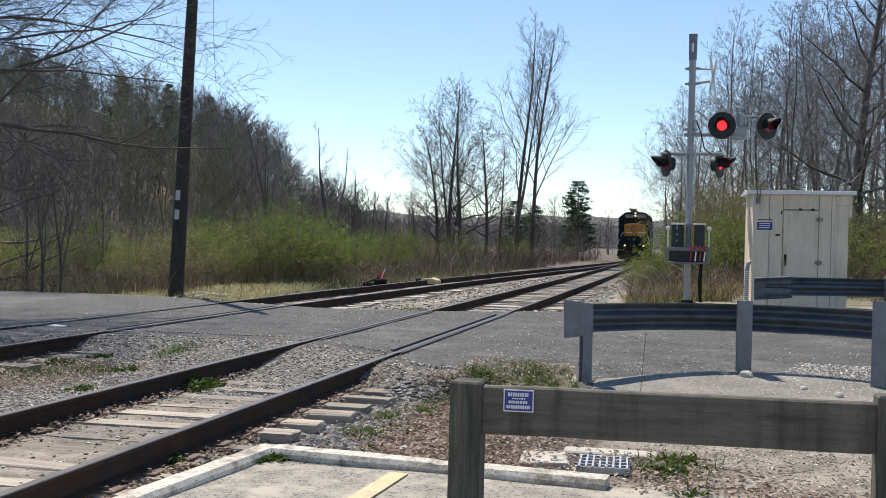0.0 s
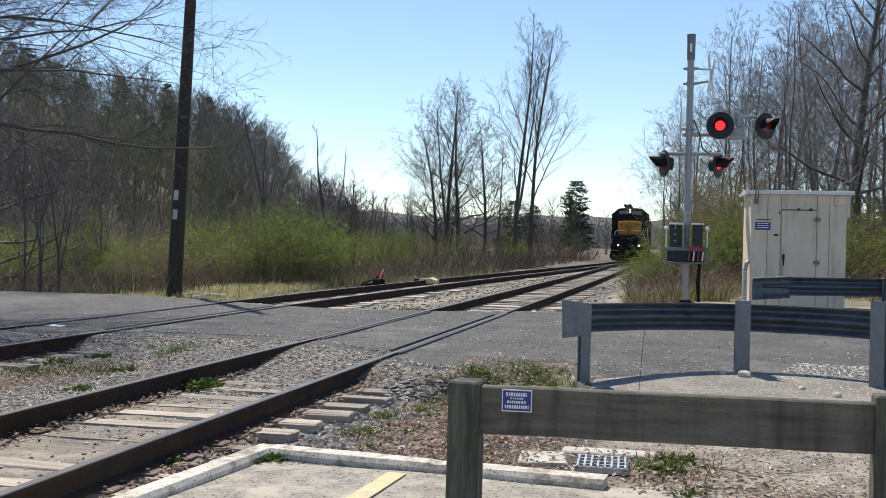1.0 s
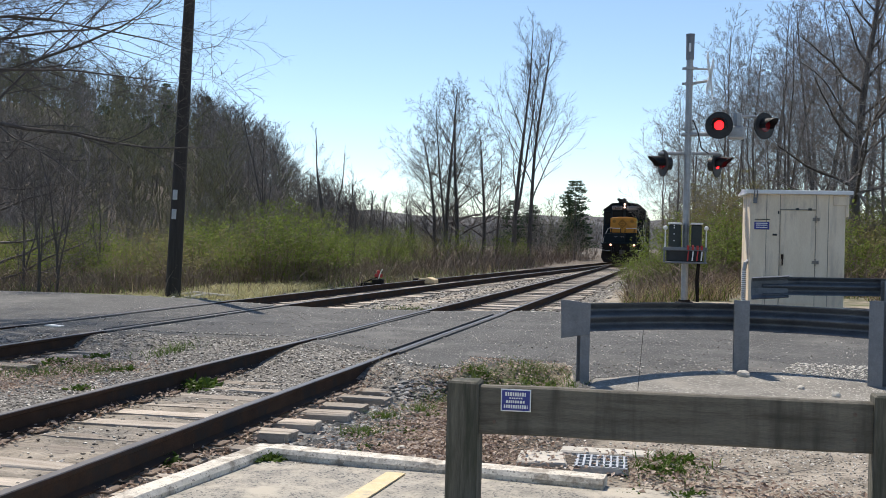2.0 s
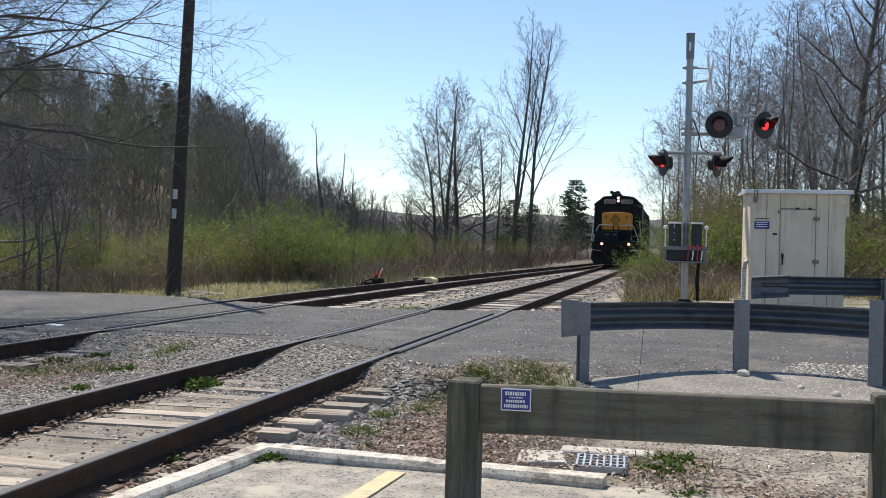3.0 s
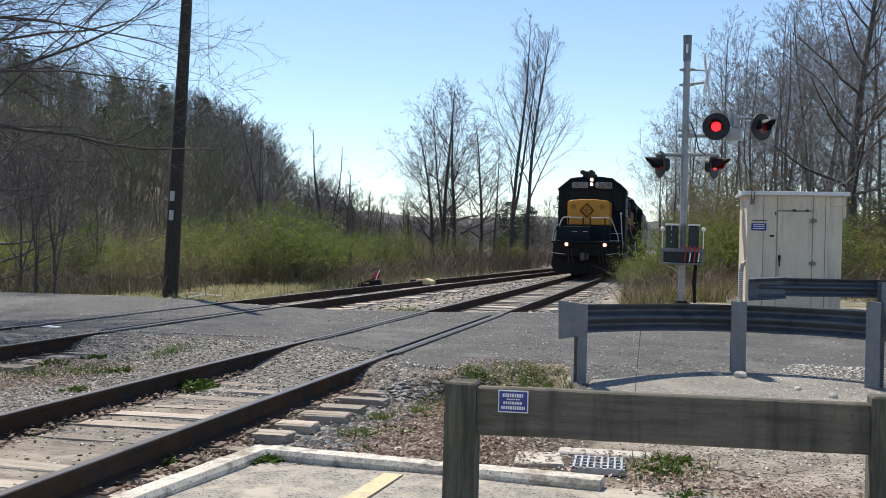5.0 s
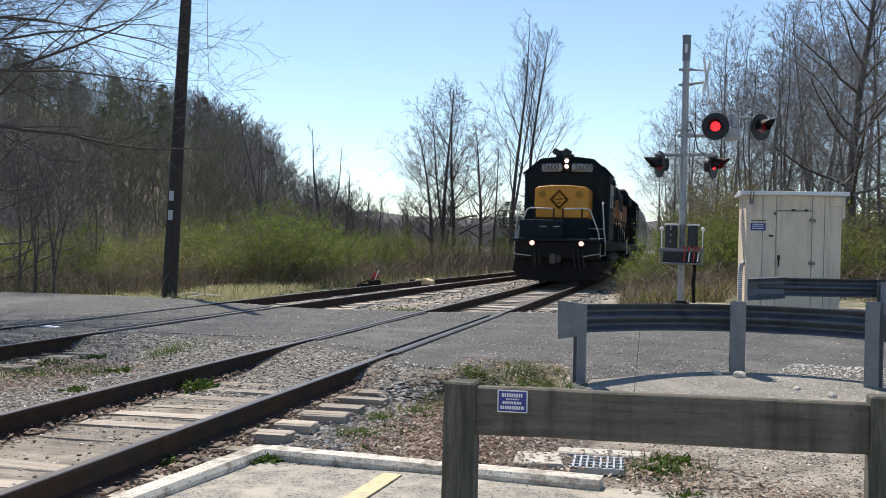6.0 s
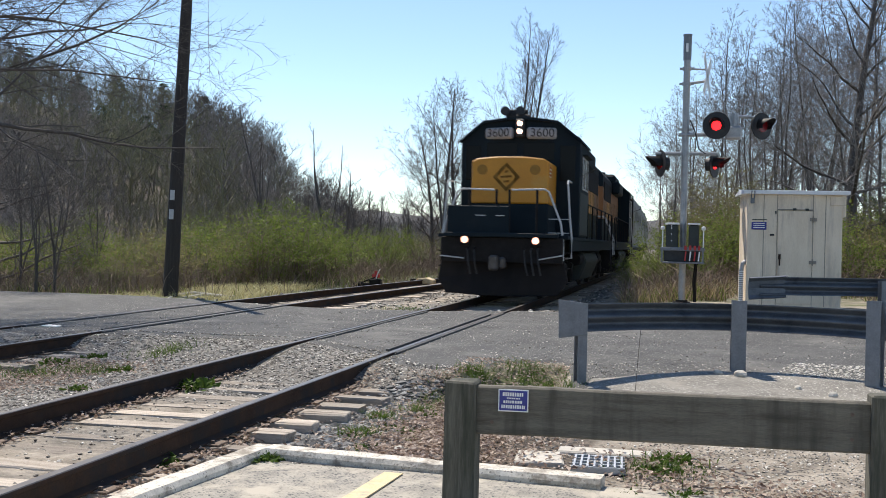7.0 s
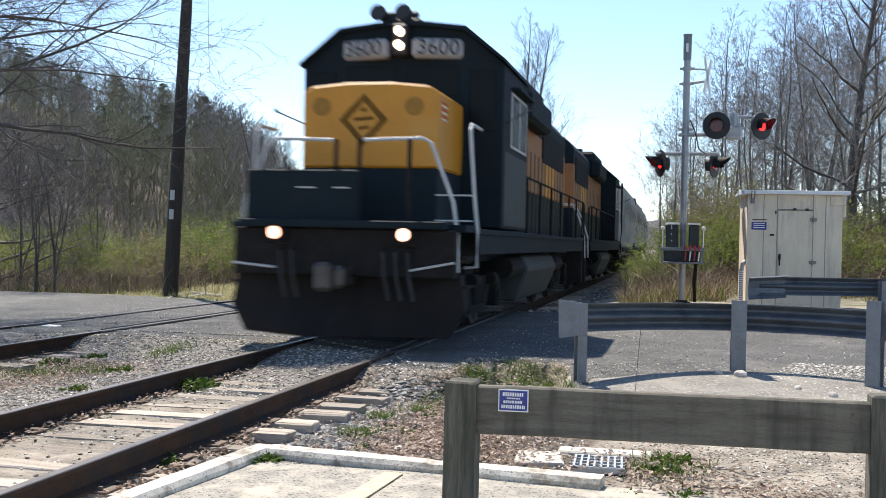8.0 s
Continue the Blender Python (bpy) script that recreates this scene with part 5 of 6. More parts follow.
def far_tree(seed):
    """A low-cost bare tree ten metres high: tapered three-sided trunk and limbs, twigs as thin slivers."""
    rng = random.Random(seed)
    v, f = [], []

    def spike(a, b, r, steps=1):
        last = None
        for k in range(steps + 1):
            p, q = a.lerp(b, k / steps) + Vector((rng.uniform(-1, 1), rng.uniform(-1, 1), 0)) * (0.05 * (b - a).length if 0 < k < steps else 0), r * (1 - 0.8 * k / steps)
            i = len(v)
            v.extend(((p.x + q, p.y, p.z), (p.x - q * 0.5, p.y + q * 0.87, p.z), (p.x - q * 0.5, p.y - q * 0.87, p.z)))
            if last is not None:
                for j in range(3):
                    f.append((last + j, last + (j + 1) % 3, i + (j + 1) % 3))
                    f.append((last + j, i + (j + 1) % 3, i + j))
            last = i

    def sliver(a, b, r):
        d = (b - a).cross(Vector((rng.uniform(-1, 1), rng.uniform(-1, 1), rng.uniform(-1, 1)))).normalized() * r
        i = len(v)
        v.extend((tuple(a - d), tuple(a + d), tuple(b)))
        f.append((i, i + 1, i + 2))

    top = Vector((rng.uniform(-0.6, 0.6), rng.uniform(-0.6, 0.6), 9.6))
    spike(Vector((0, 0, -0.5)), top, 0.11, 4)
    for k in range(15):
        s = 0.2 + 0.78 * k / 15
        p = Vector((0, 0, -0.5)).lerp(top, s)
        a, e = k * 2.4 + rng.uniform(-0.5, 0.5), radians(18 + 42 * s)
        ln = 3.7 * (1.1 - 0.66 * s) * rng.uniform(0.7, 1.2)
        tip = p + Vector((math.cos(a) * math.cos(e), math.sin(a) * math.cos(e), math.sin(e))) * ln
        spike(p, tip, 0.045, 2)
        for b in range(8):
            q = p.lerp(tip, rng.uniform(0.25, 1))
            d = (tip - p).normalized() * 0.7 + Vector((rng.uniform(-1, 1), rng.uniform(-1, 1), rng.uniform(-0.3, 1)))
            end = q + d.normalized() * ln * rng.uniform(0.25, 0.5)
            sliver(q, end, 0.017)
            for w in range(4):
                o = q.lerp(end, rng.uniform(0.2, 1))
                sliver(o, o + (d.normalized() + Vector((rng.uniform(-1, 1), rng.uniform(-1, 1), rng.uniform(-0.4, 1))) * 0.8) * ln * rng.uniform(0.14, 0.3), 0.014)
    return np.array(v), np.array(f)


def joined(name, protos, places, mats, label, category):
    """One mesh of many plain copies of low trees."""
    V, F, base = [], [], 0
    for k, (x, y, z, yaw, s) in places:
        v, f = protos[k]
        c, n = math.cos(yaw) * s, math.sin(yaw) * s
        p = np.stack([v[:, 0] * c - v[:, 1] * n + x, v[:, 0] * n + v[:, 1] * c + y, v[:, 2] * s + z], 1)
        V.append(p)
        F.append(f + base)
        base += len(v)
    ob = raw(name, np.concatenate(V).tolist(), np.concatenate(F).tolist(), mats)
    tagged(ob, label, category, kind="stuff")


def make_woods():
    rng = random.Random(8)
    protos = [far_tree(seed) for seed in range(60, 66)]
    tints = [([], WOODS, "dense bare grey-brown woods on the hill and beyond"), ([], OLIVE_WOODS, "budding olive-brown trees among the bare woods"), ([], DARK_WOODS, "dark bare trees among the woods")]

    def fill(count, bearings, depths, scales):
        for _ in range(count):
            x, y = by_bearing(rng.uniform(*bearings), rng.uniform(*depths))
            if abs(x - track_x(y)) < 4.5:
                continue
            n = noise.noise((x * 0.045, y * 0.03, 2)) + rng.uniform(-0.22, 0.22)
            tint = tints[1 if n > 0.2 else 2 if n < -0.16 else 0][0]
            tint.append((rng.randrange(6), (x, y, ground_z(x, y) - 0.2, rng.uniform(0, 6.28), rng.uniform(*scales))))

    fill(190, (-38.5, -20), (58, 84), (0.24, 0.48))
    fill(470, (-38.5, -22), (75, 215), (0.62, 1.0))  # the hill
    fill(110, (-22, -17.5), (75, 190), (0.4, 0.72))  # its foot
    fill(120, (-20, -2), (118, 265), (0.5, 0.8))  # beyond the turnout
    fill(80, (-18, -5), (88, 122), (0.28, 0.5))
    fill(70, (-5, 3), (130, 230), (0.6, 0.95))  # closing the line of the track
    fill(60, (-1, 14), (80, 175), (0.8, 1.15))  # east of the track
    for places, mat, label in tints:
        joined("far_woods", protos, places, [mat], label, "woods")


def ribbon_field(name, count, pick, hgt, width, mat, label, seed, bend_by=0.35, category="undergrowth"):
    """Many thin bent blades or stalks in one mesh. pick(rng) gives a place (x, y)."""
    rng = random.Random(seed)
    v, f = [], []
    for _ in range(count):
        x, y = pick(rng)
        z = ground_z(x, y) - 0.02
        a, h = rng.uniform(0, 6.28), rng.uniform(*hgt)
        w = width * rng.uniform(0.6, 1.4)
        dx, dy = math.cos(a) * w, math.sin(a) * w
        bx, by = rng.gauss(0, bend_by) * h, rng.gauss(0, bend_by) * h
        i = len(v)
        v += [(x - dx, y - dy, z), (x + dx, y + dy, z), (x + bx * 0.35 + dx * 0.8, y + by * 0.35 + dy * 0.8, z + h * 0.55), (x + bx * 0.35 - dx * 0.8, y + by * 0.35 - dy * 0.8, z + h * 0.55),
              (x + bx, y + by, z + h * rng.uniform(0.75, 1))]
        f += [(i, i + 1, i + 2, i + 3), (i + 3, i + 2, i + 4)]
    tagged(raw(name, v, f, [mat]), label, category, kind="stuff")


def off_track(x, y, gap=1.7):
    return abs(x - track_x(y)) > gap and abs(x - siding_x(y)) > gap and not (line_at(NEAR_EDGE, x) - 0.1 < y < line_at(FAR_EDGE, x) + 0.2)


PALE_REED = leaf_material("pale_reeds", (0.36, 0.33, 0.15), (0.62, 0.56, 0.34), 0.3, 0.85)


def make_undergrowth():
    def left_edge(rng):
        while True:
            x, y = by_bearing(rng.uniform(-40, -7.5), 23 + 60 * rng.random() ** 1.6)
            if x < siding_x(y) - 1.9 and x < -9.6 and off_track(x, y) and y > 22.2 and not (-13.6 - (y - 22) * 0.12 < x and y < 32 and rng.random() < 0.93):
                return x, y

    def right_edge(rng):
        while True:
            x, y = by_bearing(rng.uniform(-3.2, 16), 24.5 + 24 * rng.random() ** 1.5)
            if x > track_x(y) + 2.6 and off_track(x, y) and not (1.0 < x < 4.2 and 22 < y < 26.6):
                return x, y

    def reeds(rng):
        x, y = rng.uniform(-13.4, -10.2), rng.uniform(22.4, 33)
        return x - (y - 22) * 0.12, y

    ribbon_field("dry_brush", 24000, left_edge, (0.25, 1.2), 0.007, BROWN_TWIG, "brown dead brush along the tracks", 3, 0.75)
    ribbon_field("dry_grass", 9000, left_edge, (0.15, 0.6), 0.008, DRY, "straw-coloured dead grass along the tracks", 4, 0.8)
    ribbon_field("dry_grass", 5200, reeds, (0.08, 0.3), 0.012, PALE_REED, "pale flattened dead grass beside the siding", 5, 0.7)
    ribbon_field("dry_grass", 7500, right_edge, (0.12, 0.6), 0.008, DRY, "straw-coloured dead grass round the signal mast", 6, 0.7)
    def far_brush(rng):
        while True:
            x, y = by_bearing(rng.uniform(-22, 6), rng.uniform(48, 125))
            if (x < siding_x(y) - 2.2 and x < -9.5) or x > track_x(y) + 3.2:
                return x, y

    ribbon_field("dry_brush", 16000, far_brush, (0.5, 2.1), 0.013, BROWN_TWIG, "brown leafless brush beyond the turnout", 13, 0.6)
    ribbon_field("dry_brush", 5000, right_edge, (0.3, 1.2), 0.008, BROWN_TWIG, "brown stalks round the signal mast", 7, 0.7)
    ribbon_field("green_grass", 4200, right_edge, (0.1, 0.55), 0.009, NEW_GREEN, "young green growth round the signal mast", 8)
    ribbon_field("green_grass", 9000, left_edge, (0.1, 0.55), 0.009, NEW_GREEN, "young green growth along the tracks", 9)
    patches = [(-1.7, 11.6, 0.3), (-1.45, 11.3, 0.25), (-2.1, 11.0, 0.2), (-6.55, 21.5, 0.5), (-6.1, 23.0, 0.6), (-2.0, 10.4, 0.28), (-1.75, 10.55, 0.3), (-2.4, 9.5, 0.16), (-6.6, 10.7, 0.35), (-7.1, 10.3, 0.3), (-1.3, 10.9, 0.22), (-0.1, 7.5, 0.25), (-2.55, 8.2, 0.12), (-2.3, 10.0, 0.2), (-2.6, 9.0, 0.1), (-6.4, 12.2, 0.3)]

    def tufts(rng):
        x, y, r = patches[rng.randrange(len(patches))]
        return x + rng.gauss(0, r * 0.6), y + rng.gauss(0, r * 0.6)

    ribbon_field("green_grass", 5200, tufts, (0.03, 0.16), 0.004, WEED_GREEN, "short green grass tufts in the gravel", 10, 0.6)

    def margins(rng):
        y = rng.uniform(5, 12.5)
        return (track_x(y) + rng.choice((-0.9, 0.62, 0.9, -0.62)) + rng.gauss(0, 0.05), y) if rng.random() < 0.5 else (rng.uniform(-2.9, -1.0), rng.uniform(7.1, 10.8))

    ribbon_field("dry_grass", 2600, margins, (0.02, 0.12), 0.002, DRY, "wispy dead grass beside the rails", 11, 0.9)


def weed(seed):
    rng = random.Random(seed)
    v, f = [(0, 0, -0.015)], []
    for _ in range(90):
        a, ln, up = rng.uniform(0, 6.28), rng.uniform(0.03, 0.12), rng.uniform(0.2, 2.6)
        d = Vector((math.cos(a), math.sin(a), up)).normalized() * ln
        e = Vector((-math.sin(a), math.cos(a), 0)) * ln * 0.1
        b = Vector((rng.gauss(0, 0.055), rng.gauss(0, 0.055), -0.01))
        i = len(v)
        v += [tuple(b), tuple(b + d * 0.55 + e), tuple(b + d + Vector((0, 0, -0.3 * ln))), tuple(b + d * 0.55 - e)]
        f += [(i, i + 1, i + 2, i + 3), (0, i, i + 1)]
    return v, f


def make_weeds():
    protos = []
    rng = random.Random(12)
    spots = [(-8.35, 11.9, 1.9), (-7.3, 11.15, 1.8), (-7.17, 11.8, 1.3), (-4.87, 9.75, 1.7), (-4.8, 9.68, 1.3), (-3.46, 6.46, 1.5), (-8.2, 11.6, 1.2), (-6.3, 10.9, 1.0), (-2.35, 7.7, 1.2), (-2.15, 8.4, 0.9), (-2.15, 9.2, 1.0), (-2.32, 8.9, 0.9), (-2.45, 8.6, 0.8), (-2.0, 8.0, 0.8), (-6.9, 9.3, 0.9), (-5.9, 9.4, 0.8), (-2.62, 8.05, 0.8), (-1.6, 10.2, 0.9), (-0.12, 7.5, 0.9), (-0.02, 7.85, 1.0),
             (-2.78, 6.95, 0.6), (-1.95, 9.9, 1.0), (0.05, 6.8, 0.9), (-2.5, 7.45, 0.7), (-0.3, 6.75, 0.6), (-2.86, 6.9, 0.9), (-3.1, 5.9, 0.9), (-3.2, 5.2, 0.9), (-1.2, 10.7, 0.8)]
    for k, (x, y, s) in enumerate(spots):
        m = pose(x, y, ground_z(x, y), 0, 0, rng.uniform(0, 360)) @ Matrix.Scale(s * 0.8, 4)
        if k < 3:
            t = tagged(raw("weed", *weed(k), [WEED_GREEN]), "small bright green weed growing in the gravel", "weed", "weeds in the gravel")
            t.matrix_basis = m
            protos.append(t)
        else:
            copy_thing(protos[k % 3], m)


def scatter_stones(name, count, pick, size, mat, label, seed):
    rng = random.Random(seed)
    v, f = [], []
    for _ in range(count):
        x, y = pick(rng)
        r = rng.uniform(*size)
        z = surface_z(x, y) + r * 0.25
        i = len(v)
        a = rng.uniform(0, 6.28)
        for k in range(4):
            q = r * rng.uniform(0.7, 1.25)
            v.append((x + math.cos(a + k * 1.57) * q, y + math.sin(a + k * 1.57) * q, z + rng.uniform(-0.3, 0.3) * r))
        v += [(x + rng.uniform(-0.3, 0.3) * r, y + rng.uniform(-0.3, 0.3) * r, z + r * rng.uniform(0.25, 0.55)), (x, y, z - r)]
        for k in range(4):
            f += [(i + k, i + (k + 1) % 4, i + 4), (i + (k + 1) % 4, i + k, i + 5)]
    tagged(raw(name, v, f, [mat]), label, "gravel", kind="stuff")


def make_gravel():
    def between(rng):
        while True:
            x, y = rng.uniform(-8.6, -2.4), 5 + 9 * rng.random()
            if (y > 7.3 or x < -3.25) and y < line_at(NEAR_EDGE, x) + 0.35 and min(abs(x - track_x(y) - s) for s in (-0.7525, 0.7525)) > 0.09 and not (abs(x - track_x(y)) < 1.35 and y < 9.3 and rng.random() < 0.85):
                return x, y

    def shoulder(rng):
        x = -2.62 + rng.gauss(0, 0.2)
        return x, rng.uniform(7.35, 10.4)

    def far_ballast(rng):
        y = rng.uniform(21, 60)
        c = track_x(y) if rng.random() < 0.5 else siding_x(y)
        while True:
            x = c + rng.gauss(0, 1.3)
            if min(abs(x - line(y) - s) for s in (-0.7525, 0.7525) for line in (track_x, siding_x)) > 0.1:
                return x, y

    def right_patch(rng):
        x, y = rng.uniform(0.9, 4.2), rng.uniform(9.9, 13.2)
        return x + 0.25 * (y - 11.5), y

    def apron(rng):
        return rng.uniform(-2.5, 2.2), rng.uniform(7.2, 12.5)

    scatter_stones("gravel", 22000, between, (0.005, 0.021), STONES, "pale mixed gravel between the tracks", 1)
    scatter_stones("ballast", 2800, shoulder, (0.022, 0.065), DARK_STONES, "dark grey ballast beside the tie ends", 2)
    scatter_stones("ballast", 9000, far_ballast, (0.02, 0.06), STONES, "grey ballast along the tracks", 3)
    scatter_stones("gravel", 8000, right_patch, (0.006, 0.02), PALE_STONES, "pale crushed gravel by the guardrail", 4)
    def corner(rng):
        return rng.uniform(-0.3, 3.0), rng.uniform(6.3, 9.6)

    def lot(rng):
        x, y = rng.uniform(-2.9, 1.5), 6.9 - 2.2 * rng.random() ** 2
        return x, y - 0.12 * (x + 2.9) / 2.4

    scatter_stones("gravel", 8000, corner, (0.003, 0.013), STONES, "mixed grit on the bare ground by the barrier", 6)
    scatter_stones("gravel", 3500, lot, (0.003, 0.009), STONES, "grit on the parking lot", 7)
    scatter_stones("gravel", 4000, apron, (0.004, 0.014), PALE_STONES, "scattered grit on the asphalt apron", 5)

    def crossing(rng):
        while True:
            x, y = rng.uniform(-10, 2.5), 10.5 + 10 * rng.random() ** 1.7
            if line_at(NEAR_EDGE, x) + 0.2 < y < line_at(FAR_EDGE, x) - 0.2 and min(abs(x - c(y) - d) for c in (track_x, siding_x) for d in (-0.7525, 0.7525)) > 0.1:
                return x, y

    scatter_stones("gravel", 3500, crossing, (0.004, 0.016), STONES, "loose stones scattered over the crossing", 8)


STONES = leaf_material("mixed_stones", (0.11, 0.10, 0.088), (0.78, 0.73, 0.65), 0.0, 0.9, 2.2)
DARK_STONES = leaf_material("dark_stones", (0.07, 0.07, 0.07), (0.42, 0.41, 0.39), 0.0, 0.85, 2.0)
PALE_STONES = leaf_material("pale_stones", (0.25, 0.235, 0.205), (0.85, 0.81, 0.74), 0.0, 0.9, 1.4)


def make_litter():
    rng = random.Random(44)
    v, f = [], []
    for k in range(19000):
        u = rng.random()
        if u < 0.62:
            x, y = rng.gauss(-1.85, 0.4), rng.uniform(7.12, 10.6)
            if x > -1.2 and y > 8.6:
                continue
        elif u < 0.76:
            y = rng.uniform(5.2, 11)
            x = track_x(y) + rng.choice((-0.64, -0.88, 0.64, 0.9, 0.95)) + rng.gauss(0, 0.06)
        elif u < 0.88:
            x, y = rng.gauss(-7.0, 0.5), rng.uniform(8.8, 11.5)
        elif u < 0.93:
            x, y = (rng.gauss(-0.1, 0.3), rng.gauss(7.4, 0.35)) if rng.random() < 0.6 else (rng.gauss(0.7, 0.4), rng.gauss(7.0, 0.22))
        else:
            x, y = rng.uniform(-2.4, -1.2), rng.uniform(10.0, 12.0)
        z = ground_z(x, y) + rng.uniform(0.004, 0.06)
        a, s = rng.uniform(0, 6.28), rng.uniform(0.011, 0.032)
        t = Vector((rng.uniform(-0.6, 0.6), rng.uniform(-0.6, 0.6), 1)).normalized()
        d = t.cross(Vector((math.cos(a), math.sin(a), 0))).normalized() * s
        e = t.cross(d).normalized() * s * 0.6
        c = Vector((x, y, z))
        i = len(v)
        v += [tuple(c - d), tuple(c + e + t * s * 0.3), tuple(c + d), tuple(c - e + t * s * 0.3)]
        f += [(i, i + 1, i + 2), (i, i + 2, i + 3)]
    tagged(raw("leaf_litter", v, f, [LITTER]), "dry brown fallen leaves beside the track", "leaves", kind="stuff")
    for k in range(16):
        x, y, a, ln = rng.uniform(-0.4, 1.0), rng.uniform(6.75, 8.1), rng.uniform(0, 6.28), rng.uniform(0.1, 0.5)
        z = ground_z(x, y) + 0.015
        pts = [Vector((x, y, z))]
        for _ in range(4):
            a += rng.uniform(-0.35, 0.35)
            pts.append(pts[-1] + Vector((math.cos(a) * ln / 4, math.sin(a) * ln / 4, rng.uniform(-0.006, 0.014))))
        tagged(part("fallen_stick", pipe(bmesh.new(), pts, rng.uniform(0.003, 0.007), 5), ASH_BARK), "dry fallen stick on the gravel", "stick", "fallen sticks")


def make_distance():
    """Low wooded ridges closing the view."""
    for name, depth, spread, hgt, seed in (("backdrop", 700, 900, 34, 1), ("backdrop", 1500, 2200, 66, 2)):
        v, f = [], []
        n = 260
        for i in range(n + 1):
            a = radians(-80 + 160 * i / n)
            x, y = math.sin(a) * depth - 60, math.cos(a) * depth
            h = hgt * (0.62 + 0.5 * noise.noise((i * 0.045, seed, 0)) + 0.09 * noise.noise((i * 0.5, seed, 3)) + 0.05 * noise.noise((i * 1.7, seed, 3)))
            v += [(x, y, -4), (x * 1.03, y * 1.03, h * 0.7), (x * 1.08, y * 1.08, max(h, 4))]
        for i in range(n):
            for k in range(2):
                f.append((i * 3 + k, i * 3 + k + 1, i * 3 + 4 + k, i * 3 + 3 + k))
        tagged(raw(name, v, f, [RIDGE]), "distant wooded ridge", "hills", kind="structure")


RIDGE = material("distant_woods", (0.10, 0.10, 0.105), (0.16, 0.155, 0.155), 1.0, scale=0.05, fine=0.6, bump=0.6, depth=3)

make_distance()
make_woods()
make_trees()
make_conifers()
make_shrubs()
make_undergrowth()
make_weeds()
make_gravel()
make_litter()


def make_oddments():
    """A few single things lying or standing about."""
    bm = bmesh.new()
    prism(bm, [(-0.12, -0.07), (0.1, -0.09), (0.13, 0.05), (-0.07, 0.08)], 0.0, 0.012, "z")
    ob = tagged(part("paper_scrap", bm, WHITE_PAINT), "white scrap of paper lying on the road", "litter")
    ob.matrix_basis = pose(-9.0, 13.6, -0.012, 2, 3, 10)
    x, y = -0.41, 9.6
    bm = bmesh.new()
    z = surface_z(x, y)
    pipe(bm, [(x, y, z - 0.05), (x + 0.03, y, z + 0.3), (x + 0.045, y, z + 0.55), (x + 0.06, y + 0.02, z + 0.78)], 0.003, 5)
    tagged(part("dead_stalk", bm, BARK), "thin dead stalk standing behind the barrier", "stalk")
    for x, y, r in ((0.66, 11.85, 0.07), (0.42, 11.95, 0.045), (1.2, 11.3, 0.04), (-2.05, 7.6, 0.06), (1.5, 11.0, 0.05)):
        bm = bmesh.new()
        bmesh.ops.create_icosphere(bm, subdivisions=2, radius=r)
        for v in bm.verts:
            v.co *= 1 + 0.5 * noise.noise(v.co * 14 + Vector((x, y, 0)))
            v.co.z *= 0.75
        ob = tagged(part("stone", bm, CONCRETE), "pale loose stone lying on the ground", "stone", "loose stones")
        ob.matrix_basis = pose(x, y, surface_z(x, y) + r * 0.4, 0, 0, x * 90)
    for x, y, a in ((-12.0, 24.2, 20), (-11.4, 23.6, 50)):
        bm = bmesh.new()
        pipe(bm, [(-0.7, 0, 0.02), (0, 0.05, 0.12), (0.8, 0, 0.05)], 0.035, 7)
        ob = tagged(part("fallen_branch", bm, CONCRETE), "pale fallen branch in the dead grass", "branch")
        ob.matrix_basis = pose(x, y, ground_z(x, y) + 0.03, 0, 0, a)


make_oddments()


# ---- the train ----
TRAIN = [(0.0, 96.8), (0.5, 91.7), (1.0, 86.5), (1.5, 81.3), (2.0, 76.2), (2.5, 71.2), (3.0, 66.3), (3.5, 61.4), (4.0, 56.5), (4.5, 51.4), (5.0, 46.1),
         (5.5, 40.8), (6.0, 35.4), (6.5, 29.7), (7.0, 23.9), (7.5, 18.1), (8.0, 12.2)]


def front_at(t):
    """The distance of the leading engine's front along the track."""
    for (a, p), (b, q) in zip(TRAIN, TRAIN[1:]):
        if t <= b:
            return p + (q - p) * (t - a) / (b - a)
    return TRAIN[-1][1]


def lettering(name, words, size, m, mat, parent, label):
    """Words in the built-in font as a thin mesh at the pose m, centred."""
    cu = bpy.data.curves.new(name, "FONT")
    cu.body, cu.size, cu.extrude, cu.align_x, cu.align_y = words, size, 0.004, "CENTER", "CENTER"
    ob = bpy.data.objects.new(name, cu)
    scene.collection.objects.link(ob)
    me = bpy.data.meshes.new_from_object(ob.evaluated_get(bpy.context.evaluated_depsgraph_get()))
    bpy.data.objects.remove(ob)
    me.transform(m)
    me.materials.clear()
    me.materials.append(mat)
    o = new(name, me)
    o.parent = parent
    return tagged(o, label)


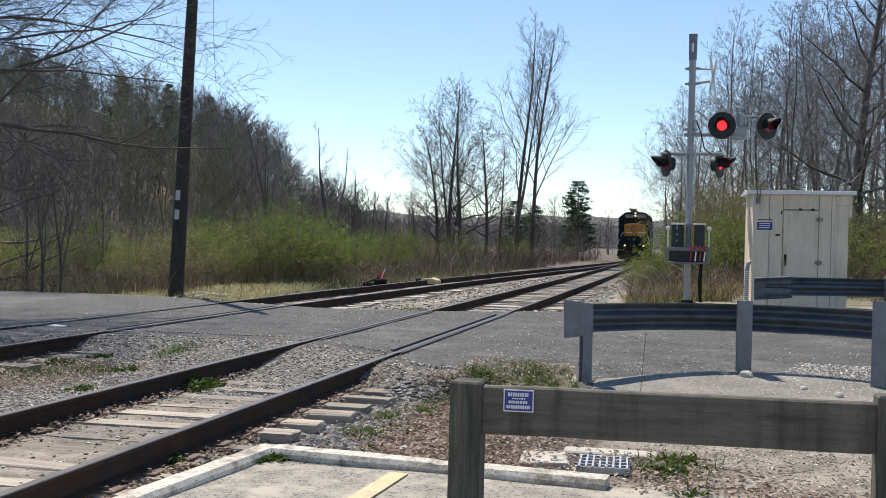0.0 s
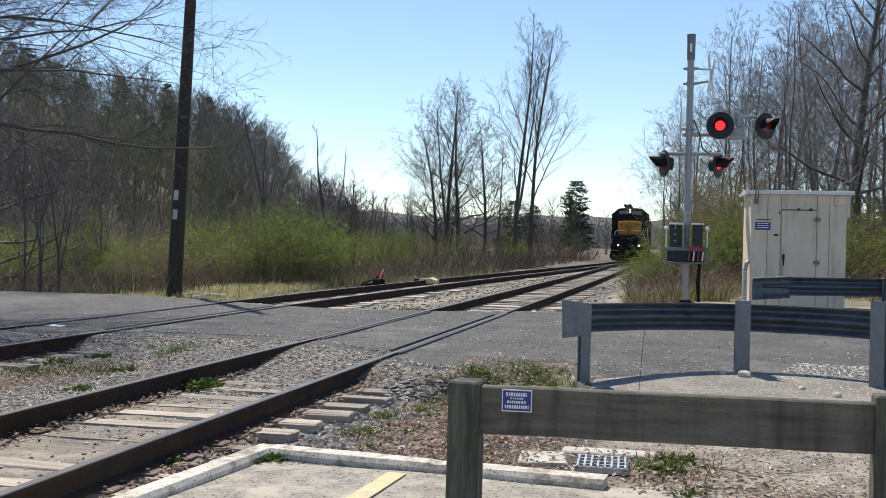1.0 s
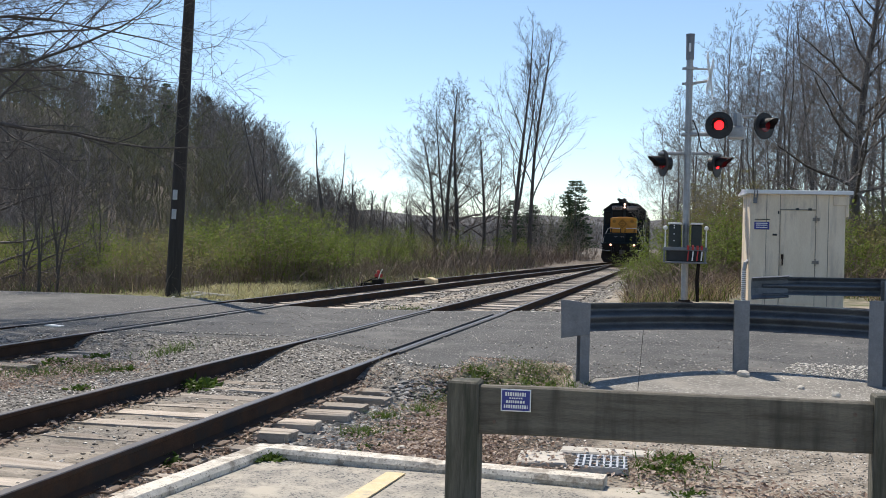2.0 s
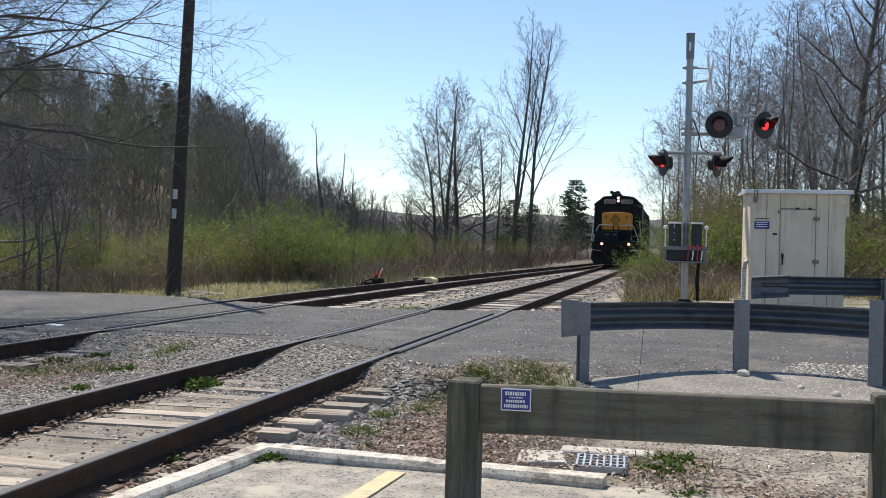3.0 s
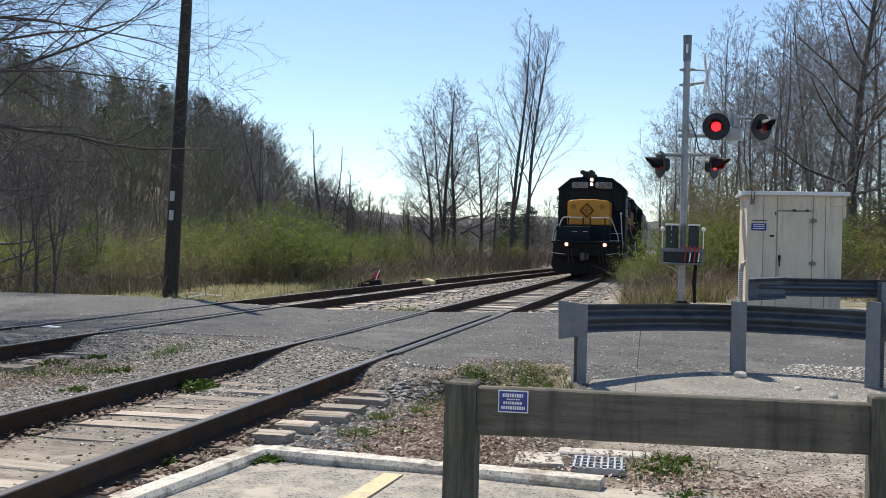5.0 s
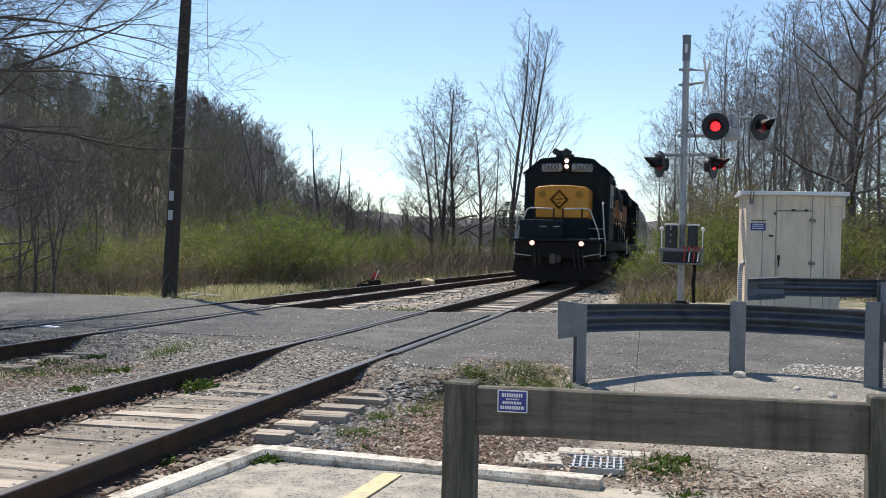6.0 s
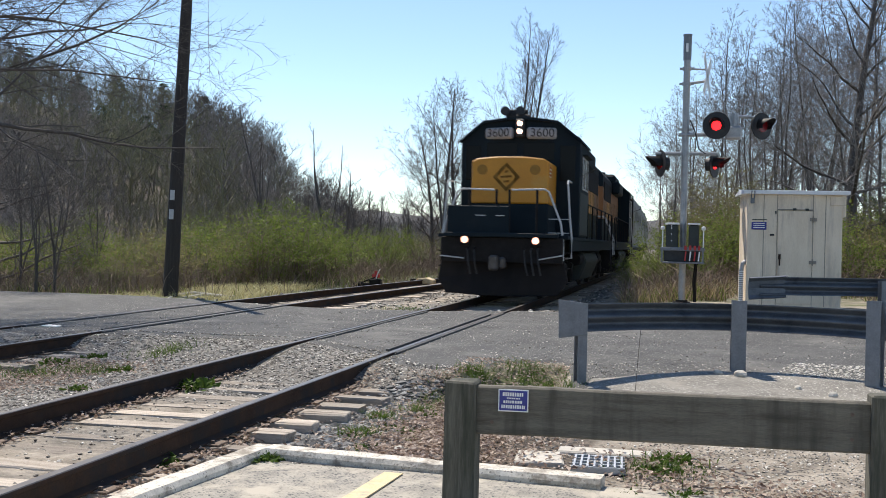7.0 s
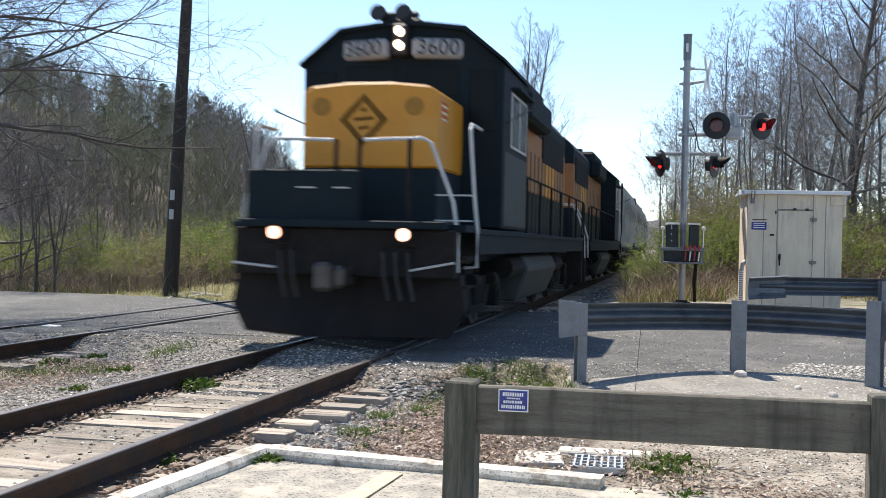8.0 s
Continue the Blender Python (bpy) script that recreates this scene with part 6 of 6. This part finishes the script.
def wheelset(parent, y, r, mat=None):
    """Two flanged wheels on an axle; it turns about its own x axis."""
    bm = bmesh.new()
    n = 28
    for s in (-1, 1):
        prof = [(0.655, 0.1), (0.655, r - 0.09), (0.64, r - 0.05), (0.685, r + 0.028), (0.715, r + 0.022), (0.72, r), (0.80, r - 0.008), (0.80, r - 0.07), (0.73, r - 0.09), (0.74, 0.14), (0.80, 0.12), (0.80, 0.02)]
        rings = [[bm.verts.new((s * u, w * math.cos(k * math.tau / n), w * math.sin(k * math.tau / n))) for k in range(n)] for u, w in prof]
        for a, b in zip(rings, rings[1:]):
            for k in range(n):
                bm.faces.new((a[k], a[(k + 1) % n], b[(k + 1) % n], b[k]))
        bm.faces.new(rings[-1])
    rod(bm, (-0.7, 0, 0), (0.7, 0, 0), 0.09, n=12)
    bmesh.ops.recalc_face_normals(bm, faces=bm.faces)
    w = part("wheelset", bm, WHEEL_STEEL, parent)
    w.matrix_basis = pose(0, y, r)
    return w


def loco_truck(parent, y):
    """A two-axle truck: cast side frames, axle boxes, springs, brake rigging and wheelsets."""
    bm = bmesh.new()
    for s in (-1, 1):
        x0, x1 = (1.0, 1.14) if s > 0 else (-1.14, -1.0)
        prism(bm, [(-2.0, 0.62), (-1.75, 0.86), (-0.75, 0.9), (-0.5, 0.42), (0.5, 0.42), (0.75, 0.9), (1.75, 0.86), (2.0, 0.62), (1.75, 0.7), (0.95, 0.72), (0.6, 0.3), (-0.6, 0.3), (-0.95, 0.72), (-1.75, 0.7)], x0, x1, "x")
        for a in (-1.37, 1.37):
            box(bm, x0 - 0.03, x1 + 0.05 * (s > 0) + 0.03, a - 0.17, a + 0.17, 0.34, 0.76, 0.03)
            rod(bm, (s * 1.1, a, 0.508), (s * 1.24, a, 0.508), 0.12, n=14)
        for a in (-0.28, 0.0, 0.28):
            rod(bm, (s * 1.1, a, 0.45), (s * 1.1, a, 0.85), 0.09, n=10)
        for a in (-0.75, 0.75):
            rod(bm, (s * 1.2, a - 0.15, 0.8), (s * 1.2, a + 0.15, 0.8), 0.1, n=10)
    box(bm, -1.0, 1.0, -0.35, 0.35, 0.5, 1.0, 0.03)
    t = part("truck", bm, UNDER, parent)
    t.matrix_basis = pose(0, y, 0)
    for a in (-1.37, 1.37):
        wheelset(t, a, 0.508)
    return t


def locomotive():
    """A four-axle road switcher with a low short hood. Local: front coupler end at y = 0, going back along +y, rail head at z = 0."""
    t = thing("locomotive", Matrix(), "dark green diesel locomotive with yellow nose, lit headlights", "locomotive")

    def add(name, bm, mat, parent=t, label="", smooth=False):
        return part(name, bm, mat, parent, label, smooth)

    bm = bmesh.new()  # pilot plate and plough
    prism(bm, [(-1.42, 0.95), (-1.5, 0.5), (-1.3, 0.16), (-0.5, 0.12), (0.5, 0.12), (1.3, 0.16), (1.5, 0.5), (1.42, 0.95)], 0.12, 0.3, "y", 0.01)
    for v in bm.verts:
        v.co.y += 0.22 * abs(v.co.x) / 1.4 + 0.1 * v.co.z
    add("pilot", bm, PILOT, label="dark steel pilot plate")
    bm = bmesh.new()  # end sill
    box(bm, -1.4, 1.4, 0.2, 0.55, 0.9, 1.5, 0.02)
    add("end_sill", bm, UNDER)
    bm = bmesh.new()  # coupler
    box(bm, -0.12, 0.12, -0.1, 0.4, 0.78, 1.02, 0.03)
    box(bm, -0.2, 0.02, -0.3, -0.05, 0.72, 1.08, 0.05)
    box(bm, 0.02, 0.17, -0.26, -0.08, 0.76, 1.04, 0.05)
    add("coupler", bm, WHEEL_STEEL)
    for x in (-0.75, -0.6, 0.55, 0.7, 0.85):
        bm = bmesh.new()
        pipe(bm, [(x, 0.22, 1.25), (x, 0.08, 1.2), (x + 0.03, 0.05, 0.9), (x + 0.08, 0.1, 0.62)], 0.022)
        add("air_hose", bm, BLACK)
    bm = bmesh.new()  # anticlimber and front platform
    box(bm, -1.3, 1.3, 0.05, 0.4, 1.5, 1.6, 0.015)
    box(bm, -1.5, 1.5, 0.35, 1.3, 1.48, 1.57, 0.01)
    add("front_platform", bm, LOCO_GREEN)
    bm = bmesh.new()
    box(bm, -1.28, 0.16, 0.28, 0.34, 1.58, 2.24, 0.02)
    add("end_plate", bm, LOCO_GREEN)
    for z in (1.62, 1.95):
        bm = bmesh.new()
        box(bm, 0.98, 1.46, 0.93, 0.97, z, z + 0.022, 0.004)
        add("step_nosing", bm, HANDRAIL, label="pale painted step edge")
    for x0, x1 in ((-0.62, -0.38), (-0.15, 0.05)):
        bm = bmesh.new()
        box(bm, x0, x1, 0.262, 0.282, 2.0, 2.02)
        add("grab_iron", bm, HANDRAIL)
    for s in (-1, 1):  # steps at the corners
        bm = bmesh.new()
        for z in (0.42, 0.78, 1.14):
            box(bm, s * 1.02 if s > 0 else -1.5, 1.5 if s > 0 else -1.02, 0.45, 0.95, z, z + 0.03)
        box(bm, s * 1.0 - 0.02, s * 1.0 + 0.02, 0.42, 1.0, 0.35, 1.48)
        add("steps", bm, UNDER)
        bm = bmesh.new()
        pipe(bm, [(s * 0.85, 0.2, 1.02 - 0.03), (s * 1.4, 0.17, 1.07 + 0.03 * s)], 0.018)
        add("uncoupling_lever", bm, HANDRAIL)
        bm = bmesh.new()
        disc(bm, pose(s * 0.81, 0.1, 1.43, 90), 0.11, 0.14, 16)
        box(bm, s * 0.81 - 0.13, s * 0.81 + 0.13, 0.14, 0.36, 1.28, 1.5, 0.03)
        lamp = add("ditch_light", bm, UNDER)
        bm = bmesh.new()
        disc(bm, pose(s * 0.81, 0.02, 1.43, 90), 0.08, 0.01, 18)
        add("ditch_lamp", bm, DITCH_WHITE, lamp, "glowing lamp")
    # short hood
    bm = bmesh.new()
    prism(bm, [(-0.92, 1.57), (0.92, 1.57), (0.92, 2.33), (-0.92, 2.33)], 1.25, 2.85, "y", 0.02)
    add("nose_base", bm, LOCO_GREEN)
    bm = bmesh.new()
    prism(bm, [(-0.92, 2.334), (0.92, 2.334), (0.92, 3.36), (0.8, 3.44), (0.3, 3.49), (-0.3, 3.49), (-0.8, 3.44), (-0.92, 3.36)], 1.25, 2.85, "y", 0.03)
    nose = add("short_hood", bm, LOCO_YELLOW, label="yellow short hood")
    bm = bmesh.new()
    c = Vector((-0.08, 1.244, 2.98))
    outer, inner = [(0, 0.36), (0.33, 0), (0, -0.36), (-0.33, 0)], [(0, 0.25), (0.22, 0), (0, -0.25), (-0.22, 0)]
    o = [bm.verts.new(c + Vector((u, 0, w))) for u, w in outer]
    i = [bm.verts.new(c + Vector((u, 0, w))) for u, w in inner]
    for k in range(4):
        bm.faces.new((o[k], o[(k + 1) % 4], i[(k + 1) % 4], i[k]))
    for z in (-0.1, 0.02, 0.14):
        bm.faces.new([bm.verts.new(c + Vector((u, 0, z + w))) for u, w in ((-0.15 + abs(z) * 0.8, -0.04), (0.15 - abs(z) * 0.8, -0.02), (0.15 - abs(z) * 0.8, 0.03), (-0.15 + abs(z) * 0.8, 0.01))])
    bmesh.ops.solidify(bm, geom=bm.faces[:], thickness=0.006)
    add("emblem", bm, EMBLEM, nose, "green diamond emblem")
    for x in (-0.66, 0.6):
        bm = bmesh.new()
        disc(bm, pose(x, 1.245, 3.16, 90), 0.125, 0.014, 20)
        add("roundel", bm, EMBLEM, nose, "dark round emblem")
    for k in range(6):
        bm = bmesh.new()
        box(bm, 0.918, 0.93, 1.45, 1.75, 3.0 + k * 0.045, 3.02 + k * 0.045)
        add("flag_stripe", bm, RED_PAINT if k % 2 else WHITE_PAINT, nose, "red or white painted stripe")
    # cab
    outline = [(-1.5, 1.57), (1.5, 1.57), (1.5, 4.0), (0.92, 4.5), (0.3, 4.58), (-0.3, 4.58), (-0.92, 4.5), (-1.5, 4.0)]
    bm = bmesh.new()
    prism(bm, outline, 2.86, 5.3, "y", 0.02)
    cab = add("cab", bm, LOCO_GREEN)
    bm = bmesh.new()
    prism(bm, [(-1.54, 3.98), (-1.54, 4.03), (-0.94, 4.54), (-0.3, 4.62), (0.3, 4.62), (0.94, 4.54), (1.54, 4.03), (1.54, 3.98), (0.92, 4.48), (0.3, 4.56), (-0.3, 4.56), (-0.92, 4.48)], 2.74, 5.42)
    add("cab_roof", bm, LOCO_GREEN)
    for x0, x1, z0, z1 in ((-1.38, -1.0, 3.0, 3.9), (1.0, 1.38, 3.0, 3.9), (-0.85, -0.08, 3.52, 3.98), (0.08, 0.85, 3.52, 3.98)):
        bm = bmesh.new()
        box(bm, x0, x1, 2.845, 2.862, z0, z1, 0.006)
        add("windscreen", bm, DARK_GLASS, cab, "dark window glass")
    for s in (-1, 1):
        bm = bmesh.new()
        x = s * 1.503
        box(bm, min(x, x + s * 0.006), max(x, x + s * 0.006), 3.0, 5.2, 1.62, 2.72)
        add("side_panel", bm, LOCO_GREY, cab, "grey-green lower side")
        for y0, y1 in ((3.55, 4.25), (4.32, 5.0)):
            bm = bmesh.new()
            box(bm, min(x, x + s * 0.014), max(x, x + s * 0.014), y0, y1, 2.85, 3.62, 0.004)
            w = add("side_window", bm, DARK_GLASS, cab, "dark side window")
            bm = bmesh.new()
            for a, b, p, q in ((y0 - 0.04, y0, 2.81, 3.66), (y1, y1 + 0.04, 2.81, 3.66), (y0, y1, 2.81, 2.85), (y0, y1, 3.62, 3.66)):
                box(bm, min(x, x + s * 0.02), max(x, x + s * 0.02), a, b, p, q)
            add("window_frame", bm, HANDRAIL, w, "pale window frame")
        bm = bmesh.new()
        box(bm, x - 0.02 if s > 0 else x - 0.14, x + 0.14 if s > 0 else x + 0.02, 3.5, 5.05, 3.7, 3.73)
        add("sunshade", bm, LOCO_GREEN, cab)
        bm = bmesh.new()
        pipe(bm, [(s * 1.5, 2.95, 3.12), (s * 1.9, 2.8, 3.3), (s * 1.93, 2.8, 3.33)], 0.012)
        box(bm, s * 1.9 - 0.012, s * 1.9 + 0.012, 2.76, 2.84, 3.28, 3.34)
        add("mirror", bm, BLACK, cab)
        bm = bmesh.new()  # number board
        turned = pose(s * 0.54, 2.79, 4.215, 0, 0, s * 15)
        box(bm, -0.375, 0.375, -0.07, 0.14, -0.145, 0.145, 0.05)
        bmesh.ops.transform(bm, matrix=turned, verts=bm.verts)
        board = add("number_board", bm, BOARD, cab, "grey number board")
        lettering("number", "3600", 0.31, turned @ pose(0, -0.073, 0, 90), BLACK, board, "dark figures 3600")
    bm = bmesh.new()  # headlight housing between the boards
    box(bm, -0.11, 0.11, 2.64, 2.9, 4.1, 4.57, 0.03)
    hl = add("headlight", bm, BLACK, label="black twin headlight housing")
    for z in (4.25, 4.455):
        bm = bmesh.new()
        disc(bm, pose(0, 2.635, z, 90), 0.068, 0.01, 18)
        add("headlamp", bm, LAMP_WHITE, hl, "glowing headlamp")
    bm = bmesh.new()  # air horns, bells to the front
    for x, z in ((-0.44, 4.83), (-0.06, 4.83)):
        disc(bm, pose(x, 3.05, z, 90), 0.118, 0.05, 18)
        disc(bm, pose(x, 3.25, z, 90), 0.045, 0.36, 12, 0.11)
    box(bm, -0.46, 0.1, 3.3, 3.42, 4.56, 4.9, 0.02)
    box(bm, -0.18, 0.2, 3.1, 3.3, 4.62, 4.74, 0.02)
    add("air_horn", bm, BLACK)
    # running board and sills
    bm = bmesh.new()
    for s in (-1, 1):
        x0, x1 = (0.95, 1.5) if s > 0 else (-1.5, -0.95)
        box(bm, x0, x1, 1.3, 16.0, 1.46, 1.54, 0.008)
        box(bm, s * 1.46 - 0.02, s * 1.46 + 0.02, 1.3, 16.0, 1.2, 1.46)
    box(bm, -1.0, 1.0, 0.5, 16.6, 1.05, 1.5, 0.02)
    add("walkway", bm, LOCO_GREEN)
    # long hood: lower dark band, upper orange band, roof
    bm = bmesh.new()
    box(bm, -0.95, 0.95, 5.3, 16.1, 1.54, 2.45, 0.015)
    add("hood_base", bm, LOCO_GREEN)
    bm = bmesh.new()
    box(bm, -0.945, 0.945, 5.3, 16.1, 2.454, 3.75, 0.01)
    band = add("hood_side", bm, LOCO_ORANGE, label="faded orange hood side")
    bm = bmesh.new()
    prism(bm, [(-0.95, 3.754), (0.95, 3.754), (0.95, 4.2), (0.75, 4.46), (-0.75, 4.46), (-0.95, 4.2)], 5.3, 16.1, "y", 0.02)
    add("hood_roof", bm, LOCO_GREEN)
    for k in range(17):
        y = 6.0 + k * 0.6
        for s in (-1, 1):
            bm = bmesh.new()
            box(bm, s * 0.955 - 0.012, s * 0.955 + 0.012, y - 0.022, y + 0.022, 1.62, 3.3, 0.004)
            add("door_seam", bm, LOCO_MARK, band)
            bm = bmesh.new()
            box(bm, s * 0.95 - 0.016, s * 0.95 + 0.016, y + 0.09, y + 0.5, 2.47, 3.3, 0.008)
            add("hood_door", bm, LOCO_YELLOW if 9 < k < 13 else LOCO_ORANGE, band)
    bm = bmesh.new()
    for s in (-1, 1):
        box(bm, s * 0.9, s * 1.28, 7.3, 10.4, 3.72, 4.3, 0.08) if s > 0 else box(bm, -1.28, -0.9, 7.3, 10.4, 3.72, 4.3, 0.08)
    box(bm, -1.1, 1.1, 7.3, 10.4, 4.2, 4.62, 0.1)
    add("dynamic_brake", bm, LOCO_GREEN)
    for y in (8.2, 9.5, 12.2, 13.6, 15.0):
        bm = bmesh.new()
        z = 4.68 if y < 11 else 4.53
        disc(bm, pose(0, y, z), 0.6, 0.16, 24)
        add("roof_fan", bm, LOCO_GREEN)
    bm = bmesh.new()
    box(bm, -0.98, 0.98, 11.4, 15.6, 3.2, 4.0, 0.04)
    add("radiator_grille", bm, UNDER)
    bm = bmesh.new()
    box(bm, -0.3, 0.3, 10.8, 11.3, 4.34, 4.62, 0.03)
    add("exhaust_stack", bm, UNDER)
    # fuel tank and air reservoirs
    bm = bmesh.new()
    prism(bm, [(-1.3, 1.15), (-1.42, 0.9), (-1.2, 0.32), (1.2, 0.32), (1.42, 0.9), (1.3, 1.15)], 6.3, 10.6, "y", 0.04)
    # Lighter grey than the running gear: the light on the tank is put into its colour.
    add("fuel_tank", bm, LOCO_GREY)
    for s in (-1, 1):
        bm = bmesh.new()
        rod(bm, (s * 1.2, 10.75, 0.95), (s * 1.2, 12.0, 0.95), 0.2, n=14)
        add("air_reservoir", bm, UNDER)
        bm = bmesh.new()
        rod(bm, (s * 1.2, 4.9, 0.95), (s * 1.2, 6.2, 0.95), 0.17, n=14)
        add("air_reservoir", bm, UNDER)
    loco_truck(t, 3.35)
    loco_truck(t, 13.4)
    # handrails
    for s in (-1, 1):
        bm = bmesh.new()
        pipe(bm, [(s * 0.2, 0.36, 2.62), (s * 0.95, 0.36, 2.64), (s * 1.05, 0.36, 2.58), (s * 1.33, 0.38, 1.85), (s * 1.38, 0.38, 1.5), (s * 1.4, 0.38, 0.98)], 0.024, 8)
        add("handrail", bm, HANDRAIL)
        bm = bmesh.new()
        pipe(bm, [(s * 1.42, 1.6, 2.88), (s * 1.42, 0.98, 2.88), (s * 1.42, 0.9, 2.8), (s * 1.48, 0.92, 1.95), (s * 1.53, 0.92, 1.5), (s * 1.53, 0.92, 1.04), (s * 1.38, 0.92, 1.03)], 0.024, 8)
        add("handrail", bm, HANDRAIL)
        for x in (0.15, 0.78):
            bm = bmesh.new()
            rod(bm, (s * x, 0.36, 1.6), (s * x, 0.36, 2.63), 0.028)
            add("stanchion", bm, UNDER)
        bm = bmesh.new()
        pipe(bm, [(s * 1.47, 5.4, 2.5), (s * 1.47, 16.1, 2.5), (s * 1.45, 16.5, 2.45), (s * 1.45, 16.6, 1.0)], 0.02, 6)
        add("side_rail", bm, UNDER)
        for k in range(7):
            bm = bmesh.new()
            rod(bm, (s * 1.47, 5.6 + k * 1.7, 1.5), (s * 1.47, 5.6 + k * 1.7, 2.5), 0.022)
            add("stanchion", bm, UNDER)
        bm = bmesh.new()
        pipe(bm, [(s * 0.75, 16.85, 2.5), (s * 1.1, 16.85, 2.5), (s * 1.3, 16.8, 2.1), (s * 1.45, 16.75, 1.6), (s * 1.47, 16.75, 1.0)], 0.024, 8)
        add("handrail", bm, HANDRAIL)
    bm = bmesh.new()
    box(bm, -1.45, 1.45, 16.1, 16.95, 1.46, 1.56, 0.01)
    box(bm, -1.4, 1.4, 16.6, 16.9, 0.3, 1.46, 0.02)
    box(bm, -0.12, 0.12, 16.9, 17.3, 0.78, 1.02, 0.03)
    add("rear_platform", bm, UNDER)
    for o in t.children_recursive:  # full loading-gauge width
        if o.name.split(".")[0] not in ("truck", "wheelset"):
            o.data.transform(Matrix.Diagonal((1.035, 1, 1, 1)))
    return t


def hopper_car():
    """A covered hopper: curved sides with ribs, running boards, hatches, chutes and trucks. Local: its near end at y = 0."""
    t = thing("hopper_car", Matrix(), "grey covered hopper railcar with ribbed sides", "railcar")
    length = 15.2
    side = [(-1.3, 1.25), (-1.52, 1.6), (-1.54, 3.6), (-1.42, 4.1), (-0.9, 4.45), (0.9, 4.45), (1.42, 4.1), (1.54, 3.6), (1.52, 1.6), (1.3, 1.25)]
    bm = bmesh.new()
    prism(bm, side, 1.3, length - 1.3, "y", 0.03)
    body = part("body", bm, HOPPER, t)
    for k in range(13):
        y = 1.45 + k * (length - 2.9) / 12
        for s in (-1, 1):
            bm = bmesh.new()
            pipe(bm, [(s * 1.53, y, 1.55), (s * 1.56, y, 2.5), (s * 1.55, y, 3.6), (s * 1.43, y, 4.1)], 0.045, 6)
            part("rib", bm, HOPPER, body)
    bm = bmesh.new()
    for s in (-1, 1):
        box(bm, s * 1.5 - 0.06, s * 1.5 + 0.06, 0.3, length - 0.3, 1.1, 1.3, 0.01)
    box(bm, -0.3, 0.3, 0, length, 0.85, 1.15, 0.02)
    for y in (0.3, length - 0.42):
        box(bm, -1.5, 1.5, y, y + 0.12, 0.95, 1.3)
        for s in (-1, 1):
            box(bm, s * 1.45 - 0.04, s * 1.45 + 0.04, y, y + 0.1, 1.2, 4.2)
    part("frame", bm, UNDER, t)
    for k in range(3):
        y = 3.2 + k * 4.4
        bm = bmesh.new()
        prism(bm, [(-1.3, 1.25), (1.3, 1.25), (0.5, 0.5), (-0.5, 0.5)], y - 1.4, y + 1.4)
        part("chute", bm, HOPPER, t)
        bm = bmesh.new()
        box(bm, -0.4, 0.4, y - 1.3, y + 1.3, 4.44, 4.58, 0.04)
        part("hatch", bm, HOPPER, t)
    bm = bmesh.new()
    for s in (-1, 1):
        box(bm, s * 0.75 - 0.18, s * 0.75 + 0.18, 0.5, length - 0.5, 4.56, 4.6)
    part("roof_walk", bm, GALV_POST, t)
    for y in (2.0, length - 2.0):
        bm = bmesh.new()
        for s in (-1, 1):
            x0, x1 = (0.95, 1.08) if s > 0 else (-1.08, -0.95)
            prism(bm, [(-1.15, 0.35), (-1.1, 0.62), (-0.4, 0.8), (0.4, 0.8), (1.1, 0.62), (1.15, 0.35), (0.7, 0.42), (0.35, 0.2), (-0.35, 0.2), (-0.7, 0.42)], x0, x1, "x")
        box(bm, -1.0, 1.0, -0.2, 0.2, 0.4, 0.8, 0.02)
        tr = part("truck", bm, UNDER, t)
        tr.matrix_basis = pose(0, y, 0)
        for a in (-0.86, 0.86):
            wheelset(tr, a, 0.42)
    return t


LOCO = locomotive()
tagged(LOCO, group="train")
LOCO2 = copy_thing(LOCO, Matrix())
tagged(LOCO2, "dark green and orange diesel locomotive running hood first", "locomotive", "train")
HOPPER_CAR = tagged(hopper_car(), group="train")
CONSIST = [(LOCO, 0.0, 17.0, False), (LOCO2, 17.5, 17.0, True)] + [(HOPPER_CAR if k == 0 else copy_thing(HOPPER_CAR, Matrix()), 35.1 + 15.5 * k, 15.2, False) for k in range(4)]
WHEELS = [(w, w.matrix_basis.copy(), w.matrix_basis.translation.z, -1 if back else 1) for car, _, _, back in CONSIST for w in car.children_recursive if w.name.startswith("wheelset")]


def motions():
    """All that moves: the train along its track, its wheels, and the flaps added to imitate the crossing lights'
    flashing.
    """
    for car, offset, length, back in CONSIST:
        rows = []
        for t, _ in TRAIN:
            a = front_at(t) + offset
            b = a + length
            yaw = -math.degrees(math.atan2(track_x(b) - track_x(a), length))
            rows.append((t, pose(track_x(b) + 0.03, b, 0, 0, 0, yaw + 180) if back else pose(track_x(a) + 0.03, a, 0, 0, 0, yaw)))
        walk(car, rows)
    for wheel, m, radius, way in WHEELS:
        walk(wheel, [(k / 30, m @ pose(0, 0, 0, way * math.degrees((front_at(0) - front_at(k / 30)) / radius))) for k in range(241)])
    starts = (-0.59, 0.64, 1.90, 3.16, 4.43, 5.69, 6.93)
    for i, (flap, m) in enumerate(ADDED_FLAPS):
        own = [(s, s + 0.65) for s in starts] if i in (0, 3) else [(s + 0.65, s + 1.26) for s in starts]
        rows = []
        for k in range(241):
            t = k / 30
            up = any(a <= t < b for a, b in own)
            rows.append((t, m @ pose(0, 0, 0, -84 if up else 0)))
        keep = [r for j, r in enumerate(rows) if j in (0, 240) or rows[j - 1][1] != r[1] or (j < 240 and rows[j + 1][1] != r[1])]
        walk(flap, keep)


motions()
